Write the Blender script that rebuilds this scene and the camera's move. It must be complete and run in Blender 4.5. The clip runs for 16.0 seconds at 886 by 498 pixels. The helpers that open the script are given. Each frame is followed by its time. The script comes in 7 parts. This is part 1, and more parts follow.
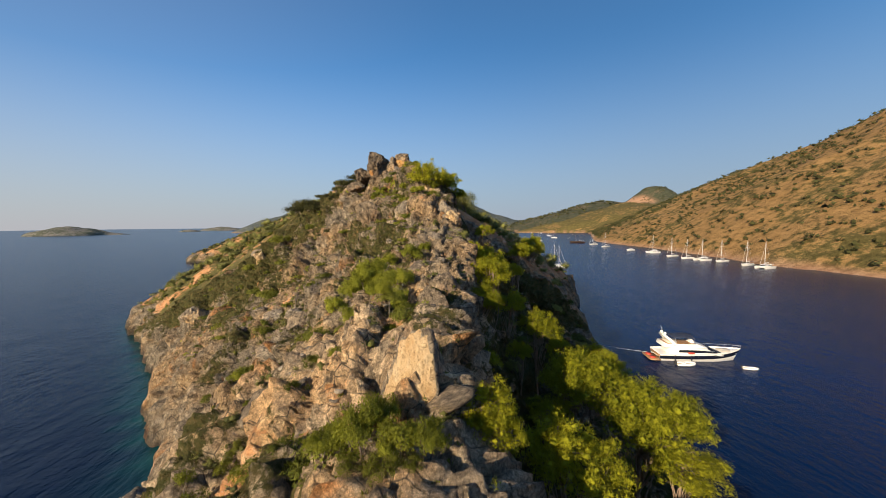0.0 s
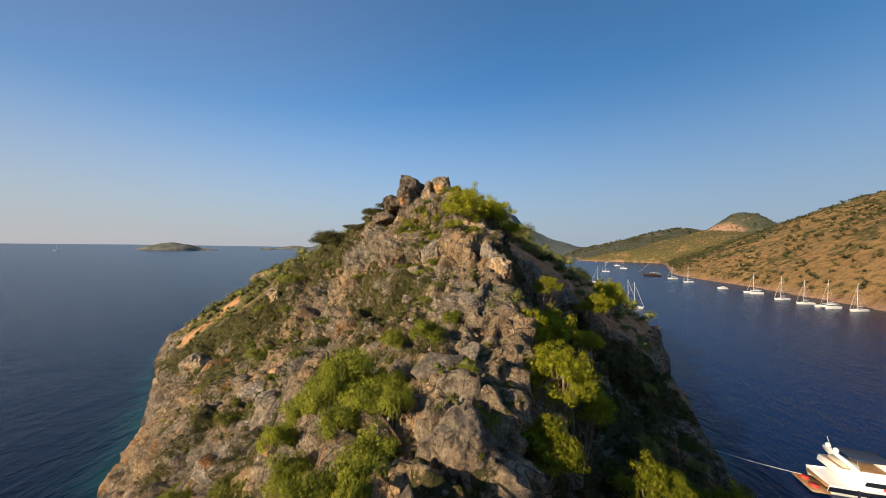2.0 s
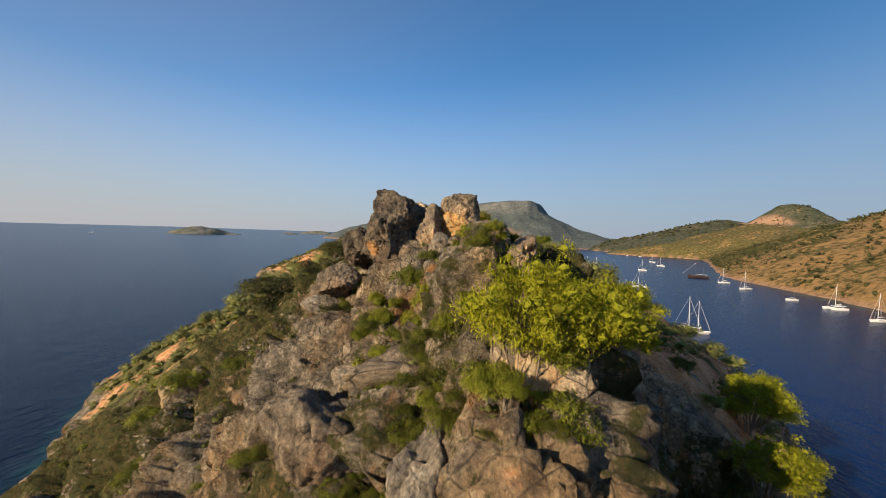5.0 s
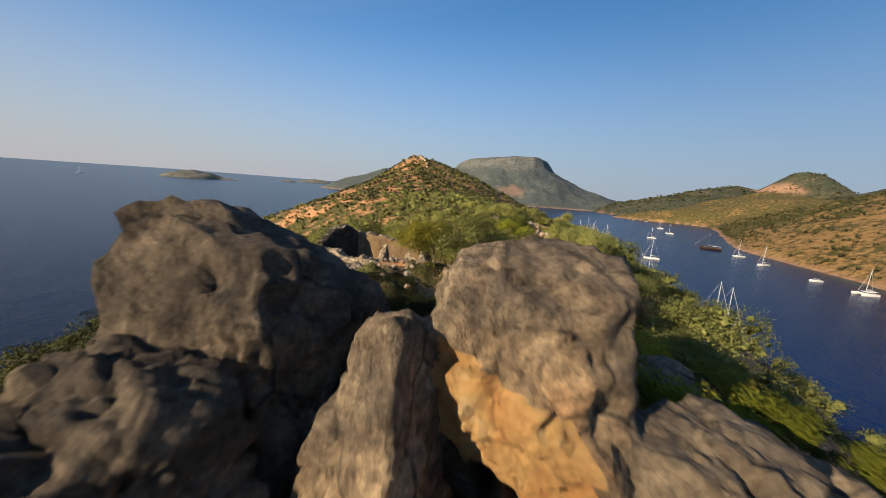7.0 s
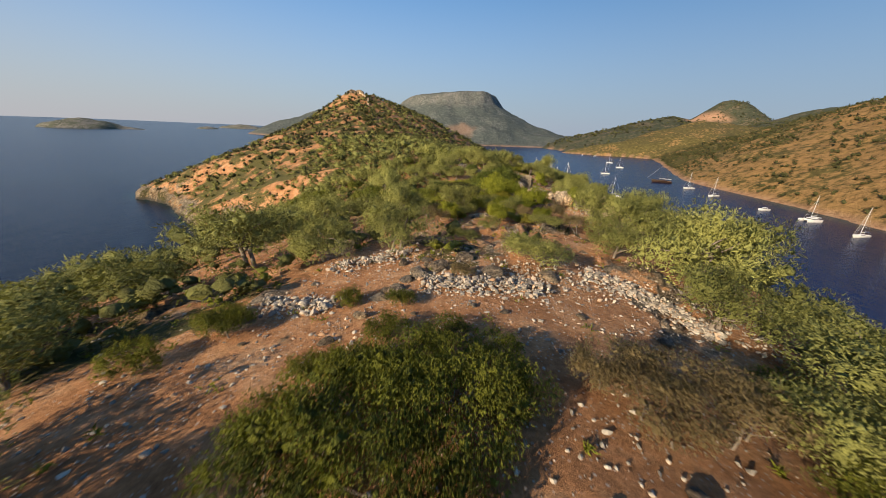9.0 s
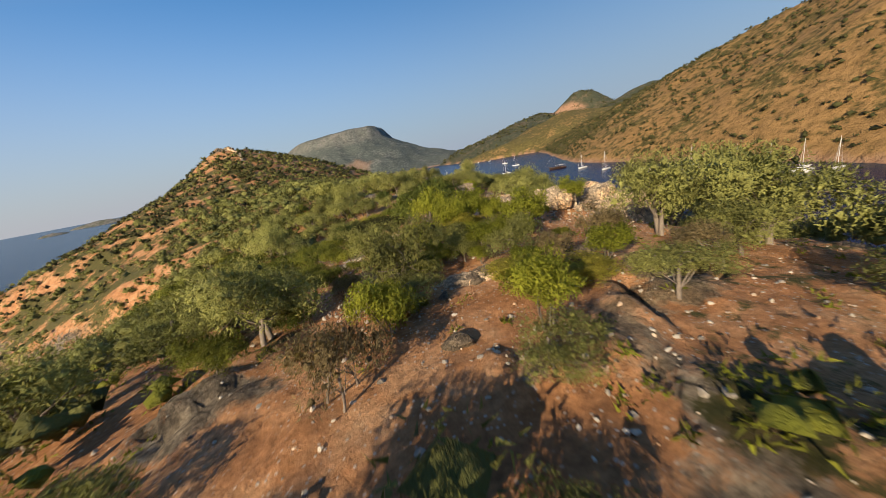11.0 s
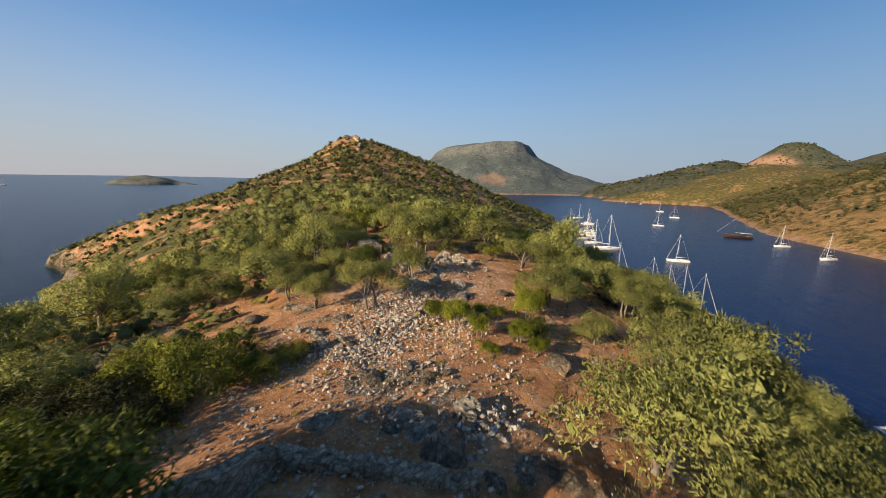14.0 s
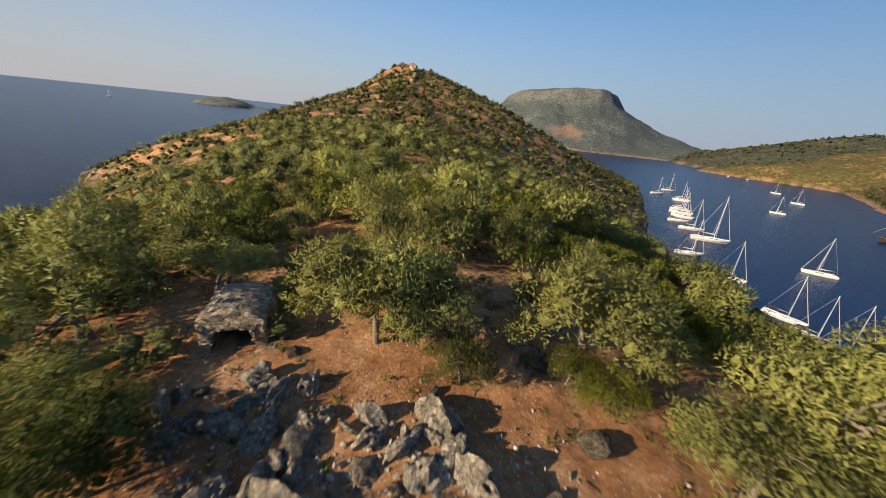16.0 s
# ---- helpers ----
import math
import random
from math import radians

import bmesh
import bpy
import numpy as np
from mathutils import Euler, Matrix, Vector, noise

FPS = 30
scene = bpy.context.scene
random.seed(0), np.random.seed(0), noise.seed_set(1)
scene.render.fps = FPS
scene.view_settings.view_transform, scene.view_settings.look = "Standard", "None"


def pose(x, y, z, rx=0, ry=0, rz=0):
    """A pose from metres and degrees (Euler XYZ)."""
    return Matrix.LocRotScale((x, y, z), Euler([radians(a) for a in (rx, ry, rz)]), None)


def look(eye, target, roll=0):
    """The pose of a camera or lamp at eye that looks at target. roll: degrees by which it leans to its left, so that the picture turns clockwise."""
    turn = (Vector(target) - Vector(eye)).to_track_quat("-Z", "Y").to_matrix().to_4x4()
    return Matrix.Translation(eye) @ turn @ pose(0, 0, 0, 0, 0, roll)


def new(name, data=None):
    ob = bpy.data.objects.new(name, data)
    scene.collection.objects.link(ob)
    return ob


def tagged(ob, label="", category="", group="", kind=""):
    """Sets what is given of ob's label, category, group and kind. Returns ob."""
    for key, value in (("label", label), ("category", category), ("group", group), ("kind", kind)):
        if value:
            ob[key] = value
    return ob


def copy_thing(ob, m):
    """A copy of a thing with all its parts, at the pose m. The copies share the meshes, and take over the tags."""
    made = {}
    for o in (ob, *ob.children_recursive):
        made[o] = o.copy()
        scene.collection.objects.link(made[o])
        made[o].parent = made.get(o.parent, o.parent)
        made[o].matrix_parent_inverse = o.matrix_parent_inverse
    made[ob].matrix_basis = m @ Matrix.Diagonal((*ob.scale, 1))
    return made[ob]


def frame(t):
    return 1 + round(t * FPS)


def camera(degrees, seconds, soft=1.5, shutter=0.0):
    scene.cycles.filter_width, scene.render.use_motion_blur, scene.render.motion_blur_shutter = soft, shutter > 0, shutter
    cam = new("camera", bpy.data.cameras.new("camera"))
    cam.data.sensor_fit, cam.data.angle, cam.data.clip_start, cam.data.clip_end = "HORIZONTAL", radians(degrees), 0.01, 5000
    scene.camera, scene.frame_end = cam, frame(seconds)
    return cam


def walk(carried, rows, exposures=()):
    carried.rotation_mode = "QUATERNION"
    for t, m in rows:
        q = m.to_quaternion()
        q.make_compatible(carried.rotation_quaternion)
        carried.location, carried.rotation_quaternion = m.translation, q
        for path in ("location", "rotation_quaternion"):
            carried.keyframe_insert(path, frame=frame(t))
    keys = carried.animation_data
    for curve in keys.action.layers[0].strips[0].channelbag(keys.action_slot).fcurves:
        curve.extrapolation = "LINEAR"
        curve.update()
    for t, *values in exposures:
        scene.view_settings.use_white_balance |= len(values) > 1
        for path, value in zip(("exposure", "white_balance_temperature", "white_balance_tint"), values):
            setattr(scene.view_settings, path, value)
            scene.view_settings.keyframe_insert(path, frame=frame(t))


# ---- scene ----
cam = camera(104.8, 16.0, soft=0.8, shutter=0.15)
PATH = [
    (0, (-1.277, -2.983, 32.548), (-1.219, -0.989, 32.399), -0.6),
    (0.5, (-0.412, 1.224, 33.065), (-0.436, 3.221, 32.955), -0.2),
    (1, (0.189, 5.988, 33.77), (0.081, 7.984, 33.697), 0.2),
    (1.5, (0.742, 10.661, 34.694), (0.548, 12.652, 34.656), 0.5),
    (2, (1.001, 15.267, 35.886), (0.728, 17.249, 35.873), 0.9),
    (2.5, (0.896, 20.088, 37.343), (0.559, 22.059, 37.336), 1.4),
    (3, (0.493, 25.224, 38.78), (0.104, 27.186, 38.775), 1.7),
    (5.5, (-4.704, 53.745, 46.941), (-5.097, 55.701, 46.797), 2.2),
    (6, (-5.698, 59.298, 48.241), (-6.092, 61.248, 48.035), 2.9),
    (6.5, (-6.928, 65.158, 49.25), (-7.317, 67.099, 48.966), 3.7),
    (7, (-8.7, 71.9, 49.75), (-9.071, 73.832, 49.388), 4.4),
    (7.5, (-10.801, 79.455, 50.33), (-11.138, 81.373, 49.874), 4.8),
    (8, (-12.672, 87.373, 50.556), (-12.95, 89.273, 49.997), 5.0),
    (8.5, (-14.187, 94.233, 50.236), (-14.377, 96.123, 49.612), 4.4),
    (9, (-16.004, 101.276, 49.597), (-16.076, 103.162, 48.935), 2.4),
    (11.5, (-16.49, 135.45, 45.436), (-16.085, 137.351, 44.966), -11.8),
    (12, (-12.183, 145.154, 45.156), (-11.772, 147.072, 44.769), -11.9),
    (12.5, (-7.666, 152.172, 45.744), (-7.335, 154.12, 45.436), -10.7),
    (13, (-3.16, 158.721, 46.553), (-2.997, 160.694, 46.27), -7.8),
    (13.5, (1.034, 165.632, 47.425), (0.963, 167.605, 47.101), -3.5),
    (14, (4.172, 173.29, 48.035), (3.868, 175.225, 47.631), 1.2),
    (14.5, (5.549, 181.701, 48.669), (5.08, 183.587, 48.196), 4.0),
    (15, (5.05, 190.46, 49.143), (4.503, 192.31, 48.617), 5.1),
    (15.5, (3.421, 199.49, 49.5), (2.84, 201.307, 48.897), 5.7),
    (16, (-0.197, 209.883, 48.333), (-0.767, 211.663, 47.622), 6.4),
]
walk(cam, [(t, look(eye, target, roll)) for t, eye, target, roll in PATH])

# ---- world and sun ----
SUN_EL, SUN_AZ = radians(21.8), radians(222)   # azimuth clockwise from +y: the sun stands to the left and a little behind
world = bpy.data.worlds.new("sky_world")
scene.world = world
world.use_nodes = True
wn, wl = world.node_tree.nodes, world.node_tree.links
sky = wn.new("ShaderNodeTexSky")
sky.sky_type, sky.sun_disc = "NISHITA", False
sky.sun_elevation, sky.sun_rotation = SUN_EL, 2 * math.pi - SUN_AZ
sky.air_density, sky.dust_density, sky.ozone_density, sky.altitude = 1.15, 0.25, 3.0, 40
wn["Background"].inputs["Strength"].default_value = 0.066
air = wn.new("ShaderNodeMix")   # a deep clear blue overhead
air.data_type, air.blend_type = "RGBA", "MULTIPLY"
air.inputs[0].default_value = 1.0
wl.new(sky.outputs["Color"], air.inputs[6])
aloft = wn.new("ShaderNodeTexCoord")
height = wn.new("ShaderNodeSeparateXYZ")
wl.new(aloft.outputs["Generated"], height.inputs[0])


def sky_range(value, low, high, start, end):
    r = wn.new("ShaderNodeMapRange")
    r.interpolation_type = "SMOOTHSTEP"
    for k, v in zip(("From Min", "From Max", "To Min", "To Max"), (low, high, start, end)):
        r.inputs[k].default_value = v
    wl.new(value, r.inputs["Value"])
    return r.outputs["Result"]


sunward = wn.new("ShaderNodeVectorMath")   # how far a direction turns towards the sun
sunward.operation = "DOT_PRODUCT"
wl.new(aloft.outputs["Generated"], sunward.inputs[0])
sunward.inputs[1].default_value = (math.sin(SUN_AZ), math.cos(SUN_AZ) * 0.45, 0)
near_sun = sky_range(sunward.outputs["Value"], -0.95, 0.70, 0.0, 1.0)
spread = sky_range(near_sun, 0.0, 1.0, 0.0, 0.20)
thick = sky_range(height.outputs["Z"], -0.06, 0.46, 0.96, 0.05)   # the haze thins out from the horizon upwards
veil = wn.new("ShaderNodeMath")
veil.operation, veil.use_clamp = "MAXIMUM", True
wl.new(thick, veil.inputs[0])
wl.new(spread, veil.inputs[1])
tone = wn.new("ShaderNodeMix")   # the morning haze is warm and bright towards the sun, blue-grey away from it
tone.data_type = "RGBA"
tone.inputs[6].default_value, tone.inputs[7].default_value = (3.2, 3.7, 4.8, 1), (4.85, 4.55, 4.75, 1)
wl.new(near_sun, tone.inputs[0])
tint = wn.new("ShaderNodeMix")   # the clear air above, deeper blue on the sun's side where the bare sky would be palest
tint.data_type = "RGBA"
tint.inputs[6].default_value, tint.inputs[7].default_value = (0.54, 1.14, 1.52, 1), (0.32, 0.72, 0.98, 1)
wl.new(near_sun, tint.inputs[0])
wl.new(tint.outputs[2], air.inputs[7])
haze = wn.new("ShaderNodeMix")
haze.data_type = "RGBA"
wl.new(veil.outputs[0], haze.inputs[0])
wl.new(air.outputs[2], haze.inputs[6])
wl.new(tone.outputs[2], haze.inputs[7])
wl.new(haze.outputs[2], wn["Background"].inputs["Color"])
sun = new("sun", bpy.data.lights.new("sun", "SUN"))
sun.data.energy, sun.data.angle, sun.data.color = 5.0, radians(0.6), (1.0, 0.80, 0.55)
sun_way = Vector((math.sin(SUN_AZ) * math.cos(SUN_EL), math.cos(SUN_AZ) * math.cos(SUN_EL), math.sin(SUN_EL)))
sun.matrix_world = look(sun_way * 300, (0, 0, 0))
scene.view_settings.exposure = 0.70


# ---- noise on arrays ----
PERM = np.random.RandomState(7).permutation(256)
PERM = np.concatenate([PERM, PERM])
GRAD = np.random.RandomState(8).normal(size=(256, 3))
GRAD /= np.linalg.norm(GRAD, axis=1)[:, None]


def perlin(x, y, z=None):
    x, y = np.asarray(x, float), np.asarray(y, float)
    z = np.zeros_like(x) + 0.37 if z is None else np.asarray(z, float)
    xi, yi, zi = (np.floor(v).astype(int) for v in (x, y, z))
    xf, yf, zf = x - xi, y - yi, z - zi
    u, v, w = (f * f * f * (f * (f * 6 - 15) + 10) for f in (xf, yf, zf))

    def corner(a, b, c):
        g = GRAD[PERM[(PERM[(PERM[(xi + a) & 255] + yi + b) & 255] + zi + c) & 255]]
        return g[..., 0] * (xf - a) + g[..., 1] * (yf - b) + g[..., 2] * (zf - c)

    def mix(a, b, t):
        return a + (b - a) * t

    low = mix(mix(corner(0, 0, 0), corner(1, 0, 0), u), mix(corner(0, 1, 0), corner(1, 1, 0), u), v)
    high = mix(mix(corner(0, 0, 1), corner(1, 0, 1), u), mix(corner(0, 1, 1), corner(1, 1, 1), u), v)
    return mix(low, high, w) * 1.5


def fbm(x, y, z=None, octaves=4, ridged=False):
    total, amp = 0.0, 1.0
    for _ in range(octaves):
        n = perlin(x, y, z)
        total = total + amp * (1 - 2 * np.abs(n) if ridged else n)
        x, y, z, amp = np.asarray(x) * 2.03 + 11.3, np.asarray(y) * 2.03 + 5.7, None if z is None else z * 2.03 + 3.1, amp * 0.5
    return total


def smooth(a, b, v):
    t = np.clip((v - a) / (b - a), 0, 1)
    return t * t * (3 - 2 * t)


def curve(pairs, soft=7.0):
    """A smoothed line through (y, value) pairs."""
    ys, vs = np.array(pairs, float).T
    fine = np.arange(ys[0] - 40, ys[-1] + 40, 1.0)
    k = np.exp(-0.5 * (np.arange(-30, 31) / soft) ** 2)
    v = np.convolve(np.pad(np.interp(fine, ys, vs), 30, mode="edge"), k / k.sum(), mode="valid")
    return lambda y: np.interp(y, fine, v)


# ---- the island's plan: ridge line, ridge height, both shores ----
RIDGE_X = curve([(-60, 2), (0, 0), (12, -1.5), (17, -2.6), (24, -2.4), (31, -1), (45, 0), (62, -3), (78, -9), (118, -15), (150, -9), (170, 0), (200, 1), (225, -6), (270, -28), (340, -70), (400, -100), (458, -120), (520, -125), (620, -90), (720, -60)], 5.0)
RIDGE_Z = curve([(-60, 2), (-25, 12), (0, 18), (15, 22.0), (21, 24.6), (31, 25.0), (38, 26.0), (45, 28.0), (51, 30.5), (65, 38.6), (74, 43.6), (79, 45.6), (86, 44.7), (96, 43.6), (104, 43.0), (109, 42.1), (118, 41.1), (150, 39.5), (165, 38), (180, 36.6), (195, 36), (217, 37), (270, 37), (340, 45), (400, 61), (426, 71.5), (445, 77), (465, 78.5), (520, 62), (620, 35), (720, 6)], 2.0)
LEFT_X = curve([(-60, -8), (-30, -18), (0, -26), (42, -38), (75, -67), (110, -102), (135, -115), (170, -118), (220, -114), (248, -118), (258, -150), (280, -172), (300, -195), (310, -228), (322, -232), (345, -230), (400, -216), (460, -195), (560, -180), (650, -140), (720, -80)], 3.0)
RIGHT_X = curve([(-60, 10), (-30, 18), (0, 24), (40, 32), (75, 40), (110, 44), (128, 54), (139, 60), (150, 60), (170, 56), (240, 66), (300, 60), (350, 50), (390, 44), (440, 54), (462, 57), (515, 63), (600, 75), (660, 60), (720, -20)], 3.0)
LEFT_POW = curve([(-60, 2), (20, 1.5), (42, 1.25), (48, 1.4), (55, 1.1), (64, 0.95), (72, 1.0), (79, 1.12), (88, 1.5), (97, 1.8), (118, 1.7), (150, 1.6), (175, 1.7), (215, 1.7), (290, 1.8), (325, 2.1), (370, 2.3), (400, 2.0), (440, 1.1), (460, 0.95), (720, 1.2)], 4.0)
RIGHT_POW = curve([(-60, 1.2), (20, 1.0), (40, 0.95), (66, 1.2), (78, 1.15), (97, 1.6), (120, 1.8), (139, 1.8), (158, 1.6), (180, 1.65), (215, 2.1), (300, 1.7), (400, 1.35), (460, 1.4), (520, 1.6), (600, 1.8), (720, 1.2)], 4.0)
BROW = curve([(-60, 3), (8, 4.6), (14, 1.2), (20, 0.3), (28, 0.8), (36, 1.2), (45, 1.8), (60, 2.6), (70, 5), (76, 7.5), (90, 8), (120, 7)], 3.0)
BROW_RUN = curve([(-60, 6), (14, 4.2), (30, 4.6), (45, 6), (60, 7.5), (80, 10), (120, 10)], 3.0)
LEFT_CLIFF = curve([(-60, 3), (42, 3), (60, 3), (110, 4), (300, 3), (720, 3)])
RIGHT_CLIFF = curve([(-60, 5), (100, 8), (139, 9), (200, 3), (460, 4), (720, 3)])


def island_z(x, y):
    x, y = np.asarray(x, float), np.asarray(y, float)
    warp = 2.0 * fbm(x / 25, y / 25, octaves=3) - 2.0
    shore = 1.6 * fbm(x / 9, y / 9, octaves=3)
    rx, rz = RIDGE_X(y), RIDGE_Z(y)
    left = x < rx
    u = np.where(left, (rx - x) / (rx - LEFT_X(y) + shore + warp), (x - rx) / (RIGHT_X(y) - rx + shore + warp))
    u = np.clip(u, 0, 3)
    cliff = np.where(left, LEFT_CLIFF(y), RIGHT_CLIFF(y))
    cliff = np.minimum(cliff, rz * 0.5)
    power = np.where(left, LEFT_POW(y), RIGHT_POW(y))
    z = cliff + (rz - cliff) * (1 - np.minimum(u, 1) ** power)
    # the bay side of the headland: a short brow, a cliff, then a wooded foot
    dx = np.maximum(x - rx, 0)
    foot = 2.5 + 0.42 * rz * (1 - np.minimum(u, 1))
    brow = foot + (rz - 0.26 * dx - foot) * (1 - smooth(0, 1, (dx + 1.5 * smooth(0, 4, dx) * fbm(x / 12, y / 12, octaves=2) - BROW(y)) / BROW_RUN(y)))
    share = np.where(left, 0, smooth(-12, 12, y) * (1 - smooth(76, 98, y)))
    z = z + (np.minimum(brow, rz) - z) * share
    span = np.where(left, rx - LEFT_X(y), RIGHT_X(y) - rx)
    z = z - (cliff + 3) * smooth(0, 4.5, (u - 0.985) * span) - 8 * smooth(2, 30, (u - 1) * span)
    # the levelled crest of the second hill
    z = np.maximum(z, 77.2 - 0.72 * np.maximum(np.hypot(x + 115, y - 452) - 14, 0))
    # the hollow in the seaward flank below the summit
    z = z - 4.2 * np.exp(-((x + 64) / 19) ** 2 - ((y - 101) / 13) ** 2) - 3.0 * np.exp(-((x + 46) / 9) ** 2 - ((y - 87) / 8) ** 2)
    # the rocky knoll under the ruined walls
    z = z + 1.7 * np.exp(-((x - 1.5) / 5.5) ** 2 - ((y - 157.8) / 2.6) ** 2)
    # the sunk floor of the ruined house
    a, b = x + 21.8, y - 95.8
    z = z - 1.9 * smooth(0, 0.8, a) * (1 - smooth(9.8, 10.6, a)) * smooth(-2.2, -1.5, b) * (1 - smooth(1.4, 2.0, b))
    # rubble banked against its outer wall
    z = z + 1.0 * smooth(-1, 0.5, a) * (1 - smooth(8, 11, a)) * smooth(-5.5, -2.9, b) * (1 - smooth(-2.6, -2.1, b))
    return z


MAIN_SHORE = curve([(-900, 300), (-200, 262), (180, 250), (246, 247), (310, 252), (413, 266), (545, 271), (590, 284), (631, 303), (870, 412), (920, 427), (1000, 462), (1040, 420), (1060, 345), (1100, 285), (1125, 268), (1150, 290), (1300, 420), (1700, 590), (2600, 800)])
MAIN_CREST_X = curve([(-900, 620), (300, 560), (800, 560), (950, 600), (1050, 640), (1400, 760), (2600, 1100)])
MAIN_CREST_Z = curve([(-900, 300), (0, 255), (300, 195), (413, 166), (523, 133), (702, 98), (804, 74), (900, 52), (1000, 60), (1150, 90), (1350, 112), (1500, 100), (2600, 60)], 15)


def mainland_z(x, y):
    x, y = np.asarray(x, float), np.asarray(y, float)
    s = MAIN_SHORE(y) + 6 * fbm(x / 60, y / 60, octaves=3)
    cx = np.maximum(MAIN_CREST_X(y), s + 60)
    u = (x - s) / (cx - s)
    z = 1.5 * smooth(-4, 2, x - s) + MAIN_CREST_Z(y) * np.where(u < 1, np.clip(u, 0, 1) ** 0.9, 1 - 0.25 * np.clip(u - 1, 0, 2))
    z = z + smooth(0, 120, x - s) * (9 * fbm(x / 120, y / 120, octaves=4) + 3 * fbm(x / 30, y / 30, octaves=3))
    return np.where(x < s, -6 * smooth(0, 25, s - x), z)


def hill(x, y, cx, cy, h, rx, ry, power=1.0, top=0.0):
    d = np.sqrt(((x - cx) / rx) ** 2 + ((y - cy) / ry) ** 2)
    if power == 1:
        return h * np.clip(1 - np.maximum(d - top, 0) / (1 - top), -1, 1)
    return h * np.sign(1 - d) * np.abs(np.clip(1 - d, -1, 1)) ** power


def far_east_z(x, y):
    x, y = np.asarray(x, float), np.asarray(y, float)
    z = np.maximum.reduce([
        hill(x, y, 690, 1400, 125, 420, 420, 0.9),
        hill(x, y, 1310, 2000, 232, 330, 480, 1.0, 0.14),
        hill(x, y, 1900, 2100, 240, 700, 600, 0.8),
        hill(x, y, 1100, 2100, 170, 560, 500, 0.8),
        hill(x, y, 1300, 1500, 150, 700, 500, 0.9)])
    return z + 12 * fbm(x / 160, y / 160, octaves=4) * smooth(0, 40, z) - 2


def far_north_z(x, y):
    x, y = np.asarray(x, float), np.asarray(y, float)
    # a table mountain: scree slopes, a cliff band, a tilted flat top
    d = np.hypot((x + 80) / 520, (y - 1760) / 430) + 0.03 * fbm(x / 90, y / 90, octaves=3)
    mesa = np.interp(d, (0.0, 0.34, 0.40, 0.46, 0.7, 1.0, 1.4), (1.0, 0.985, 0.95, 0.74, 0.40, 0.0, -0.2)) * np.interp(x, (-420, -240, -90, 60, 140), (150, 184, 198, 211, 205))
    z = np.maximum.reduce([
        mesa,
        hill(x, y, -650, 1750, 118, 330, 300, 0.9),
        hill(x, y, 150, 1720, 110, 420, 330, 0.9)])
    return z + (4 + 8 * smooth(0.3, 0.6, d)) * fbm(x / 100, y / 100, octaves=4) * smooth(0, 40, z) - 2


# ---- materials ----
def nodes_of(name):
    m = bpy.data.materials.new(name)
    m.use_nodes = True
    return m, m.node_tree.nodes, m.node_tree.links, m.node_tree.nodes["Principled BSDF"]


def ramp(nt, fac, stops):
    r = nt.nodes.new("ShaderNodeValToRGB")
    while len(r.color_ramp.elements) < len(stops):
        r.color_ramp.elements.new(0.5)
    for e, (p, c) in zip(r.color_ramp.elements, stops):
        e.position, e.color = p, (*c, 1) if len(c) == 3 else c
    nt.links.new(fac, r.inputs["Fac"])
    return r.outputs["Color"]


def blend(nt, fac, a, b, mode="MIX"):
    n = nt.nodes.new("ShaderNodeMix")
    n.data_type, n.blend_type = "RGBA", mode
    for socket, value in ((n.inputs[0], fac), (n.inputs[6], a), (n.inputs[7], b)):
        if isinstance(value, (int, float)):
            socket.default_value = value
        elif isinstance(value, tuple):
            socket.default_value = (*value, 1)
        else:
            nt.links.new(value, socket)
    return n.outputs[2]


def calc(nt, op, a, b=0.0, clamp=False):
    n = nt.nodes.new("ShaderNodeMath")
    n.operation, n.use_clamp = op, clamp
    for socket, value in zip(n.inputs, (a, b)):
        if isinstance(value, (int, float)):
            socket.default_value = value
        else:
            nt.links.new(value, socket)
    return n.outputs[0]


def noise_tex(nt, scale, detail=6.0, rough=0.6, stretch=(1, 1, 1), space="Object", distort=0.0):
    tc, mp, n = nt.nodes.new("ShaderNodeTexCoord"), nt.nodes.new("ShaderNodeMapping"), nt.nodes.new("ShaderNodeTexNoise")
    mp.inputs["Scale"].default_value = stretch
    n.inputs["Scale"].default_value, n.inputs["Detail"].default_value, n.inputs["Roughness"].default_value = scale, detail, rough
    n.inputs["Distortion"].default_value = distort
    nt.links.new(tc.outputs[space], mp.inputs["Vector"])
    nt.links.new(mp.outputs["Vector"], n.inputs["Vector"])
    return n.outputs["Fac"]


def cell_tex(nt, scale, feature="DISTANCE_TO_EDGE", space="Object"):
    tc, n = nt.nodes.new("ShaderNodeTexCoord"), nt.nodes.new("ShaderNodeTexVoronoi")
    n.feature = feature
    n.inputs["Scale"].default_value = scale
    nt.links.new(tc.outputs[space], n.inputs["Vector"])
    return n.outputs["Distance"]


def bump(nt, height, strength=0.5, distance=0.1, normal=None, mask=None):
    b = nt.nodes.new("ShaderNodeBump")
    b.inputs["Strength"].default_value, b.inputs["Distance"].default_value = strength, distance
    if mask is not None:
        nt.links.new(calc(nt, "MULTIPLY", mask, strength), b.inputs["Strength"])
    nt.links.new(height, b.inputs["Height"])
    if normal is not None:
        nt.links.new(normal, b.inputs["Normal"])
    return b.outputs["Normal"]


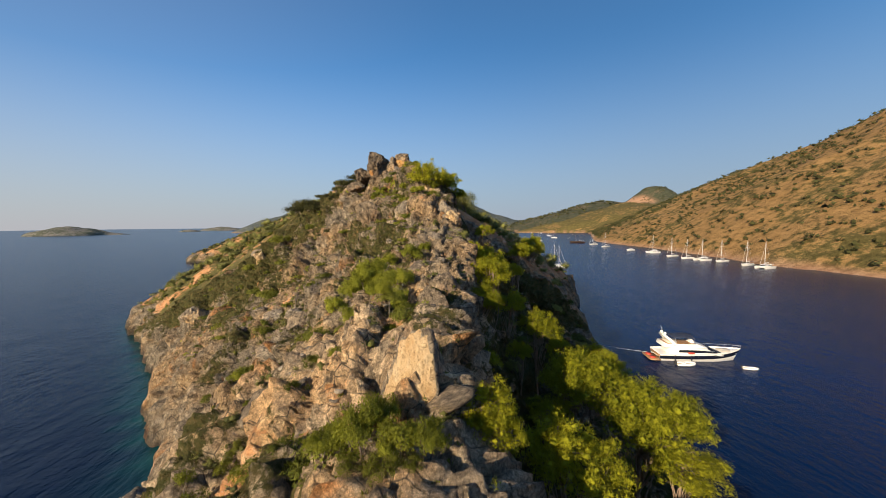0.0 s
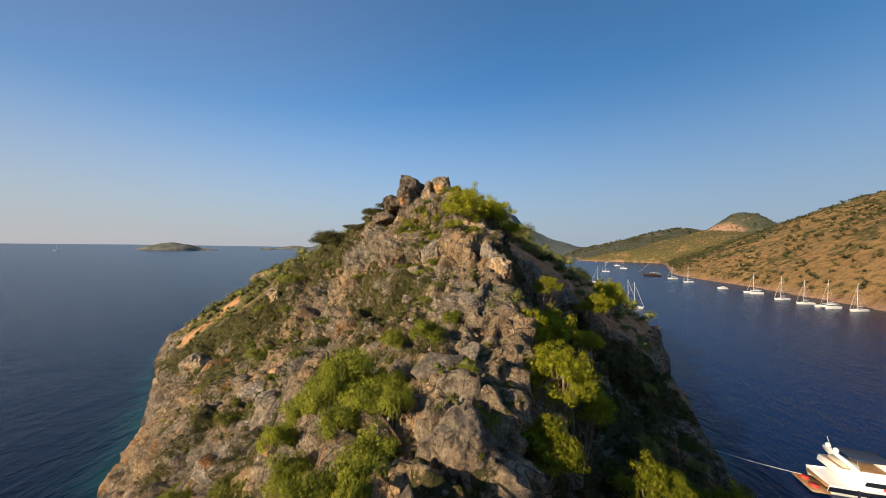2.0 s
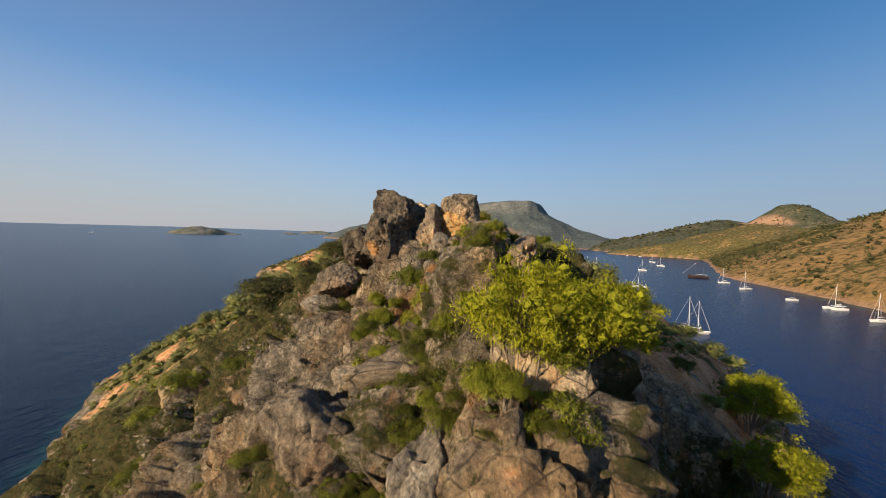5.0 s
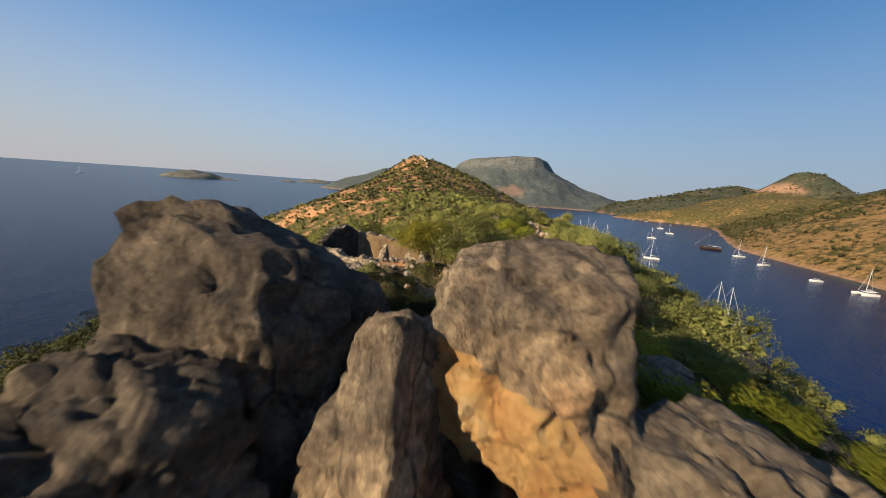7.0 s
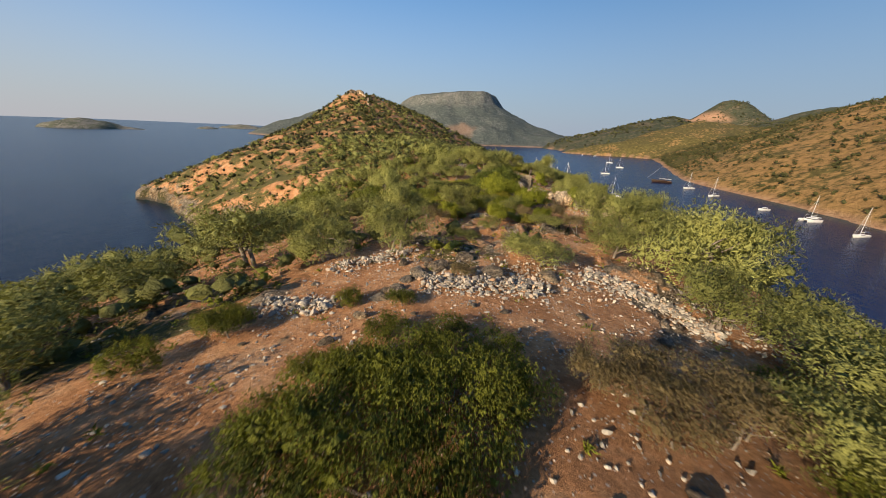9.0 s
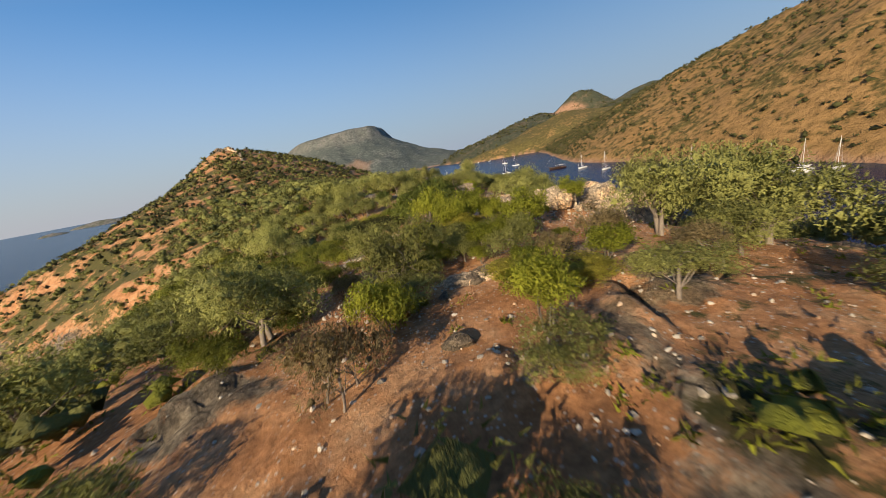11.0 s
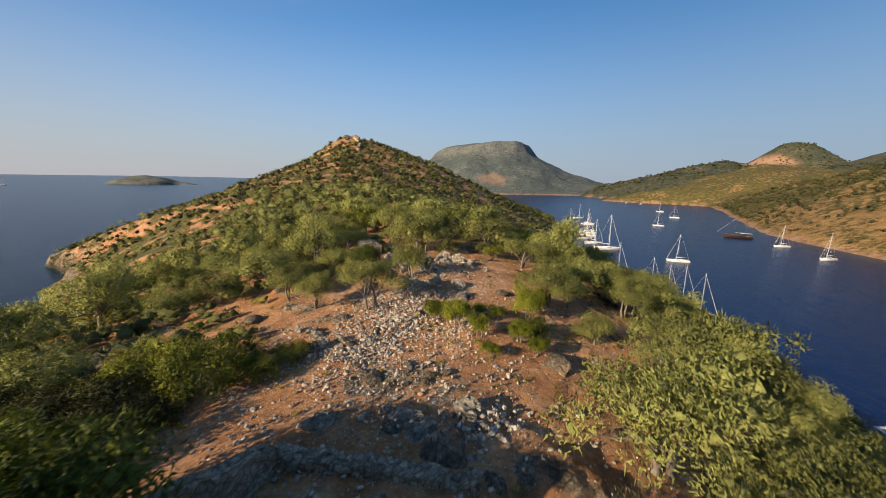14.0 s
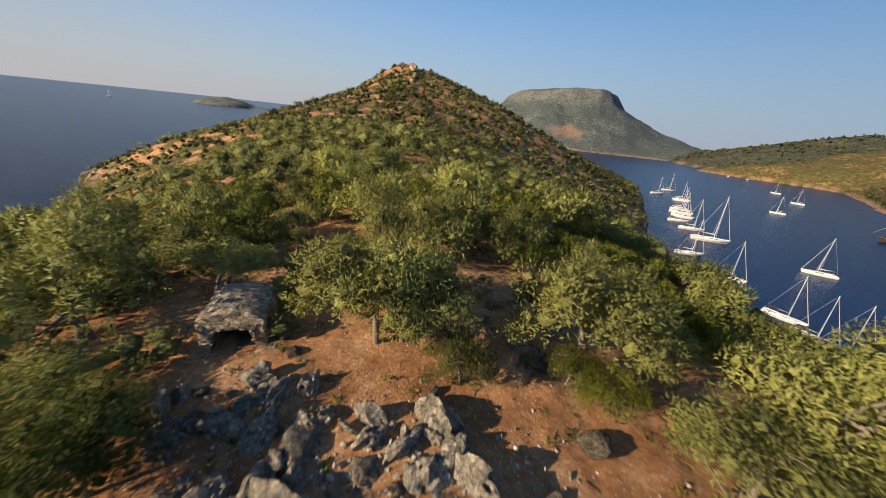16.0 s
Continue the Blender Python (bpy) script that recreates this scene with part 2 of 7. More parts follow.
def facet_tex(nt, scale, stretch=(1, 1, 1), wobble=0.02):
    """Heights of broken faces: each cell of the rock is a plane with a tilt of its own; also the cell's random colour."""
    tc, mp, vo = nt.nodes.new("ShaderNodeTexCoord"), nt.nodes.new("ShaderNodeMapping"), nt.nodes.new("ShaderNodeTexVoronoi")
    wob, off, tilt, dot = nt.nodes.new("ShaderNodeTexNoise"), nt.nodes.new("ShaderNodeVectorMath"), nt.nodes.new("ShaderNodeVectorMath"), nt.nodes.new("ShaderNodeVectorMath")
    mp.inputs["Scale"].default_value = stretch
    nt.links.new(tc.outputs["Object"], mp.inputs["Vector"])
    wob.inputs["Scale"].default_value, wob.inputs["Detail"].default_value = scale * 1.7, 3
    nt.links.new(mp.outputs["Vector"], wob.inputs["Vector"])
    push = nt.nodes.new("ShaderNodeVectorMath")
    push.operation = "MULTIPLY_ADD"
    nt.links.new(wob.outputs["Color"], push.inputs[0])
    push.inputs[1].default_value = (wobble / scale * 4,) * 3
    nt.links.new(mp.outputs["Vector"], push.inputs[2])
    vo.inputs["Scale"].default_value = scale
    nt.links.new(push.outputs[0], vo.inputs["Vector"])
    off.operation, tilt.operation, dot.operation = "SUBTRACT", "SUBTRACT", "DOT_PRODUCT"
    nt.links.new(push.outputs[0], off.inputs[0])
    nt.links.new(vo.outputs["Position"], off.inputs[1])
    nt.links.new(vo.outputs["Color"], tilt.inputs[0])
    tilt.inputs[1].default_value = (0.5, 0.5, 0.5)
    nt.links.new(off.outputs[0], dot.inputs[0])
    nt.links.new(tilt.outputs[0], dot.inputs[1])
    return dot.outputs["Value"], vo.outputs["Color"]


def rock_colour(nt, warm=1.0):
    """Grey weathered limestone with tan fresh faces, ochre stains and dark streaks."""
    big = noise_tex(nt, 0.11, 5, 0.6)
    mid = noise_tex(nt, 0.7, 9, 0.72)
    fine = noise_tex(nt, 6.0, 6, 0.8)
    col = ramp(nt, mid, [(0.30, (0.075, 0.064, 0.052)), (0.45, (0.20, 0.168, 0.130)), (0.58, (0.375, 0.315, 0.235)), (0.75, (0.56, 0.475, 0.36))])
    tan = ramp(nt, mid, [(0.32, (0.20, 0.125, 0.068)), (0.55, (0.47, 0.33, 0.19)), (0.75, (0.66, 0.51, 0.33))])
    col = blend(nt, ramp(nt, big, [(0.45, (0, 0, 0)), (0.62, (warm, warm, warm))]), col, tan)
    stain = noise_tex(nt, 0.23, 4, 0.5, (1, 1, 0.45), distort=0.2)
    col = blend(nt, ramp(nt, stain, [(0.60, (0, 0, 0)), (0.68, (0.8 * warm, 0.8 * warm, 0.8 * warm))]), col, (0.44, 0.20, 0.065))
    streak = noise_tex(nt, 1.1, 5, 0.65, (1, 1, 0.5))
    col = blend(nt, ramp(nt, streak, [(0.54, (0, 0, 0)), (0.68, (0.6, 0.6, 0.6))]), col, (0.09, 0.083, 0.072))
    crack = calc(nt, "MULTIPLY", ramp(nt, cell_tex(nt, 0.62), [(0.01, (0.85, 0.85, 0.85)), (0.035, (0, 0, 0))]), ramp(nt, noise_tex(nt, 0.5, 3, 0.6), [(0.42, (0, 0, 0)), (0.58, (1, 1, 1))]))
    col = blend(nt, crack, col, (0.05, 0.045, 0.04))
    mottle = noise_tex(nt, 2.3, 9, 0.82, (1, 1, 0.7))
    col = blend(nt, 0.7, col, ramp(nt, mottle, [(0.32, (0.18, 0.18, 0.18)), (0.5, (0.55, 0.55, 0.55)), (0.68, (0.9, 0.9, 0.9))]), "OVERLAY")
    col = blend(nt, 0.8, col, ramp(nt, fine, [(0.32, (0.14, 0.14, 0.14)), (0.68, (0.86, 0.86, 0.86))]), "OVERLAY")
    return col, fine


def rock_bump(nt, fine, mask=None):
    rough = noise_tex(nt, 1.6, 8, 0.72, (1, 1, 0.8), distort=0.15)
    cracks = ramp(nt, cell_tex(nt, 0.62), [(0.0, (0, 0, 0)), (0.06, (1, 1, 1))])
    n = bump(nt, facet_tex(nt, 0.75, (1, 1, 0.7))[0], 1.0, 1.3, None, mask)
    n = bump(nt, facet_tex(nt, 2.4, (1, 1, 0.7))[0], 1.0, 1.2, n, mask)
    n = bump(nt, cracks, 0.7, 0.16, n, mask)
    n = bump(nt, rough, 1.0, 0.5, n, mask)
    n = bump(nt, noise_tex(nt, 4.5, 8, 0.78, (1, 1, 0.75)), 1.0, 0.16, n, mask)
    return bump(nt, fine, 0.5, 0.05, n)


def rock_material(name, warm=1.0, tint=None, broken=((0.46, 0.17, 0.04), (0.58, 0.30, 0.085), (0.62, 0.45, 0.24))):
    m, n, l, b = nodes_of(name)
    nt = m.node_tree
    col, fine = rock_colour(nt, warm)
    at = n.new("ShaderNodeAttribute")
    at.attribute_name = "scar"
    if tint:
        col = blend(nt, 1.0, col, tint, "MULTIPLY")
    fresh = ramp(nt, noise_tex(nt, 0.9, 6, 0.65, (1, 1, 0.5)), [(0.32, broken[0]), (0.5, broken[1]), (0.68, broken[2])])
    edge = calc(nt, "ADD", at.outputs["Fac"], calc(nt, "MULTIPLY", calc(nt, "SUBTRACT", noise_tex(nt, 1.2, 5, 0.65), 0.5), 1.2))
    col = blend(nt, ramp(nt, edge, [(0.45, (0, 0, 0)), (0.6, (1, 1, 1))]), col, fresh)
    l.new(col, b.inputs["Base Color"])
    b.inputs["Roughness"].default_value = 0.9
    l.new(rock_bump(nt, fine), b.inputs["Normal"])
    return m


def soil_colour(nt):
    a, c = noise_tex(nt, 0.30, 8, 0.72), noise_tex(nt, 3.2, 8, 0.78)
    col = ramp(nt, a, [(0.32, (0.215, 0.100, 0.044)), (0.48, (0.385, 0.185, 0.080)), (0.6, (0.48, 0.27, 0.138)), (0.75, (0.56, 0.40, 0.25))])
    col = blend(nt, 0.75, col, ramp(nt, c, [(0.32, (0.2, 0.2, 0.2)), (0.68, (0.8, 0.8, 0.8))]), "OVERLAY")
    grit = ramp(nt, cell_tex(nt, 4.5, "F1"), [(0.16, (1, 1, 1)), (0.24, (0, 0, 0))])
    patch = ramp(nt, noise_tex(nt, 0.5, 4, 0.6), [(0.36, (0, 0, 0)), (0.52, (1, 1, 1))])
    grit = calc(nt, "MULTIPLY", grit, patch)
    return blend(nt, calc(nt, "MULTIPLY", grit, 0.8), col, (0.56, 0.50, 0.43)), grit


def ground_material():
    m, n, l, b = nodes_of("island_ground")
    nt = m.node_tree
    rock, fine = rock_colour(nt)
    soil, grit = soil_colour(nt)
    ra, ga = n.new("ShaderNodeAttribute"), n.new("ShaderNodeAttribute")
    ra.attribute_name, ga.attribute_name = "rock", "green"
    edge = noise_tex(nt, 0.55, 6, 0.7)
    rmask = ramp(nt, calc(nt, "ADD", ra.outputs["Fac"], calc(nt, "MULTIPLY", calc(nt, "SUBTRACT", edge, 0.5), 1.3)), [(0.42, (0, 0, 0)), (0.58, (1, 1, 1))])
    edge2 = noise_tex(nt, 0.9, 6, 0.7)
    gmask = ramp(nt, calc(nt, "ADD", ga.outputs["Fac"], calc(nt, "MULTIPLY", calc(nt, "SUBTRACT", edge2, 0.5), 1.5)), [(0.48, (0, 0, 0)), (0.62, (1, 1, 1))])
    herb = ramp(nt, noise_tex(nt, 1.7, 6, 0.75), [(0.3, (0.030, 0.036, 0.010)), (0.48, (0.070, 0.070, 0.020)), (0.62, (0.13, 0.098, 0.038)), (0.75, (0.19, 0.13, 0.065))])
    pa = n.new("ShaderNodeAttribute")   # limestone paler towards the nose of the headland, darker further back
    pa.attribute_name = "pale"
    rock = blend(nt, 1.0, rock, blend(nt, pa.outputs["Fac"], (0.82, 0.81, 0.79), (1.42, 1.34, 1.24)), "MULTIPLY")
    col = blend(nt, rmask, soil, rock)
    col = blend(nt, gmask, col, herb)
    place, axis = n.new("ShaderNodeTexCoord"), n.new("ShaderNodeSeparateXYZ")   # rocks blackened by the sea's edge
    l.new(place.outputs["Object"], axis.inputs[0])
    tide = calc(nt, "ADD", axis.outputs["Z"], calc(nt, "MULTIPLY", noise_tex(nt, 0.25, 5, 0.7), -5.0))
    col = blend(nt, ramp(nt, calc(nt, "MULTIPLY", calc(nt, "ADD", tide, 3.0), 0.2), [(0.25, (0.8, 0.8, 0.8)), (0.6, (0, 0, 0))]), col, (0.045, 0.041, 0.037))
    l.new(col, b.inputs["Base Color"])
    b.inputs["Roughness"].default_value = 0.92
    b.inputs["Specular IOR Level"].default_value = 0.25
    nrm = rock_bump(nt, fine, rmask)
    nrm = bump(nt, grit, 0.5, 0.06, nrm)
    nrm = bump(nt, noise_tex(nt, 4.0, 8, 0.8), 0.9, 0.16, nrm)
    l.new(nrm, b.inputs["Normal"])
    return m


def land_material(name, dry, green, share):
    """A far hillside: dry earth with scrub in patches, rock where the slope is steep."""
    m, n, l, b = nodes_of(name)
    nt = m.node_tree
    a, c = noise_tex(nt, 0.02, 6, 0.65), noise_tex(nt, 0.16, 5, 0.7)
    earth = blend(nt, ramp(nt, c, [(0.35, (0, 0, 0)), (0.65, (1, 1, 1))]), tuple(v * 0.72 for v in dry), tuple(v * 1.2 for v in dry))
    leaf = blend(nt, ramp(nt, c, [(0.35, (0, 0, 0)), (0.65, (1, 1, 1))]), tuple(v * 0.6 for v in green), tuple(v * 1.35 for v in green))
    wd = n.new("ShaderNodeAttribute")
    wd.attribute_name = "wood"
    mix = calc(nt, "ADD", a, calc(nt, "MULTIPLY", calc(nt, "SUBTRACT", c, 0.5), 0.7))
    mix = calc(nt, "SUBTRACT", mix, calc(nt, "MULTIPLY", wd.outputs["Fac"], 0.16))
    col = blend(nt, ramp(nt, mix, [(share - 0.07, (1, 1, 1)), (share + 0.07, (0, 0, 0))]), earth, leaf)
    at = n.new("ShaderNodeAttribute")
    at.attribute_name = "bare"
    rocky = ramp(nt, c, [(0.3, (0.30, 0.15, 0.08)), (0.6, (0.42, 0.27, 0.18))])
    col = blend(nt, at.outputs["Fac"], col, rocky)
    cl = n.new("ShaderNodeAttribute")
    cl.attribute_name = "crag"
    grey = ramp(nt, c, [(0.35, (0.08, 0.085, 0.08)), (0.6, (0.22, 0.215, 0.20))])
    col = blend(nt, cl.outputs["Fac"], col, grey)
    l.new(col, b.inputs["Base Color"])
    b.inputs["Roughness"].default_value = 0.95
    b.inputs["Specular IOR Level"].default_value = 0.1
    l.new(bump(nt, noise_tex(nt, 0.12, 6, 0.75), 0.8, 6.0), b.inputs["Normal"])
    return m


def leaf_material(name, dark, light, thin=0.35):
    m, n, l, b = nodes_of(name)
    nt = m.node_tree
    geo, info = n.new("ShaderNodeNewGeometry"), n.new("ShaderNodeObjectInfo")
    t = calc(nt, "ADD", calc(nt, "MULTIPLY", geo.outputs["Random Per Island"], 0.5), calc(nt, "MULTIPLY", info.outputs["Random"], 0.5))
    col = ramp(nt, t, [(0.05, dark), (0.95, light)])
    patch = noise_tex(nt, 1.1, 4, 0.6)
    col = blend(nt, 0.45, col, ramp(nt, patch, [(0.3, (0.3, 0.3, 0.3)), (0.7, (0.7, 0.7, 0.7))]), "OVERLAY")
    l.new(col, b.inputs["Base Color"])
    b.inputs["Roughness"].default_value = 0.6
    b.inputs["Specular IOR Level"].default_value = 0.25
    l.new(bump(nt, noise_tex(nt, 5.0, 4, 0.8), 1.0, 0.3), b.inputs["Normal"])
    tr, mx = n.new("ShaderNodeBsdfTranslucent"), n.new("ShaderNodeMixShader")
    l.new(blend(nt, 1.0, col, (1.0, 1.0, 0.55), "MULTIPLY"), tr.inputs["Color"])
    mx.inputs[0].default_value = thin
    l.new(b.outputs[0], mx.inputs[1])
    l.new(tr.outputs[0], mx.inputs[2])
    l.new(mx.outputs[0], n["Material Output"].inputs["Surface"])
    return m


def bark_material(name, a, c):
    m, n, l, b = nodes_of(name)
    nt = m.node_tree
    t = noise_tex(nt, 9, 5, 0.7, (1, 1, 0.25))
    l.new(ramp(nt, t, [(0.3, a), (0.7, c)]), b.inputs["Base Color"])
    b.inputs["Roughness"].default_value = 0.9
    l.new(bump(nt, t, 0.6, 0.03), b.inputs["Normal"])
    return m


def plain(name, base, rough=0.5, metal=0.0, vary=0.12):
    m, n, l, b = nodes_of(name)
    nt = m.node_tree
    t = noise_tex(nt, 1.3, 5, 0.6)
    l.new(ramp(nt, t, [(0.3, tuple(v * (1 - vary) for v in base)), (0.7, tuple(min(1, v * (1 + vary)) for v in base))]), b.inputs["Base Color"])
    b.inputs["Roughness"].default_value, b.inputs["Metallic"].default_value = rough, metal
    return m


def sea_material():
    m, n, l, b = nodes_of("sea_water")
    nt = m.node_tree
    at = n.new("ShaderNodeAttribute")
    at.attribute_name = "shallow"
    drift = noise_tex(nt, 0.006, 4, 0.6)
    bay = n.new("ShaderNodeAttribute")   # bluer water colour in the bay than on the open sea
    bay.attribute_name = "bay"
    open_sea = ramp(nt, drift, [(0.35, (0.0005, 0.0046, 0.020)), (0.65, (0.0007, 0.0064, 0.027))])
    deep = blend(nt, bay.outputs["Fac"], open_sea, ramp(nt, drift, [(0.35, (0.0004, 0.0130, 0.064)), (0.65, (0.0005, 0.0160, 0.078))]))
    col = blend(nt, at.outputs["Fac"], deep, (0.012, 0.075, 0.075))
    l.new(col, b.inputs["Base Color"])
    b.inputs["Roughness"].default_value = 0.24
    b.inputs["IOR"].default_value = 1.333
    b.inputs["Specular IOR Level"].default_value = 0.25
    swell = noise_tex(nt, 0.10, 4, 0.6, (1.0, 0.45, 1))
    chop = noise_tex(nt, 0.55, 5, 0.65, (1.0, 0.5, 1))
    l.new(bump(nt, chop, 0.7, 0.5, bump(nt, swell, 0.4, 1.4)), b.inputs["Normal"])
    return m


M_GROUND = ground_material()
M_ROCK = rock_material("grey_limestone", 0.35, (0.74, 0.69, 0.63))
M_DARK = rock_material("dark_lichened_limestone", 0.2, (0.52, 0.48, 0.44), ((0.36, 0.15, 0.045), (0.50, 0.26, 0.09), (0.55, 0.40, 0.22)))
M_TAN = rock_material("tan_grey_limestone", 0.6, (0.95, 0.88, 0.79), ((0.52, 0.24, 0.075), (0.64, 0.39, 0.15), (0.68, 0.54, 0.33)))
M_KARST = rock_material("blue_grey_karst", 0.0, (1.45, 1.5, 1.56))
M_CREAM = rock_material("cream_limestone", 0.6, (1.95, 1.86, 1.74))
M_PALE = rock_material("pale_limestone", 1.0, None, ((0.50, 0.31, 0.14), (0.64, 0.46, 0.26), (0.68, 0.54, 0.35)))
M_MAIN = land_material("mainland_slope", (0.29, 0.18, 0.075), (0.12, 0.102, 0.038), 0.45)
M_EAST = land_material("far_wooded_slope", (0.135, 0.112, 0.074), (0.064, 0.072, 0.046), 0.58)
# mountain colours greyed to carry the distant haze
M_NORTH = land_material("hazed_mountain_slope", (0.150, 0.158, 0.150), (0.088, 0.104, 0.098), 0.62)
# islet rock paled in its colour to stand for sea haze
M_ISLET = land_material("hazed_islet_rock", (0.20, 0.19, 0.17), (0.10, 0.11, 0.08), 0.5)
M_SEA = sea_material()
M_OLIVE = leaf_material("olive_leaf", (0.145, 0.158, 0.044), (0.41, 0.415, 0.122), 0.2)
M_MASTIC = leaf_material("mastic_leaf", (0.070, 0.094, 0.013), (0.29, 0.30, 0.037), 0.22)
M_CAROB = leaf_material("carob_leaf", (0.038, 0.060, 0.010), (0.155, 0.185, 0.030), 0.24)
M_THICKET = leaf_material("thicket_leaf", (0.085, 0.095, 0.025), (0.29, 0.29, 0.085), 0.26)
# leaf colour darkened to stand for bushes in shade; dark hill scrub shares it
M_SHADE = leaf_material("dark_shaded_leaf", (0.018, 0.022, 0.006), (0.095, 0.095, 0.024), 0.2)
# a brighter olive leaf, the yellow of sunlight put into its colour
M_SUNNY = leaf_material("sunlit_olive_leaf", (0.26, 0.24, 0.03), (0.64, 0.57, 0.09), 0.3)
M_PINE = leaf_material("pine_needle", (0.24, 0.26, 0.012), (0.54, 0.53, 0.028), 0.3)
M_DRY = leaf_material("dry_twig_leaf", (0.21, 0.16, 0.078), (0.46, 0.36, 0.18))
M_BROOM = leaf_material("bright_bush_leaf", (0.14, 0.165, 0.014), (0.43, 0.45, 0.05), 0.28)
M_SCRUB = leaf_material("far_scrub_leaf", (0.028, 0.033, 0.011), (0.10, 0.100, 0.033), 0.2)
M_BARK = bark_material("grey_bark", (0.09, 0.07, 0.055), (0.26, 0.22, 0.18))
M_PBARK = bark_material("pine_bark", (0.12, 0.075, 0.045), (0.34, 0.26, 0.19))


# ---- mesh tools ----
def mesh_data(name, verts, faces, mats, smooth_shade=True, index=None):
    me = bpy.data.meshes.new(name)
    v, f = np.asarray(verts, np.float32), np.asarray(faces, np.int32)
    me.vertices.add(len(v))
    me.vertices.foreach_set("co", v.ravel())
    k = f.shape[1]
    me.loops.add(f.size)
    me.loops.foreach_set("vertex_index", f.ravel())
    me.polygons.add(len(f))
    me.polygons.foreach_set("loop_start", np.arange(0, f.size, k, dtype=np.int32))
    for m in mats:
        me.materials.append(m)
    if index is not None:
        me.polygons.foreach_set("material_index", np.asarray(index, np.int32))
    me.update(calc_edges=True)
    me.polygons.foreach_set("use_smooth", np.full(len(f), smooth_shade))
    return me


def mesh_object(name, verts, faces, mats, parent=None, smooth_shade=True, label="", index=None):
    ob = new(name, mesh_data(name, verts, faces, mats, smooth_shade, index))
    ob.parent = parent
    return tagged(ob, label)


def thing(name, label, category, m=None, group="", kind=""):
    ob = new(name)
    ob.empty_display_size = 0.3
    if m is not None:
        ob.matrix_basis = m
    return tagged(ob, label, category, group, kind)


def attribute(ob, name, values):
    at = ob.data.attributes.new(name, "FLOAT", "POINT")
    at.data.foreach_set("value", np.asarray(values, np.float32).ravel())


def grid_faces(nx, ny):
    i = np.arange((nx - 1) * (ny - 1))
    a = i % (nx - 1) + (i // (nx - 1)) * nx
    return np.stack([a, a + 1, a + nx + 1, a + nx], 1)


def prune(v, f, keep):
    f = f[keep]
    used = np.unique(f)
    back = np.zeros(len(v), int)
    back[used] = np.arange(len(used))
    return v[used], back[f], used


def tube(points, radii, sides=6):
    """A tapered round bar along points."""
    p, n = np.asarray(points, float), len(points)
    d = np.gradient(p, axis=0)
    d /= np.linalg.norm(d, axis=1)[:, None] + 1e-9
    ref = np.where(np.abs(d[:, 2:3]) > 0.9, (1.0, 0, 0), (0, 0, 1.0))
    a = np.cross(d, ref)
    a /= np.linalg.norm(a, axis=1)[:, None] + 1e-9
    b = np.cross(d, a)
    w = np.linspace(0, 2 * np.pi, sides, endpoint=False)
    r = np.broadcast_to(np.asarray(radii, float), (n,))
    v = p[:, None] + r[:, None, None] * (np.cos(w)[None, :, None] * a[:, None] + np.sin(w)[None, :, None] * b[:, None])
    i, j = np.meshgrid(np.arange(n - 1), np.arange(sides), indexing="ij")
    f = np.stack([i * sides + j, i * sides + (j + 1) % sides, (i + 1) * sides + (j + 1) % sides, (i + 1) * sides + j], -1).reshape(-1, 4)
    return v.reshape(-1, 3), f


def join(pieces):
    vs, fs, at = [], [], 0
    for v, f in pieces:
        vs.append(v)
        fs.append(f + at)
        at += len(v)
    return np.concatenate(vs), np.concatenate(fs)


def facets(x, y, z, salt=0):
    """Broken rock faces: the height of a tilted plane in each cell, a step for each cell, and the gap to the next cell."""
    xi, yi, zi = (np.floor(v).astype(int) for v in (x, y, z))
    f1, f2 = np.full(x.shape, 9.0), np.full(x.shape, 9.0)
    plane, step = np.zeros(x.shape), np.zeros(x.shape)
    for a in (-1, 0, 1):
        for b in (-1, 0, 1):
            for c in (-1, 0, 1):
                h = PERM[(PERM[(PERM[(xi + a + salt) & 255] + yi + b) & 255] + zi + c) & 255]
                g, tilt = GRAD[h] * 0.45 + 0.5, GRAD[PERM[h]]
                ox, oy, oz = x - xi - a - g[..., 0], y - yi - b - g[..., 1], z - zi - c - g[..., 2]
                d = np.sqrt(ox * ox + oy * oy + oz * oz)
                near = d < f1
                plane = np.where(near, ox * tilt[..., 0] + oy * tilt[..., 1] + oz * tilt[..., 2], plane)
                step = np.where(near, h / 127.5 - 1, step)
                f2 = np.minimum(f2, np.maximum(f1, d))
                f1 = np.minimum(f1, d)
    return plane, step, f2 - f1


def worley(x, y, z):
    """Nearest and second distance to jittered cell points."""
    xi, yi, zi = (np.floor(v).astype(int) for v in (x, y, z))
    f1, f2 = np.full(x.shape, 9.0), np.full(x.shape, 9.0)
    for a in (-1, 0, 1):
        for b in (-1, 0, 1):
            for c in (-1, 0, 1):
                h = PERM[(PERM[(PERM[(xi + a) & 255] + yi + b) & 255] + zi + c) & 255]
                g = GRAD[h] * 0.45 + 0.5
                d = np.sqrt((xi + a + g[..., 0] - x) ** 2 + (yi + b + g[..., 1] - y) ** 2 + (zi + c + g[..., 2] - z) ** 2)
                f2 = np.minimum(f2, np.maximum(f1, d))
                f1 = np.minimum(f1, d)
    return f1, f2


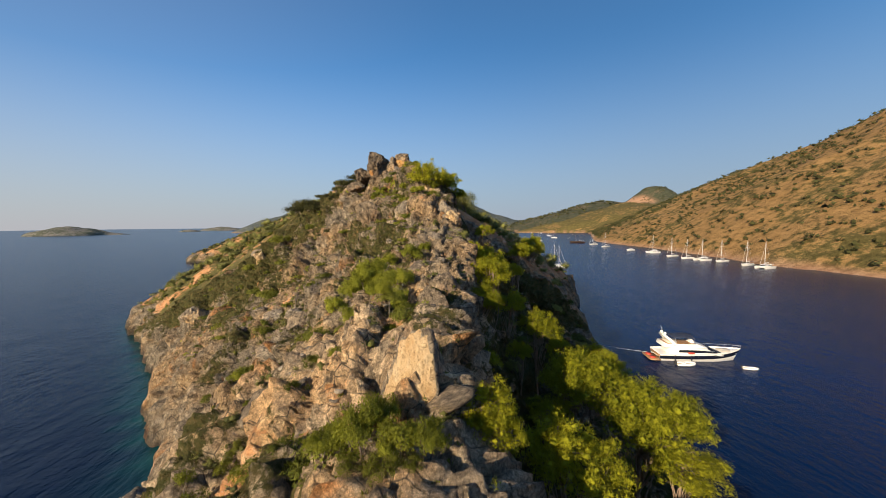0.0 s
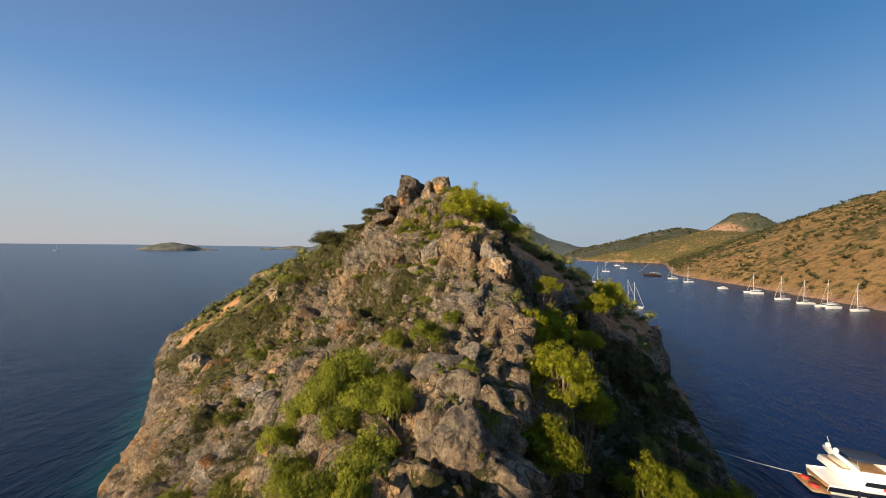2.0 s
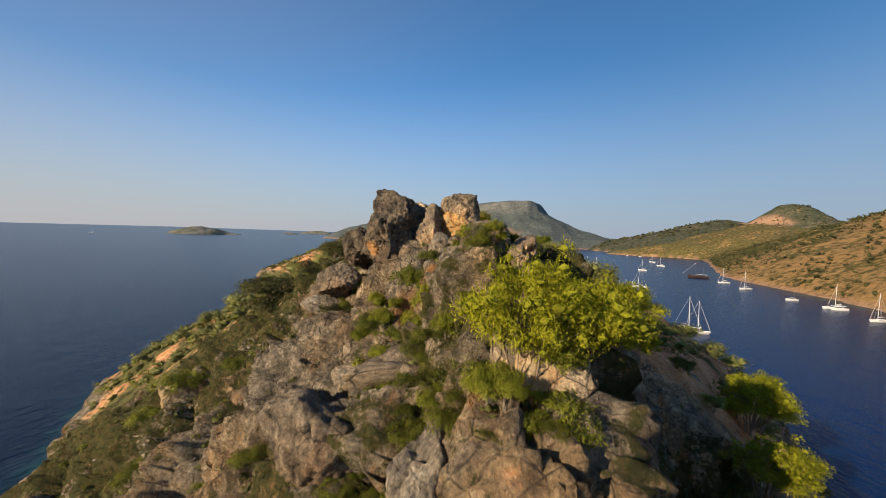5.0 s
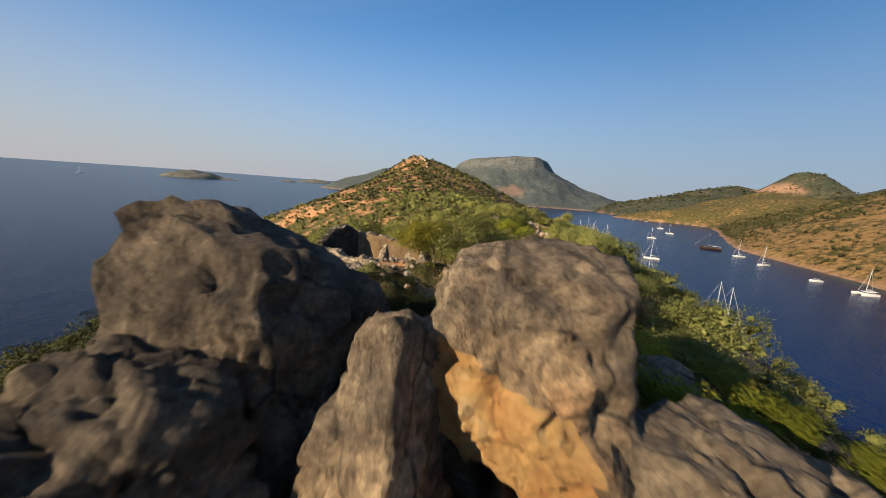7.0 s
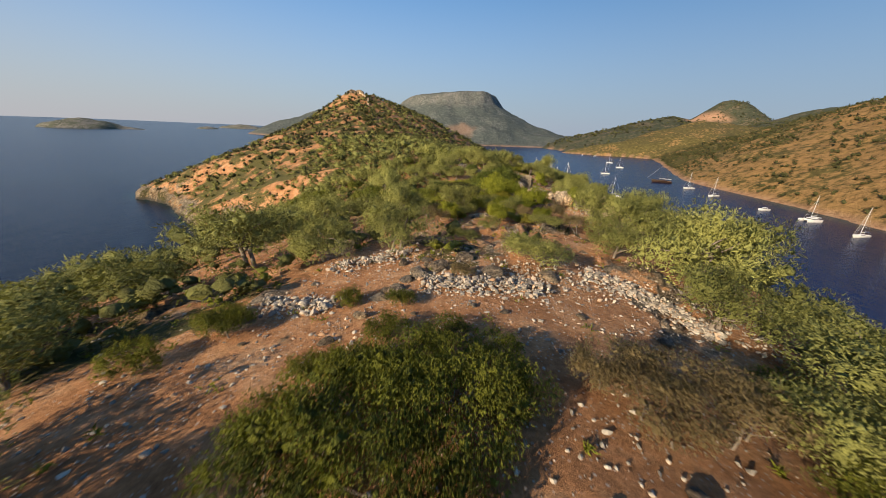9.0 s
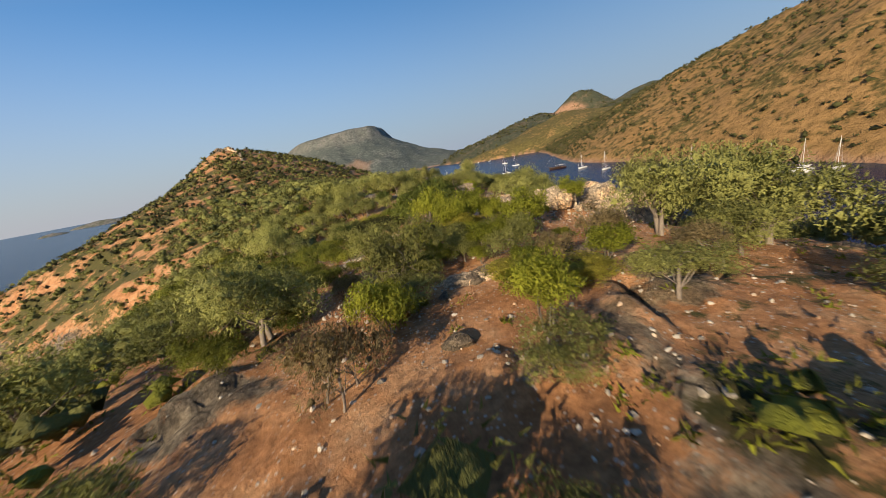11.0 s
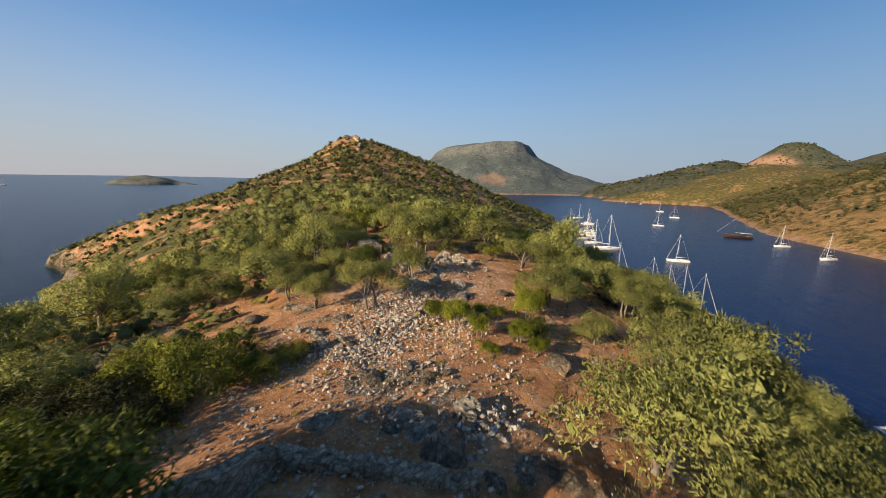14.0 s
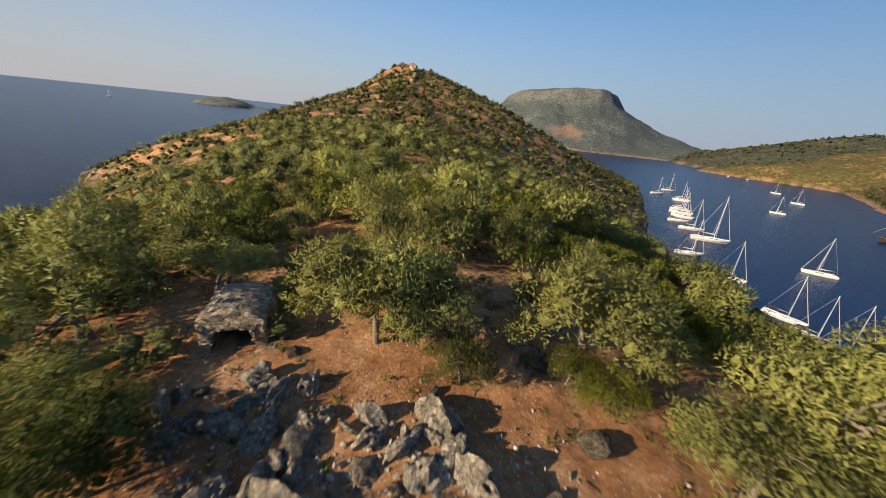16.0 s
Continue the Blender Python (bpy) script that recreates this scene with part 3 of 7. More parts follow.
# ---- the island ----
CLEARINGS = [(-14, 112, 9), (-20, 117, 7), (-4, 117, 7), (-8, 121, 6), (-14, 152, 4), (-5, 168, 6), (3, 178, 7), (-3, 187, 8), (-8, 196, 8), (-15, 184, 6), (2, 205, 7), (-6, 210, 8), (3, 213, 6), (-14, 203, 7), (-20, 178, 5), (-2, 216, 6), (-26, 185, 4), (-20, 222, 5), (-14, 100, 9), (-27, 109, 6), (-23, 104, 5), (-19.5, 162, 2.8), (-16.5, 166, 2.8), (-14.5, 171, 2.6), (-12.6, 217.6, 3.4)]


def bare_share(x, y):
    """1 in the open red-earth clearings of the plateau."""
    v = np.zeros(np.shape(x))
    for cx, cy, r in CLEARINGS:
        v = np.maximum(v, 1 - smooth(r * 0.7, r * 1.15, np.hypot(x - cx, y - cy)))
    return v


def spaced(stops):
    return np.concatenate([np.arange(a, b, st) for a, b, st in stops])


SKIN = {}


def skin_z(x, y):
    """Height of the broken ground surface itself."""
    x, y = np.asarray(x, float), np.asarray(y, float)
    xs, ys, z = SKIN["x"], SKIN["y"], SKIN["z"]
    i, j = np.clip(np.searchsorted(xs, x) - 1, 0, len(xs) - 2), np.clip(np.searchsorted(ys, y) - 1, 0, len(ys) - 2)
    u, w = np.clip((x - xs[i]) / (xs[i + 1] - xs[i]), 0, 1), np.clip((y - ys[j]) / (ys[j + 1] - ys[j]), 0, 1)
    return (z[j, i] * (1 - u) + z[j, i + 1] * u) * (1 - w) + (z[j + 1, i] * (1 - u) + z[j + 1, i + 1] * u) * w


def build_island():
    xs = spaced([(-275, -120, 3.0), (-120, -62, 1.2), (-62, -36, 0.5), (-36, 10, 0.27), (10, 24, 0.38), (24, 36, 0.5), (36, 62, 1.0), (62, 120, 3.0)])
    ys = spaced([(-75, -12, 3.0), (-12, 10, 1.0), (10, 86, 0.28), (86, 236, 0.55), (236, 320, 1.6), (320, 750, 3.5)])
    gx, gy = np.meshgrid(xs, ys)
    z = island_z(gx, gy)
    zy, zx = np.gradient(z, ys, xs)
    nrm = np.stack([-zx, -zy, np.ones_like(z)], -1)
    nrm /= np.linalg.norm(nrm, axis=-1)[..., None]
    steep = 1 - nrm[..., 2]
    front = 1 - smooth(86, 96, gy)
    patch = fbm(gx / 7, gy / 7, octaves=4)
    rock = np.clip(front * (0.95 - 0.35 * smooth(0.0, 0.6, patch)) + (1 - front) * (0.15 + 0.5 * smooth(0.15, 0.7, patch)) + smooth(0.22, 0.45, steep) * 0.5, 0, 1)
    rock = np.maximum(rock, 1 - smooth(3, 11, z + 2 * patch))
    rock = np.where(gy > 230, np.minimum(rock, 0.25 + 0.75 * (1 - smooth(9, 20, z + 5 * patch))), rock)
    green = 0.42 + 0.55 * fbm(gx / 9 + 31, gy / 9, octaves=4) - 0.3 * (1 - smooth(4, 12, z)) - 0.9 * bare_share(gx, gy)
    green = np.where(gy > 95, green - 0.2, green - 0.12 - 0.25 * smooth(0.30, 0.55, steep))
    green = green + 0.06 * front + 0.10 * (1 - smooth(90, 96, gy)) * smooth(34, 50, gy) * smooth(4, 14, RIDGE_X(gy) - gx)
    green = green + 0.5 * smooth(76, 84, gy) * (1 - smooth(108, 125, gy)) * smooth(9, 18, RIDGE_X(gy) - gx)
    east = gx > RIDGE_X(gy)
    green = green + 0.5 * front * smooth(1.5, 6, gx - RIDGE_X(gy))
    green = green + 0.28 * (gy > 120) * smooth(30, 48, RIDGE_X(gy) - gx) * (1 - smooth(250, 290, gy))
    green = np.where((gy > 260) & ~east, green + 0.38, np.where((gy > 230) & east, green + 0.3, green))
    fine = ((gx > -66) & (gx < 40) & (gy > -12) & (gy < 240)) * 1.0
    px, py, pz = gx.copy(), gy.copy(), z.copy()
    lump = front * smooth(0.0, 0.25, z / 40) + (1 - front) * 0.35 * rock
    d = np.zeros_like(z)
    sel = rock > 0.05
    X, Y, Z = gx[sel], gy[sel], z[sel]
    wx, wy, wz = (0.22 * fbm(X / 3 + k, Y / 3, Z / 3, 2) for k in (0, 7, 13))
    p1, s1, e1 = facets(X / 4.6 + wx, Y / 4.6 + wy, Z / 5.5 + wz)
    p2, s2, e2 = facets(X / 1.7 + wx, Y / 1.7 + wy, Z / 2.2 + wz, 3)
    p3, s3, e3 = facets(X / 0.85 + wx, Y / 0.85 + wy, Z / 1.2 + wz, 9)
    gully = fbm(X / 9 + Y / 30, Y / 14 - X / 40, Z / 22, 4, True)
    flute = fbm(Y / 2.6 + X * 0.12, X / 24, Z / 24, 4, True) * smooth(0.25, 0.5, steep[sel])
    d[sel] = 0.45 * flute + 0.5 * gully + 1.9 * p1 + 0.5 * s1 - 0.5 * (1 - smooth(0, 0.16, e1)) + 0.75 * p2 + 0.16 * s2 - 0.22 * (1 - smooth(0, 0.16, e2)) + 0.34 * fbm(X / 1.5, Y / 1.5, Z / 2.2, 3, True) + 0.28 * p3 + 0.07 * s3 - 0.10 * (1 - smooth(0, 0.2, e3)) + 0.2 * fbm(X / 0.8, Y / 0.8, Z / 0.8, 2)
    d = d * rock * np.where(fine > 0, 1.0, 1.6) * (0.35 + 0.85 * lump) + 0.10 * fbm(gx / 1.3, gy / 1.3, octaves=3)
    d = d * (1 - 0.75 * bare_share(gx, gy))
    v = np.stack([px, py, pz], -1) + nrm * d[..., None]
    SKIN.update(x=xs, y=ys, z=v[..., 2].copy())
    v, f = v.reshape(-1, 3), grid_faces(len(xs), len(ys))
    v, f, used = prune(v, f, v[f][:, :, 2].max(1) > -4)
    ob = tagged(mesh_object("ground", v, f, [M_GROUND]), "rocky island ground of grey limestone, red earth and low scrub", "ground", kind="structure")
    attribute(ob, "rock", rock.reshape(-1)[used])
    attribute(ob, "pale", (1 - smooth(18, 46, gy + 6 * patch)).reshape(-1)[used])
    attribute(ob, "green", np.clip(green, 0, 1).reshape(-1)[used])
    return ob


def build_land(name, label, xs, ys, height, mat, bare=None, crag=None):
    gx, gy = np.meshgrid(xs, ys)
    z = height(gx, gy)
    v = np.stack([gx, gy, z], -1).reshape(-1, 3)
    f = grid_faces(len(xs), len(ys))
    v, f, used = prune(v, f, v[f][:, :, 2].max(1) > -3)
    ob = tagged(mesh_object(name, v, f, [mat]), label, "hill", kind="structure")
    x, y, zz = v.T
    attribute(ob, "bare", bare(x, y, zz) if bare else np.zeros(len(v)))
    attribute(ob, "crag", crag(x, y, zz) if crag else np.zeros(len(v)))
    attribute(ob, "wood", smooth(420, 800, y) if name == "mainland_hill" else np.zeros(len(v)))
    return ob


def islets_z(x, y):
    z = np.maximum.reduce([
        hill(x, y, -1490, 1440, 38, 135, 120, 0.55), hill(x, y, -1440, 1500, 12, 140, 60, 0.6),
        hill(x, y, -1430, 2050, 14, 60, 50, 0.7), hill(x, y, -1520, 2500, 30, 150, 90, 0.7), hill(x, y, -1330, 2560, 10, 180, 60, 0.7),
        hill(x, y, -1180, 2550, 10, 120, 60, 0.7)])
    return z + 5 * fbm(x / 40, y / 40, octaves=3) * smooth(0, 12, z) - 1


build_island()
build_land("mainland_hill", "dry orange hillside dotted with dark scrub above the bay", spaced([(225, 420, 5.0), (420, 1300, 14.0)]), spaced([(-900, 100, 14.0), (100, 700, 5.0), (700, 1250, 9.0)]), mainland_z, M_MAIN,
                      lambda x, y, z: 0.9 * (1 - smooth(1.2, 4.5, z)) * (z > -1), None)
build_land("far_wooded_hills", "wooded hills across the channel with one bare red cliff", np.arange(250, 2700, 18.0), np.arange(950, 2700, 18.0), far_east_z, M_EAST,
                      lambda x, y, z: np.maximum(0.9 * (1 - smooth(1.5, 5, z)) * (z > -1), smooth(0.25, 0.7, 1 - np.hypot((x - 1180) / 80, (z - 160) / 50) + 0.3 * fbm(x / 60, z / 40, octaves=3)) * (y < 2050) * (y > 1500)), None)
build_land("far_mountain", "flat-topped mountain with cliffs across the sea, its green greyed for haze", np.arange(-1100, 700, 10.0), np.arange(1250, 2300, 10.0), far_north_z, M_NORTH,
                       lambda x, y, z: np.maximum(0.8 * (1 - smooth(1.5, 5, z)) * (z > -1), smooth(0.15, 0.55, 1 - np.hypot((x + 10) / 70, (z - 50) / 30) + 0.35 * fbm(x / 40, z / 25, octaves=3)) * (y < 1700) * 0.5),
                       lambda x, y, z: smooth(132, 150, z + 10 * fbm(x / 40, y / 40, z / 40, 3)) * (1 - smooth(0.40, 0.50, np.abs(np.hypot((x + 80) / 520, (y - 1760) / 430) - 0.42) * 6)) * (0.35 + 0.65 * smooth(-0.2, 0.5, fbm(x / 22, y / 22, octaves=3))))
build_land("islets", "low dark rocky islets far out on the open sea", np.arange(-1750, -1000, 10.0), np.arange(1280, 2700, 10.0), islets_z, M_ISLET)


def build_sea():
    xs = spaced([(-4900, -330, 260), (-330, 120, 5.0), (120, 320, 20), (320, 4901, 280)])
    ys = spaced([(-1500, -120, 180), (-120, 760, 5.0), (760, 4901, 260)])
    gx, gy = np.meshgrid(xs, ys)
    shallow = smooth(-6.0, 0.4, island_z(gx, gy) + 1.5 * fbm(gx / 12, gy / 12, octaves=3)) ** 1.4
    near = (gx > -325) & (gx < 120) & (gy > -80) & (gy < 740)
    shallow = np.where(near, shallow, 0)
    far = (gx > 120) & (gx < 320) & (gy > -100) & (gy < 760)
    shallow = np.where(far, np.maximum(shallow, smooth(-14, 0, gx - MAIN_SHORE(gy)) * 0.8), shallow)
    v = np.stack([gx, gy, 0 * gx], -1).reshape(-1, 3)
    ob = tagged(mesh_object("sea", v, grid_faces(len(xs), len(ys)), [M_SEA]), "deep blue sea with small ripples, turquoise along the rocks", "sea", kind="structure")
    attribute(ob, "shallow", shallow)
    attribute(ob, "bay", smooth(0, 90, gx) * (1 - 0.5 * smooth(60, 250, gx)) + 0.5 * smooth(500, 900, gy) * smooth(60, 250, gx))


build_sea()
# ---- plants ----
def ground_z(x, y):
    return float(skin_z(np.array([x]), np.array([y]))[0])


def leaves(rng, centres, spreads, count, size, flat=0.0, up=0.35):
    """Small pointed leaf blades strewn round clump centres; count blades a clump."""
    n = len(centres) * count
    c = np.repeat(centres, count, 0)
    s = np.repeat(np.asarray(spreads), count)[:, None]
    off = rng.normal(size=(n, 3))
    off /= np.linalg.norm(off, axis=1)[:, None]
    off *= rng.uniform(0.35, 1.0, (n, 1)) ** 0.5
    p = c + off * s * (1, 1, 1 - flat)
    a = rng.normal(size=(n, 3)) + off * 1.1 + (0, 0, up)
    a /= np.linalg.norm(a, axis=1)[:, None]
    b = np.cross(a, rng.normal(size=(n, 3)))
    b /= np.linalg.norm(b, axis=1)[:, None] + 1e-9
    ln, wd = size * rng.uniform(0.8, 1.6, (n, 1)), size * rng.uniform(0.15, 0.26, (n, 1))
    v = np.stack([p - b * wd, p + b * wd, p + a * ln], 1).reshape(-1, 3)
    return v, np.arange(3 * n).reshape(-1, 3)


def leaf_normals(v, centres, spread=0.62):
    """Leaf normals that lean outwards from their clump, so that a crown takes the light as one soft body."""
    root = np.repeat(np.asarray(v)[0::3], 3, 0)
    out = root - centres
    out /= np.linalg.norm(out, axis=1)[:, None] + 1e-9
    face = np.cross(v[1::3] - v[0::3], v[2::3] - v[0::3])
    face /= np.linalg.norm(face, axis=1)[:, None] + 1e-9
    face = np.repeat(face, 3, 0)
    face *= np.sign((face * out).sum(1))[:, None] + 1e-6
    nrm = out * spread + face * (1 - spread) + (0, 0, 0.15)
    return nrm / (np.linalg.norm(nrm, axis=1)[:, None] + 1e-9)


def ball(sub):
    bm = bmesh.new()
    bmesh.ops.create_icosphere(bm, subdivisions=sub, radius=1)
    bm.verts.ensure_lookup_table()
    v = np.array([p.co for p in bm.verts])
    f = np.array([[q.index for q in p.verts] for p in bm.faces])
    bm.free()
    return v, f


BALLS = {k: ball(k) for k in (1, 2, 3, 4, 5)}


OCTA = (np.array([(1, 0, 0), (-1, 0, 0), (0, 1, 0), (0, -1, 0), (0, 0, 1), (0, 0, -1)], float), np.array([(0, 2, 4), (2, 1, 4), (1, 3, 4), (3, 0, 4), (2, 0, 5), (1, 2, 5), (3, 1, 5), (0, 3, 5)]))


def dense_twigs(rng, centres, radii, flat=0.25):
    """The close-set twigs in the heart of each clump: a small ragged body that the outer leaves cover."""
    d, f = OCTA
    n, k = len(centres), len(d)
    shape = d[None] * rng.uniform(0.45, 1.15, (n, k, 1)) * (1, 1, 1 - flat)
    v = shape * np.asarray(radii)[:, None, None] + centres[:, None]
    nrm = d[None] * 0.6 + rng.normal(0, 0.35, (n, k, 3))
    return v.reshape(-1, 3), (f[None] + (np.arange(n) * k)[:, None, None]).reshape(-1, 3), nrm.reshape(-1, 3)


def foliage(name, rng, centres, radii, count, size, leaf, parent, hearts, flat, core=0.48):
    """Leaves and dense twigs of many clumps as one mesh; hearts are the points that the light falls away from."""
    v, f = leaves(rng, centres, radii, count, size, flat)
    away = v[0::3] - np.repeat(hearts, count, 0)
    inward = (np.cross(v[1::3] - v[0::3], v[2::3] - v[0::3]) * away).sum(1) < 0
    f[inward] = f[inward][:, ::-1]   # every leaf turns its upper side outwards
    nrm = leaf_normals(v, np.repeat(np.repeat(hearts, count, 0), 3, 0))
    if not core:
        ob = mesh_object(name, v, f, [leaf], parent)
        ob.data.normals_split_custom_set_from_vertices(nrm.tolist())
        return ob
    cv, cf, cn = dense_twigs(rng, centres, radii * core, flat)
    out = cv - np.repeat(hearts, len(OCTA[0]), 0)
    cn = cn + out / (np.linalg.norm(out, axis=1)[:, None] + 1e-9) * 0.7
    cn /= np.linalg.norm(cn, axis=1)[:, None] + 1e-9
    v, f = join([(v, f), (cv, cf)])
    ob = mesh_object(name, v, f, [leaf], parent)
    ob.data.normals_split_custom_set_from_vertices(np.concatenate([nrm, cn]).tolist())
    return ob


def limbs(rng, tips, height, lean, thick, stems=1, root=0.5):
    """Trunk and boughs that reach towards the given crown clumps."""
    pieces = []
    for k in range(stems):
        bend = rng.normal(0, lean, 2)
        top = np.array([bend[0], bend[1], height * rng.uniform(0.5, 0.65)])
        foot = np.array([rng.normal(0, 0.12 * stems), rng.normal(0, 0.12 * stems), -root])
        mid = (foot + top) / 2 + rng.normal(0, 0.12 * height, 3) * (1, 1, 0)
        t = np.linspace(0, 1, 7)[:, None]
        spine = (1 - t) ** 2 * foot + 2 * t * (1 - t) * mid + t * t * top
        pieces.append(tube(spine, np.linspace(thick, thick * 0.55, 7), 6))
        for tip in tips[k::stems]:
            at = spine[rng.integers(3, 7)]
            t2 = np.linspace(0, 1, 5)[:, None]
            knee = (at + tip) / 2 + rng.normal(0, 0.12 * height, 3)
            pieces.append(tube((1 - t2) ** 2 * at + 2 * t2 * (1 - t2) * knee + t2 * t2 * tip, np.linspace(thick * 0.4, thick * 0.06, 5), 4))
    return join(pieces)


def crown_points(rng, n, r, low, high, hollow=0.45):
    """Clump centres in a rough, lobed crown of radius r between two heights."""
    out = []
    lobes = rng.normal(size=(5, 3))
    lobes /= np.linalg.norm(lobes, axis=1)[:, None]
    while len(out) < n:
        d = rng.normal(size=3)
        d /= np.linalg.norm(d)
        if d[2] < -0.45:
            continue
        bulge = 0.72 + 0.34 * max(0.0, float((lobes @ d).max())) ** 3
        k = rng.uniform(hollow, 1) ** 0.6 * bulge
        p = np.array([d[0] * r * k, d[1] * r * k, (low + high) / 2 + d[2] * k * (high - low) / 2])
        out.append(p)
    return np.array(out)


def crown_lobes(rng, n, r, low, high):
    """Clump centres over the outside of several rounded lobes, and the heart of the lobe that each belongs to."""
    m = int(rng.integers(7, 10))
    a = np.arange(m) * 2.4 + rng.uniform(0, 6.28)
    lift = rng.uniform(-0.45, 0.75, m)
    reach = rng.uniform(0.38, 0.62, m) * np.sqrt(1 - 0.6 * np.maximum(lift, 0) ** 2)
    homes = np.stack([reach * np.cos(a), reach * np.sin(a), lift * 0.55], 1)
    size = rng.uniform(0.36, 0.52, m)
    pick = rng.choice(m, n, p=size ** 2 / (size ** 2).sum())
    d = rng.normal(size=(n, 3))
    d /= np.linalg.norm(d, axis=1)[:, None]
    d[:, 2] = np.where(d[:, 2] < -0.4, -d[:, 2], d[:, 2])
    pts = homes[pick] + d * (size[pick] * rng.uniform(0.6, 1.0, n))[:, None]
    scale, shift = np.array((r, r, (high - low) / 2)), np.array((0, 0, (low + high) / 2))
    return pts * scale + shift, homes[pick] * scale + shift


def make_tree(name, label, category, seed, r, h, leaf, bark, clumps, count, size, low=0.35, stems=1, thick=0.14, clump=0.34, lean=0.25, flat=0.25, boughs=10, root=0.5, core=0.36):
    """A tree of crown radius r and height h at the origin; its parts are a trunk with boughs and a crown."""
    rng = np.random.default_rng(seed)
    base = thing(name, label, category)
    pts, homes = crown_lobes(rng, clumps, r * (1 - clump * 0.25), h * low, h * 0.98)
    v, f = limbs(rng, pts[:boughs], h, lean, thick, stems, root)
    mesh_object("trunk", v, f, [bark], base)
    foliage("crown", rng, pts, rng.uniform(0.6, 1.1, clumps) * clump * 0.82 * r, count, size, leaf, base, homes * 0.8 + pts * 0.2 - (0, 0, h * 0.05), flat, core)
    return base


GROUPS = {}


def plant(kinds, places, seed, group, sink=0.1, squash=(0.9, 1.15)):
    """Copies of prototypes at (x, y, radius) places; a prototype's own radius is kept in GROUPS."""
    rng = np.random.default_rng(seed)
    for i, (x, y, r) in enumerate(places):
        proto, pr = kinds[int(rng.integers(len(kinds)))]
        k = r / pr
        m = Matrix.Translation((x, y, ground_z(x, y) - sink)) @ Matrix.Rotation(rng.uniform(0, 6.28), 4, "Z") @ Matrix.Diagonal((k, k, k * rng.uniform(*squash), 1))
        if proto.name not in GROUPS:
            GROUPS[proto.name] = 1
            proto.matrix_basis = m
            tagged(proto, group=group)
        else:
            copy_thing(proto, m)


OLIVE_TEXT = "grey-green wild olive tree with a twisted trunk on stony ground"
OLIVES = [(make_tree("olive_tree", OLIVE_TEXT, "tree", 11 + i, 2.6, 3.15, M_OLIVE, M_BARK, 84, 100, 0.108, 0.02, 2 if i % 2 else 1, 0.13, 0.27, 0.3, 0.2, core=0.34), 2.42) for i in range(5)]
GREEN_TREES = [(make_tree("evergreen_tree", "dense green evergreen tree with a short trunk on red earth", "tree", 17 + i, 2.6, 3.1, M_THICKET if i else M_CAROB, M_BARK, 90, 100, 0.108, 0.0, 1, 0.13, 0.28, 0.3, 0.2, core=0.4), 2.42) for i in range(2)]
TALL_OLIVES = [(make_tree("olive_tree", "tall wild olive tree with a bare forked trunk on red earth", "tree", 211 + i, 2.6, 4.6, M_OLIVE, M_BARK, 110, 100, 0.108, 0.14, 2 if i else 3, 0.12, 0.26, 0.3, 0.2, core=0.34), 2.42) for i in range(3)]
SUNNY_OLIVES = [(make_tree("olive_tree", "tall feathery olive tree behind the summit, yellow-green with sunlight in its colour", "tree", 221, 2.6, 5.2, M_SUNNY, M_BARK, 150, 110, 0.108, 0.04, 2, 0.12, 0.26, 0.3, 0.2, core=0.34), 2.42)]
DARK_MASTICS = [(make_tree("mastic_bush", "dense mastic bush on the seaward slope, shade put into its leaves", "bush", 47 + i, 2.6, 1.9, M_SHADE, M_BARK, 80, 90, 0.11, 0.05, 3, 0.07, 0.26, 0.3, 0.2, 8), 2.3) for i in range(2)]
FAR_OLIVES = [(make_tree("olive_tree", "rounded grey-green olive tree in the thicket above the bay", "tree", 111 + i, 2.6, 3.1, M_OLIVE, M_BARK, 52, 56, 0.19, 0.12, 1, 0.13, 0.28, 0.3, 0.2, 3, core=0.5), 2.42) for i in range(4)]
FAR_GREEN = [(make_tree("evergreen_tree", "rounded dark green evergreen tree in the thicket", "tree", 121 + i, 2.6, 3.1, M_CAROB, M_BARK, 52, 56, 0.19, 0.1, 1, 0.13, 0.28, 0.3, 0.2, 3, core=0.5), 2.42) for i in range(2)]
FAR_BRIGHT = [(make_tree("evergreen_tree", "rounded bright green evergreen tree in the thicket", "tree", 125 + i, 2.6, 3.1, M_MASTIC, M_BARK, 52, 56, 0.19, 0.1, 1, 0.13, 0.28, 0.3, 0.2, 3, core=0.5), 2.42) for i in range(2)]
DRY_OLIVES = [(make_tree("dry_bush", "half-dry brownish bush with thin twigs on the plateau", "bush", 31 + i, 2.0, 2.4, M_DRY, M_BARK, 60, 80, 0.11, 0.12, 3, 0.06, 0.3, 0.3, 0.1), 1.75) for i in range(2)]
MASTICS = [(make_tree("mastic_bush", "dense dark green mastic bush spreading low over the ground", "bush", 41 + i, 2.6, 1.9, M_MASTIC, M_BARK, 80, 90, 0.11, 0.05, 3, 0.07, 0.26, 0.3, 0.2, 8), 2.3) for i in range(3)]
CAROBS = [(make_tree("carob_tree", "round deep green carob tree beside the stone tomb", "tree", 51, 3.4, 4.6, M_CAROB, M_BARK, 190, 130, 0.14, 0.02, 2, 0.2, 0.27, 0.25, 0.2), 3.2)]
BROOMS = [(make_tree("green_bush", "upright yellow-green bush with feathery twigs on the rocks", "bush", 61 + i, 1.5, 2.3, M_BROOM, M_BARK, 64, 84, 0.115, 0.08, 3, 0.05, 0.3, 0.3, 0.0), 1.4) for i in range(3)]


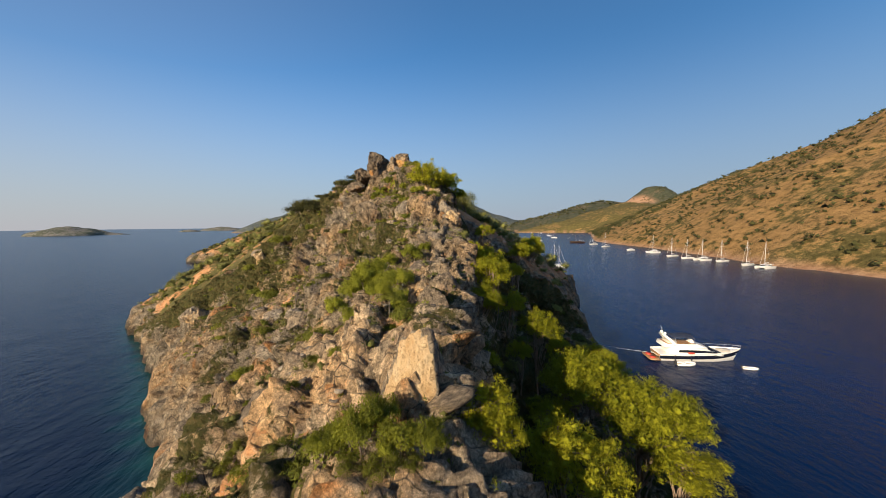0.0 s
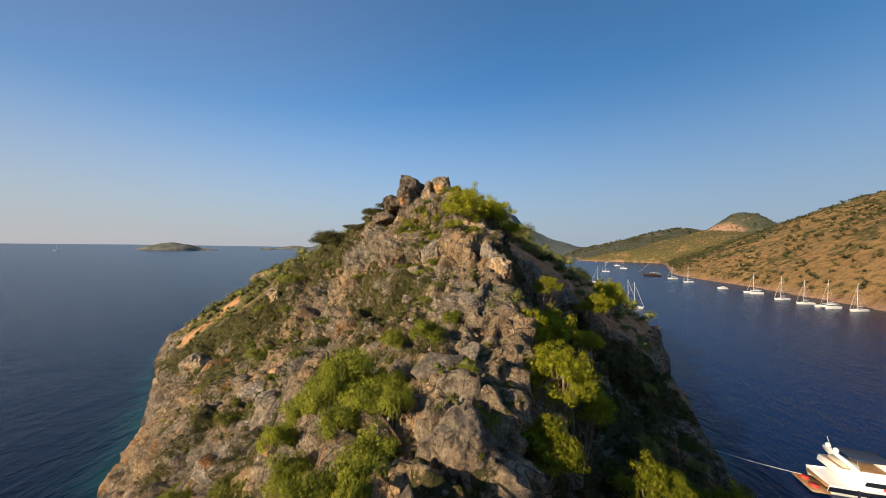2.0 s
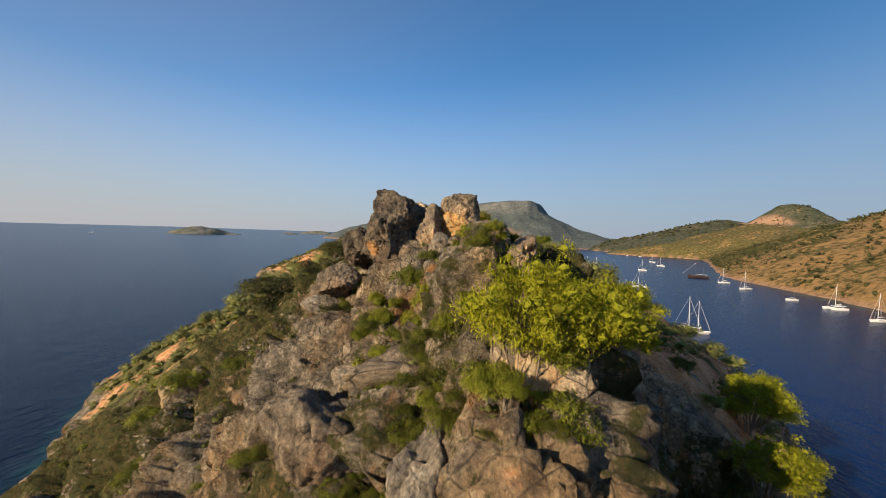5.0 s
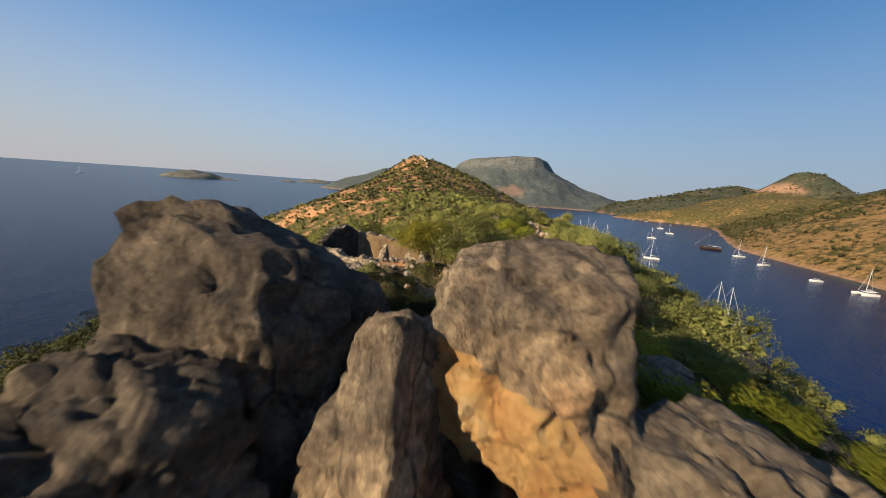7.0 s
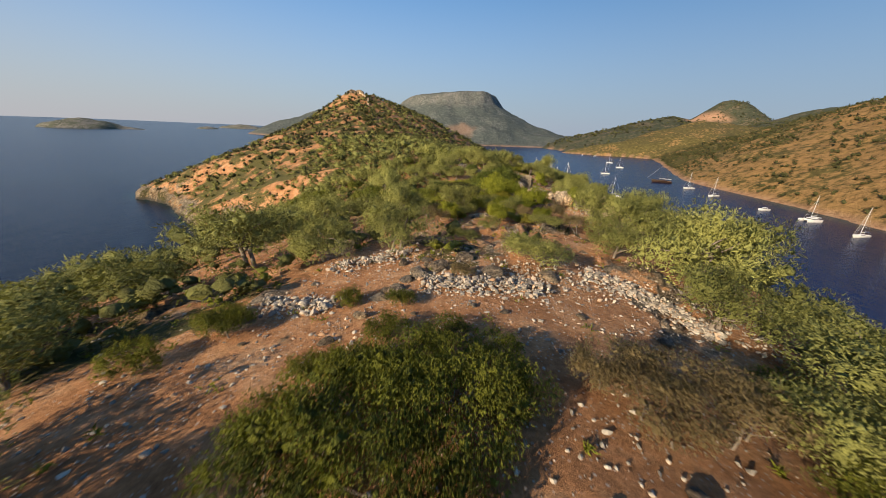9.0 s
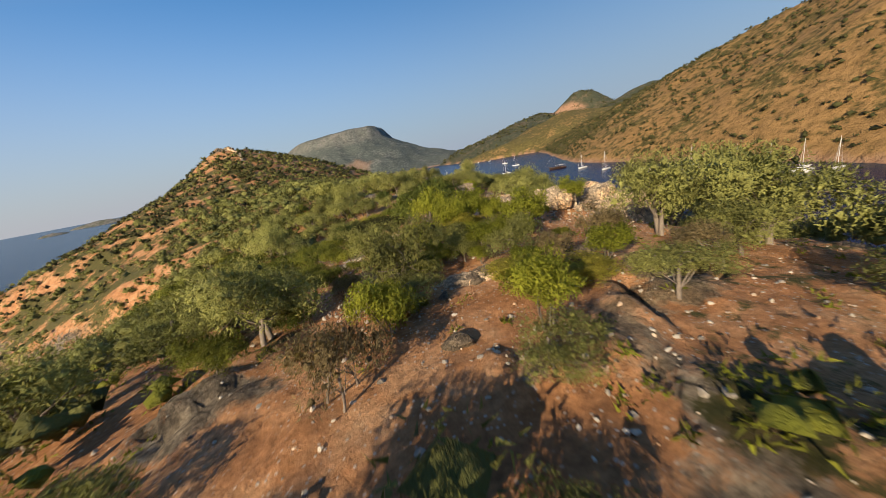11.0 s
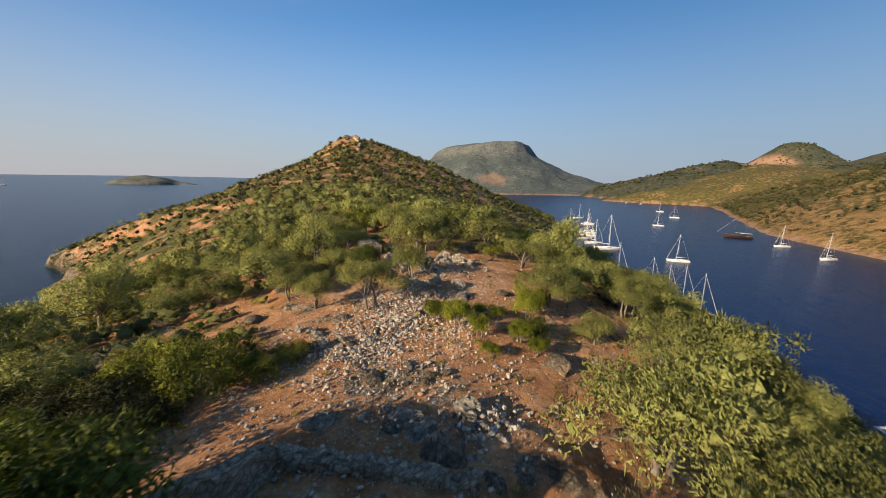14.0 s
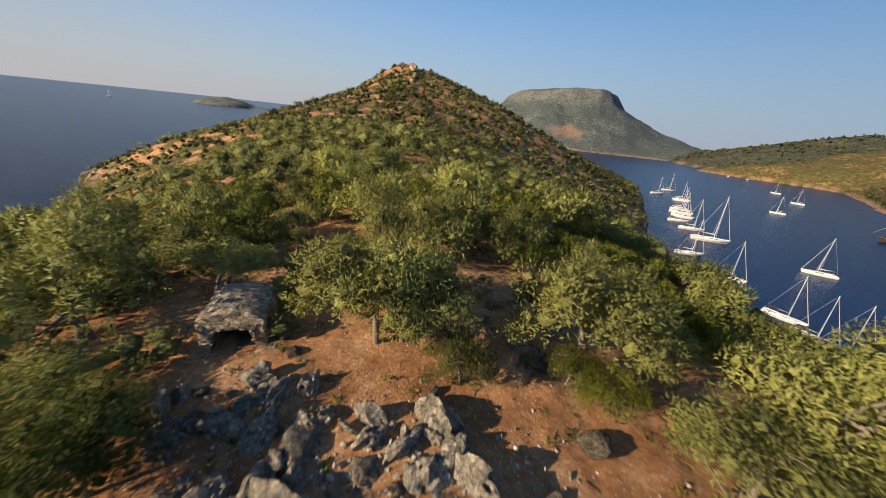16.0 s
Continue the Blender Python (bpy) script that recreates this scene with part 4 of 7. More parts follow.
def make_pine(seed, r=3.2, h=6.2):
    """A pine: bent trunk, bare boughs, and needle puffs in flat layers at their ends."""
    rng = np.random.default_rng(seed)
    base = thing("pine_tree", "yellow-green pine with bare grey limbs leaning from the cliff", "tree")
    tips = crown_points(rng, 26, r * 0.86, h * 0.30, h * 0.93, 0.55)
    v, f = limbs(rng, tips, h, 0.6, 0.2, 1, 9.0)
    mesh_object("trunk", v, f, [M_PBARK], base)
    puffs = []
    for tip in tips:
        n = int(rng.integers(6, 12))
        a, d = rng.uniform(0, 6.283, n), rng.uniform(0.05, 0.34, n) ** 0.8 * r
        puffs.append(tip + np.stack([d * np.cos(a), d * np.sin(a), rng.normal(0.05, 0.07, n) * r - 0.25 * d], 1))
    pts = np.concatenate(puffs)
    foliage("crown", rng, pts, rng.uniform(0.11, 0.18, len(pts)) * r, 90, 0.12, M_PINE, base, pts - (0, 0, 0.09 * r), 0.3, 0.55)
    return base


PINES = [(make_pine(71 + i), 3.2) for i in range(4)]
SMALL = [(make_tree("cliff_bush", "small rounded green bush rooted in the limestone", "bush", 81 + i, 1.0, 0.95, M_BROOM if i == 1 else M_MASTIC, M_BARK, 20, 46, 0.12, 0.05, 2, 0.04, 0.33, 0.2, 0.2, 6), 0.88) for i in range(4)]

def raise_pine(x, y, crown, r, i, tall=1.0):
    """A pine whose crown of radius r stands at a given height above the sea."""
    proto, pr = PINES[i % len(PINES)]
    k = r / pr
    m = Matrix.Translation((x, y, crown - 3.5 * k * tall)) @ Matrix.Rotation(1.7 * i, 4, "Z") @ Matrix.Diagonal((k, k, k * tall, 1))
    if proto.name not in GROUPS:
        GROUPS[proto.name] = 1
        proto.matrix_basis = m
        tagged(proto, group="pines on the headland")
    else:
        copy_thing(proto, m)


# pines on the shaded bay side of the headland and along its ridge
for i, (x, y, crown, r) in enumerate(((1.9, 15.5, 21.4, 2.1), (7.6, 17.4, 17.4, 3.1), (17.4, 25, 14.6, 4.3), (18.5, 22, 12.6, 2.8), (12.5, 39.7, 19.6, 3.9), (20, 39.4, 11.2, 4.2), (13.5, 31, 13.0, 3.0), (10, 29, 14.0, 2.6), (5.0, 51.0, 28.0, 3.2), (-2.0, 65.2, 40.3, 3.8), (1.6, 68.8, 38.6, 2.2), (4.2, 72.5, 39.0, 2.4), (15, 66, 23.0, 3.2), (21, 84, 24.0, 3.4), (28, 98, 22.0, 3.2), (25, 47, 11.0, 3.2), (13, 15, 13.0, 2.8), (26, 33, 9.0, 2.8), (4.5, 37.0, 21.5, 1.8), (8.5, 61, 31.0, 2.4), (9.0, 37.6, 17.0, 2.6), (11.3, 53.3, 18.0, 3.0), (8.5, 60, 22.5, 2.8), (3.8, 30.2, 18.8, 2.0), (20.6, 55.6, 10.6, 3.6), (25, 52, 8.6, 3.2), (6.8, 44, 23.0, 2.4), (5.8, 50, 25.0, 3.0))):
    raise_pine(x, y, crown, r, i, 1.3 if i in (0, 1, 2, 8) else 1.0)
# olives of the saddle behind the summit and round the ruined house
plant(OLIVES, [(-11.0, 91.6, 2.0)], 26, "olive trees", 0.3, (1.15, 1.25))
plant(TALL_OLIVES, [(-9.8, 86.4, 1.9), (-11.6, 92.4, 1.6)], 29, "olive trees", 0.2, (1.0, 1.1))
plant(GREEN_TREES[:1], [(-22.6, 91.4, 1.8)], 37, "trees round the clearings", 0.1, (1.2, 1.25))
plant(SUNNY_OLIVES, [(-13.4, 90.6, 1.9)], 38, "olive trees", 0.2, (0.9, 0.95))
plant(SUNNY_OLIVES, [(-7.2, 83.7, 2.1), (-4.0, 84.6, 2.1), (-1.6, 83.4, 2.0)], 30, "olive trees", 0.2, (1.05, 1.1))
plant(OLIVES, [(-1.5, 86.5, 2.4), (2.5, 89, 2.6), (-26.0, 97.0, 2.4), (-25.0, 102.4, 3.1), (-1.2, 100.9, 3.4), (-4.5, 108.5, 2.8), (-2, 104.5, 3.0), (1.5, 107, 3.2), (4, 112, 3.4), (9, 121, 3.0), (-5, 91, 2.6), (0, 93.5, 2.8), (-29.4, 105.3, 3.4), (-38.6, 108.6, 3.2), (-1.0, 109.8, 3.6), (-34.5, 112.0, 3.2), (-41.1, 116.2, 3.6), (11.7, 114.9, 3.8), (5.3, 117.4, 3.6), (-26.2, 125.6, 3.2), (-37, 121.0, 3.0), (-10.2, 124.4, 2.6), (-20.2, 127.0, 2.1), (-34.0, 127.4, 3.0), (2.7, 126.0, 3.2), (-1.5, 131.0, 2.8), (7.1, 131.6, 3.4), (-24, 134, 1.6), (-13, 133, 1.2), (-7, 135.5, 1.4), (8, 104, 3.2), (13, 108, 3.0), (-15, 129.5, 1.2), (-29, 131, 2.6), (0.5, 120.5, 2.2)], 6, "olive trees", 0.25, (0.85, 1.12))
plant(OLIVES, [(-11.7, 145.2, 1.4), (-11.6, 149.9, 1.4), (1.2, 145.0, 2.2), (-22.4, 145.6, 2.1), (-26.2, 147.6, 2.3), (-9.6, 143.0, 1.1), (-16.0, 146.3, 1.4), (-33.2, 143.6, 3.2), (-11.1, 147.3, 0.9), (-22.8, 144.3, 2.2), (-28.5, 147.3, 2.6), (-7.5, 151.3, 1.2), (-17.0, 156.4, 1.8), (-26, 154, 2.4), (-34, 156, 2.8), (5, 141, 2.8), (0, 139, 2.2), (10, 147, 3.0), (14.5, 160.5, 1.9), (16.5, 167.6, 2.2), (6.4, 174.2, 2.4), (12.2, 169.7, 1.9), (10.5, 177.0, 2.5), (13.9, 180.5, 2.7), (-21.2, 180.7, 2.6), (-21.1, 187.0, 2.4), (12.3, 188.6, 3.2), (-32.4, 191.6, 2.8), (21.9, 190.7, 3.4), (16.3, 194.0, 3.2), (19, 175, 3.4), (24, 182, 3.4), (18, 202, 3.4)], 7, "olive trees", 0.25, (1.0, 1.3))
plant(OLIVES + GREEN_TREES + GREEN_TREES[1:], [(7.4, 199.5, 1.9), (12.8, 201.8, 2.0), (-17.6, 206.3, 3.2), (-22.5, 208.5, 3.2), (-26, 205, 3.0), (-5.6, 210.4, 1.8), (-8.1, 223.4, 3.4), (-5.6, 224.6, 2.8), (-25.3, 226.6, 2.8), (-28.2, 219.6, 3.0), (12.6, 212.6, 3.0), (-37.6, 201.5, 3.2), (-28.9, 203.0, 3.0), (11.7, 208.1, 2.8), (-12.8, 213.8, 2.4), (-16.8, 214.4, 2.6), (-20.8, 217.6, 2.8), (-25.4, 219.0, 3.0), (-19.0, 224.4, 2.6), (-33, 224, 3.0), (25.7, 207.4, 3.4), (-29.5, 211.5, 3.0), (33, 210, 3.4), (-37, 212.5, 3.2), (20.9, 214.6, 3.4), (-23.6, 213.1, 2.6), (14.0, 216.5, 3.0), (-8.0, 225.0, 4.5), (8.6, 221.7, 2.8), (-29.9, 220.1, 3.0), (-24.0, 226.6, 2.6), (13.3, 225.8, 3.2), (-2.9, 222.4, 1.6), (22.4, 224.9, 3.4), (2.2, 226.8, 3.7), (-20.6, 231.1, 2.4), (-30, 231, 2.8), (-11, 233.3, 3.0), (-39.4, 228.7, 3.2), (9, 234, 3.2), (-16.6, 238, 2.6), (-25, 239.9, 3.0), (-4.0, 239.8, 2.8)], 8, "trees round the clearings", 0.25, (1.0, 1.3))
rng_e = np.random.default_rng(77)
edge_trees = []
while len(edge_trees) < 46:
    y = rng_e.uniform(150, 246)
    x = rng_e.uniform(17, 44)
    r = rng_e.uniform(2.4, 3.6)
    if all((x - a) ** 2 + (y - b) ** 2 > (0.7 * (r + c)) ** 2 for a, b, c in edge_trees):
        edge_trees.append((x, y, r))
plant(OLIVES + GREEN_TREES[1:], edge_trees, 78, "olive trees", 0.3, (1.1, 1.4))
hill_trees = []   # the wood between the last clearing and the second hill
while len(hill_trees) < 64:
    x, y, r = rng_e.uniform(-34, 20), rng_e.uniform(226, 268), rng_e.uniform(1.9, 3.2)
    if all((x - a) ** 2 + (y - b) ** 2 > (0.75 * (r + c)) ** 2 for a, b, c in hill_trees):
        hill_trees.append((x, y, r))
plant(FAR_OLIVES + FAR_BRIGHT, hill_trees, 79, "trees below the second hill", 0.3, (0.95, 1.3))
plant(OLIVES, [(-15.9, 140.6, 1.7)], 28, "olive trees", 0.3, (0.72, 0.78))
plant(SUNNY_OLIVES, [(-9.6, 153.6, 2.2), (-8.2, 154.8, 1.8), (-10.6, 152.2, 1.6)], 39, "olive trees", 0.3, (0.72, 0.8))
plant(SUNNY_OLIVES, [(-11.0, 139.2, 2.3), (-8.6, 138.2, 2.0)], 36, "olive trees", 0.2, (0.46, 0.52))
plant(GREEN_TREES, [(-15.4, 143.6, 1.9), (-14.4, 144.8, 1.5), (-21.0, 181.0, 2.9), (-11.9, 213.1, 2.9)], 33, "trees round the clearings", 0.2, (1.15, 1.3))
plant(TALL_OLIVES, [(-12.6, 147.6, 1.5)], 34, "olive trees", 0.5, (0.85, 0.95))
plant(TALL_OLIVES, [(-12.6, 201.9, 3.1), (-6.6, 201.8, 3.1), (9.2, 206.6, 2.3), (14.0, 214.1, 3.2), (19.0, 211.5, 3.3), (-16.6, 204.5, 3.0)], 35, "trees round the clearings", 0.3, (0.95, 1.08))
plant(CAROBS, [(-8.2, 175.8, 5.3)], 9, "", 1.5, (1.1, 1.12))
plant(BROOMS, [(-7.6, 34.4, 1.6), (-9.4, 36.8, 1.7), (-6.0, 38.4, 1.4), (-11.6, 38.6, 1.6), (-8.2, 41.0, 1.3), (-4.6, 35.6, 1.2), (-6.8, 30.6, 1.3), (-12.4, 35.6, 1.2), (-10.2, 33.2, 1.3), (-7.2, 44.6, 1.3), (-2.4, 47.5, 1.0), (-5.6, 26.4, 1.0), (-4.8, 12.2, 1.3), (-3.2, 11.6, 1.2), (-6.4, 12.6, 1.2), (-1.6, 11.4, 1.0), (-4.0, 13.4, 1.0), (1.3, 199.2, 1.3), (3.1, 201.9, 0.9), (-0.5, 199.9, 1.5), (7.2, 202.8, 1.5), (10.4, 167.4, 1.6), (-8.8, 163.0, 1.5), (2.4, 156.2, 1.5), (-5.2, 157.5, 0.8), (-12, 135.5, 1.3), (4.2, 195.3, 1.0), (-3.6, 70.6, 0.7), (-1.0, 79.0, 1.0), (-9.2, 70.2, 1.1), (-12.5, 70.6, 1.0), (8.5, 206, 1.1), (-6.5, 139.5, 1.4), (7, 165, 1.4), (-8.6, 38.6, 2.3), (-6.8, 36.2, 1.9), (-10.4, 41.5, 1.8), (-5.2, 33.0, 1.6), (-4.6, 29.8, 1.5), (-3.8, 26.5, 1.2), (-13.6, 40.5, 1.7), (-8.6, 22.6, 1.0), (-26.6, 41, 1.3), (1.4, 31.4, 1.2), (-4.2, 43.5, 1.4), (-7.0, 165.0, 2.4), (-9.6, 164.6, 2.1), (-5.3, 158.6, 0.8), (-4.0, 157.8, 0.5), (-3.2, 159.9, 0.8), (-1.0, 86.0, 1.2), (-3.8, 79.8, 1.3), (-5.0, 79.0, 1.0), (-17.6, 76.6, 0.9), (-20.5, 78.5, 1.4), (-7.6, 73.4, 0.5), (-4.6, 72.4, 0.7), (-10.8, 73.6, 0.8), (-14.6, 74.2, 0.9), (-0.2, 72.4, 0.8), (-6.6, 75.2, 0.5), (3.2, 197.8, 1.1), (4.6, 201.5, 1.2), (-8.0, 156.3, 2.2), (-9.8, 154.0, 1.7), (-6.2, 154.6, 1.3), (-13.2, 151.8, 1.8), (-8.6, 149.6, 0.9), (-10.6, 145.2, 1.1), (-6.4, 149.0, 0.9), (-17.0, 138.8, 1.2), (-7.8, 72.4, 0.55), (-5.2, 73.0, 0.6), (-4.3, 74.0, 0.5), (-10.2, 72.6, 0.6), (-9.0, 70.8, 0.7), (-11.6, 71.8, 0.7), (-7.4, 70.8, 0.7), (-5.8, 71.6, 0.7), (-6.4, 73.8, 0.6), (-9.2, 74.0, 0.5), (-12.8, 74.4, 0.6), (-13.6, 72.6, 0.7), (-8.2, 71.8, 0.6), (-4.8, 151.0, 1.8), (-3.2, 152.4, 1.3), (-10.1, 150.4, 0.7), (-9.3, 149.2, 0.6), (-12.0, 152.6, 0.8), (-11.2, 151.4, 0.6), (-13.6, 153.2, 0.8), (-2.8, 223.6, 0.9), (6.4, 198.0, 1.5), (7.6, 196.8, 1.1), (-4.6, 78.8, 1.0), (-2.2, 80.6, 1.2), (0.4, 80.4, 1.3), (-13.4, 146.4, 1.1), (-12.2, 147.4, 0.9), (-17.6, 141.8, 0.7), (-11.2, 143.8, 0.8), (-11.4, 139.4, 0.9), (-9.8, 141.4, 1.0), (-7.9, 148.7, 0.8), (-6.4, 147.6, 0.7), (-9.0, 152.4, 1.1), (-5.4, 150.4, 0.7), (-8.2, 150.8, 0.7), (-11.6, 154.4, 0.9)], 10, "bright bushes")
plant(MASTICS, [(-18.0, 107.6, 2.2), (-15.8, 108.2, 2.1), (-19.4, 106.2, 1.7), (-16.6, 105.8, 1.6), (-18.6, 113.2, 1.4), (-16.2, 113.0, 1.7), (-14.4, 111.4, 1.6), (-20.6, 107.8, 1.6), (-20.4, 110.2, 1.5), (-14.0, 109.2, 1.7), (-17.4, 109.0, 2.3), (-11.8, 75.2, 0.9), (-14.9, 74.8, 0.8), (-11.2, 73.2, 0.9), (-9.4, 72.9, 0.7), (-10.4, 190.4, 1.8), (-20.4, 188.6, 1.8), (-14.2, 144.4, 1.1), (-16.8, 140.9, 0.8), (-15.4, 140.2, 0.8), (-21.4, 144.8, 1.4), (-20.7, 156.2, 1.0), (-18.4, 153.8, 1.0), (-23.0, 154.6, 1.5), (-25.2, 158.0, 1.6), (-21.6, 165.4, 1.7), (-19.4, 171.2, 1.8), (-25.6, 164.0, 1.9), (-22.4, 160.6, 1.2), (-18.8, 148.8, 1.1), (-22.6, 148.4, 1.4), (-26.4, 150.4, 1.8), (-23.4, 140.4, 1.6), (-26.0, 144.4, 1.7), (-11.6, 191.8, 1.9), (-9.4, 192.8, 1.4), (2.4, 225.3, 2.2), (4.2, 224.6, 1.8), (-21.4, 117.0, 1.1), (-18.6, 116.6, 1.2), (-26, 114, 1.3), (-28.5, 112, 1.2), (-27.1, 115.4, 1.5), (-20.6, 152.6, 1.4), (-19.1, 162.8, 2.6), (-23.8, 170.0, 2.8), (-28.3, 173.1, 3.0), (-34.4, 181.3, 3.2), (-12.6, 189.0, 2.8), (-16.0, 189.4, 3.0), (-19.4, 189.0, 2.6), (-23, 160, 2.4), (-6.5, 106.5, 1.6), (-3, 112.5, 2.0), (-11, 73, 1.0), (-7, 72.2, 0.9), (-5.5, 69.5, 1.3), (-17, 167, 1.6), (-8.4, 68.6, 1.9), (-6.4, 70.2, 1.5), (-10, 72.6, 1.7), (-13, 70.5, 1.6), (-12, 68, 1.6), (-40, 86, 2.6), (-45, 80, 3.0), (-36, 77, 2.6), (-29, 76, 2.2), (-33, 70, 2.4), (-4.4, 67.8, 1.3), (-4.9, 10.8, 0.9), (-3.5, 10.6, 0.9), (-2.2, 10.4, 0.7), (-6.2, 11.2, 0.7), (-16, 36.5, 2.2), (-13.5, 33.5, 1.8), (-10, 30, 1.6), (-14.5, 42.5, 2.0), (-6.5, 27.5, 1.5), (-11, 24, 1.3), (-25, 42, 1.8), (-28, 50, 2.2), (-20, 55, 2.0), (-33, 62, 2.4), (-24, 62, 2.2), (-14, 57, 1.6), (-6, 53, 1.6), (-3.5, 46, 1.4), (-9, 60, 1.5), (-38, 68, 2.6), (-19, 66, 1.8), (0.8, 60, 1.4), (-8.5, 160.6, 1.6), (-10.7, 161.2, 1.5), (-6.6, 159.4, 0.9), (-13, 160, 1.8), (-2.4, 157.2, 0.6), (-12.6, 73.8, 1.1), (-9.8, 73.9, 1.0), (-5.0, 73.2, 0.8), (-4.8, 71.4, 0.7), (-7.4, 71.4, 0.9), (-16.6, 110.4, 2.2), (-19.0, 110.2, 1.8), (-15.8, 143.6, 1.4), (-16.4, 140.2, 1.2), (-4.8, 146.2, 1.0), (-4.6, 153.4, 1.1), (-12.6, 150.2, 0.9), (-13.0, 145.6, 1.1), (-21.6, 151.0, 1.5), (-17.5, 178, 1.3), (-20, 179.5, 1.7), (-23, 180.5, 2.2), (-26.5, 182.5, 2.4), (-30, 183.5, 2.6), (-33, 186, 2.6), (-24, 176.5, 1.8), (-28, 178, 2.0), (-21.5, 184, 1.6), (-36, 183, 2.4), (-39, 188, 2.6)], 11, "mastic bushes", 0.1, (0.9, 1.35))
plant(BROOMS, [(-4.9, 74.0, 0.8), (-4.4, 74.2, 0.6)], 32, "bright bushes", -0.6)
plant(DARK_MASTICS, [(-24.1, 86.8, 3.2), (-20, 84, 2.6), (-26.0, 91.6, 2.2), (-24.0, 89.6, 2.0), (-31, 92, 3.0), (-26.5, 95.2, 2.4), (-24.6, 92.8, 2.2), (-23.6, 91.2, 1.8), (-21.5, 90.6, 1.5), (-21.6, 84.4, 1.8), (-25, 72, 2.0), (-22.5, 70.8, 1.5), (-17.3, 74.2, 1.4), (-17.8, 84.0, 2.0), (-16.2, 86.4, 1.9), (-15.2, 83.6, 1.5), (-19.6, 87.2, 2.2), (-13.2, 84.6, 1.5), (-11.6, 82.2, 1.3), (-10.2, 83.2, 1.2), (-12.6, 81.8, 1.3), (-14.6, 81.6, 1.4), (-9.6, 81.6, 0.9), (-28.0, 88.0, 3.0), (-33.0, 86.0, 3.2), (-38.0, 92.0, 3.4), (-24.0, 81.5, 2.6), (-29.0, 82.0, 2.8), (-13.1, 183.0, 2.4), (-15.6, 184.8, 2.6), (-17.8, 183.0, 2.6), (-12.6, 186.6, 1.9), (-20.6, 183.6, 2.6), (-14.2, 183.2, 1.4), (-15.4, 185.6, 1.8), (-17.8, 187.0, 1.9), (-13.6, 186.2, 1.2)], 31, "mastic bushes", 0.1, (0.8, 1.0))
plant(DRY_OLIVES, [(-8.6, 91.2, 2.0), (-10.0, 93.0, 1.5), (-15.4, 120.9, 1.1), (-4.0, 143.6, 1.9), (-12.2, 154.6, 1.3), (-18.8, 146.6, 1.2), (-8.0, 141.5, 1.3), (-3.6, 137.7, 1.5), (-1, 105.5, 1.8), (1.8, 159.8, 1.1), (-18.4, 135.8, 1.4), (9.6, 183.5, 1.4), (2, 171.5, 0.9), (-5.6, 92.0, 2.3), (-3.0, 91.0, 2.4), (-6.4, 96.0, 2.0), (-4, 98.5, 1.8), (-11.2, 110.6, 1.4), (-9.2, 110.8, 1.6), (-7.6, 109.4, 1.4), (-10.0, 108.8, 1.2)], 12, "dry bushes")

rng_s = np.random.default_rng(21)
small_places = []
while len(small_places) < 290:
    y = rng_s.uniform(12, 84)
    x = rng_s.uniform(float(LEFT_X(y)) + 6, float(RIDGE_X(y)) + 7)
    if perlin(np.array([x / 8 + 31.0]), np.array([y / 8]))[0] + rng_s.normal(0, 0.15) > 0.02:
        small_places.append((x, y, rng_s.uniform(0.4, 1.25)))
plant(SMALL, small_places, 22, "bushes on the cliff", 0.15)
summit_bushes = []   # the thick undergrowth below the summit boulders
while len(summit_bushes) < 112:
    x, y = rng_s.uniform(-14.5, 0.5), rng_s.uniform(61.0, 73.8)
    r = rng_s.uniform(0.8, 1.5)
    if all((x - a) ** 2 + (y - b) ** 2 > (0.42 * (r + c)) ** 2 for a, b, c in summit_bushes):
        summit_bushes.append((x, y, r))
plant(MASTICS + SMALL[:2] + BROOMS[:1], summit_bushes, 27, "undergrowth below the summit", 0.2, (0.75, 1.1))

rng_t = np.random.default_rng(23)
shade_trees = []
while len(shade_trees) < 95:
    y = rng_t.uniform(10, 104)
    x = float(RIDGE_X(y)) + rng_t.uniform(3.5, float(RIGHT_X(y) - RIDGE_X(y)) - 3)
    r = rng_t.uniform(1.2, 2.6)
    if ground_z(x, y) > 3 and not (y < 24 and x < 7) and all((x - a) ** 2 + (y - b) ** 2 > (0.6 * (r + c)) ** 2 for a, b, c in shade_trees):
        shade_trees.append((x, y, r))
plant(FAR_GREEN + FAR_OLIVES[:1], shade_trees, 25, "trees on the shaded flank", 0.3)
slope_trees = []
while len(slope_trees) < 440:
    y = rng_t.uniform(100, 310) if len(slope_trees) < 250 else rng_t.uniform(224, 310)
    if y > 240:
        x = float(RIDGE_X(y)) + rng_t.uniform(-50, 72)
    else:
        x = rng_t.uniform(14, float(RIGHT_X(y)) - 5) if rng_t.random() < 0.62 else rng_t.uniform(-75, -36)
    r = rng_t.uniform(2.0, 3.5) if y < 224 else rng_t.uniform(2.6, 4.2)
    if ground_z(x, y) < 4:
        continue
    if all((x - a) ** 2 + (y - b) ** 2 > (0.56 * (r + c)) ** 2 for a, b, c in slope_trees):
        slope_trees.append((x, y, r))
slope_trees.sort(key=lambda p: abs(p[1] - 215) + 0.6 * abs(p[0] - 10))
plant(FAR_OLIVES + FAR_OLIVES[:2] + FAR_GREEN + FAR_BRIGHT, slope_trees[:150], 24, "trees on the slopes", 0.3, (0.85, 1.15))


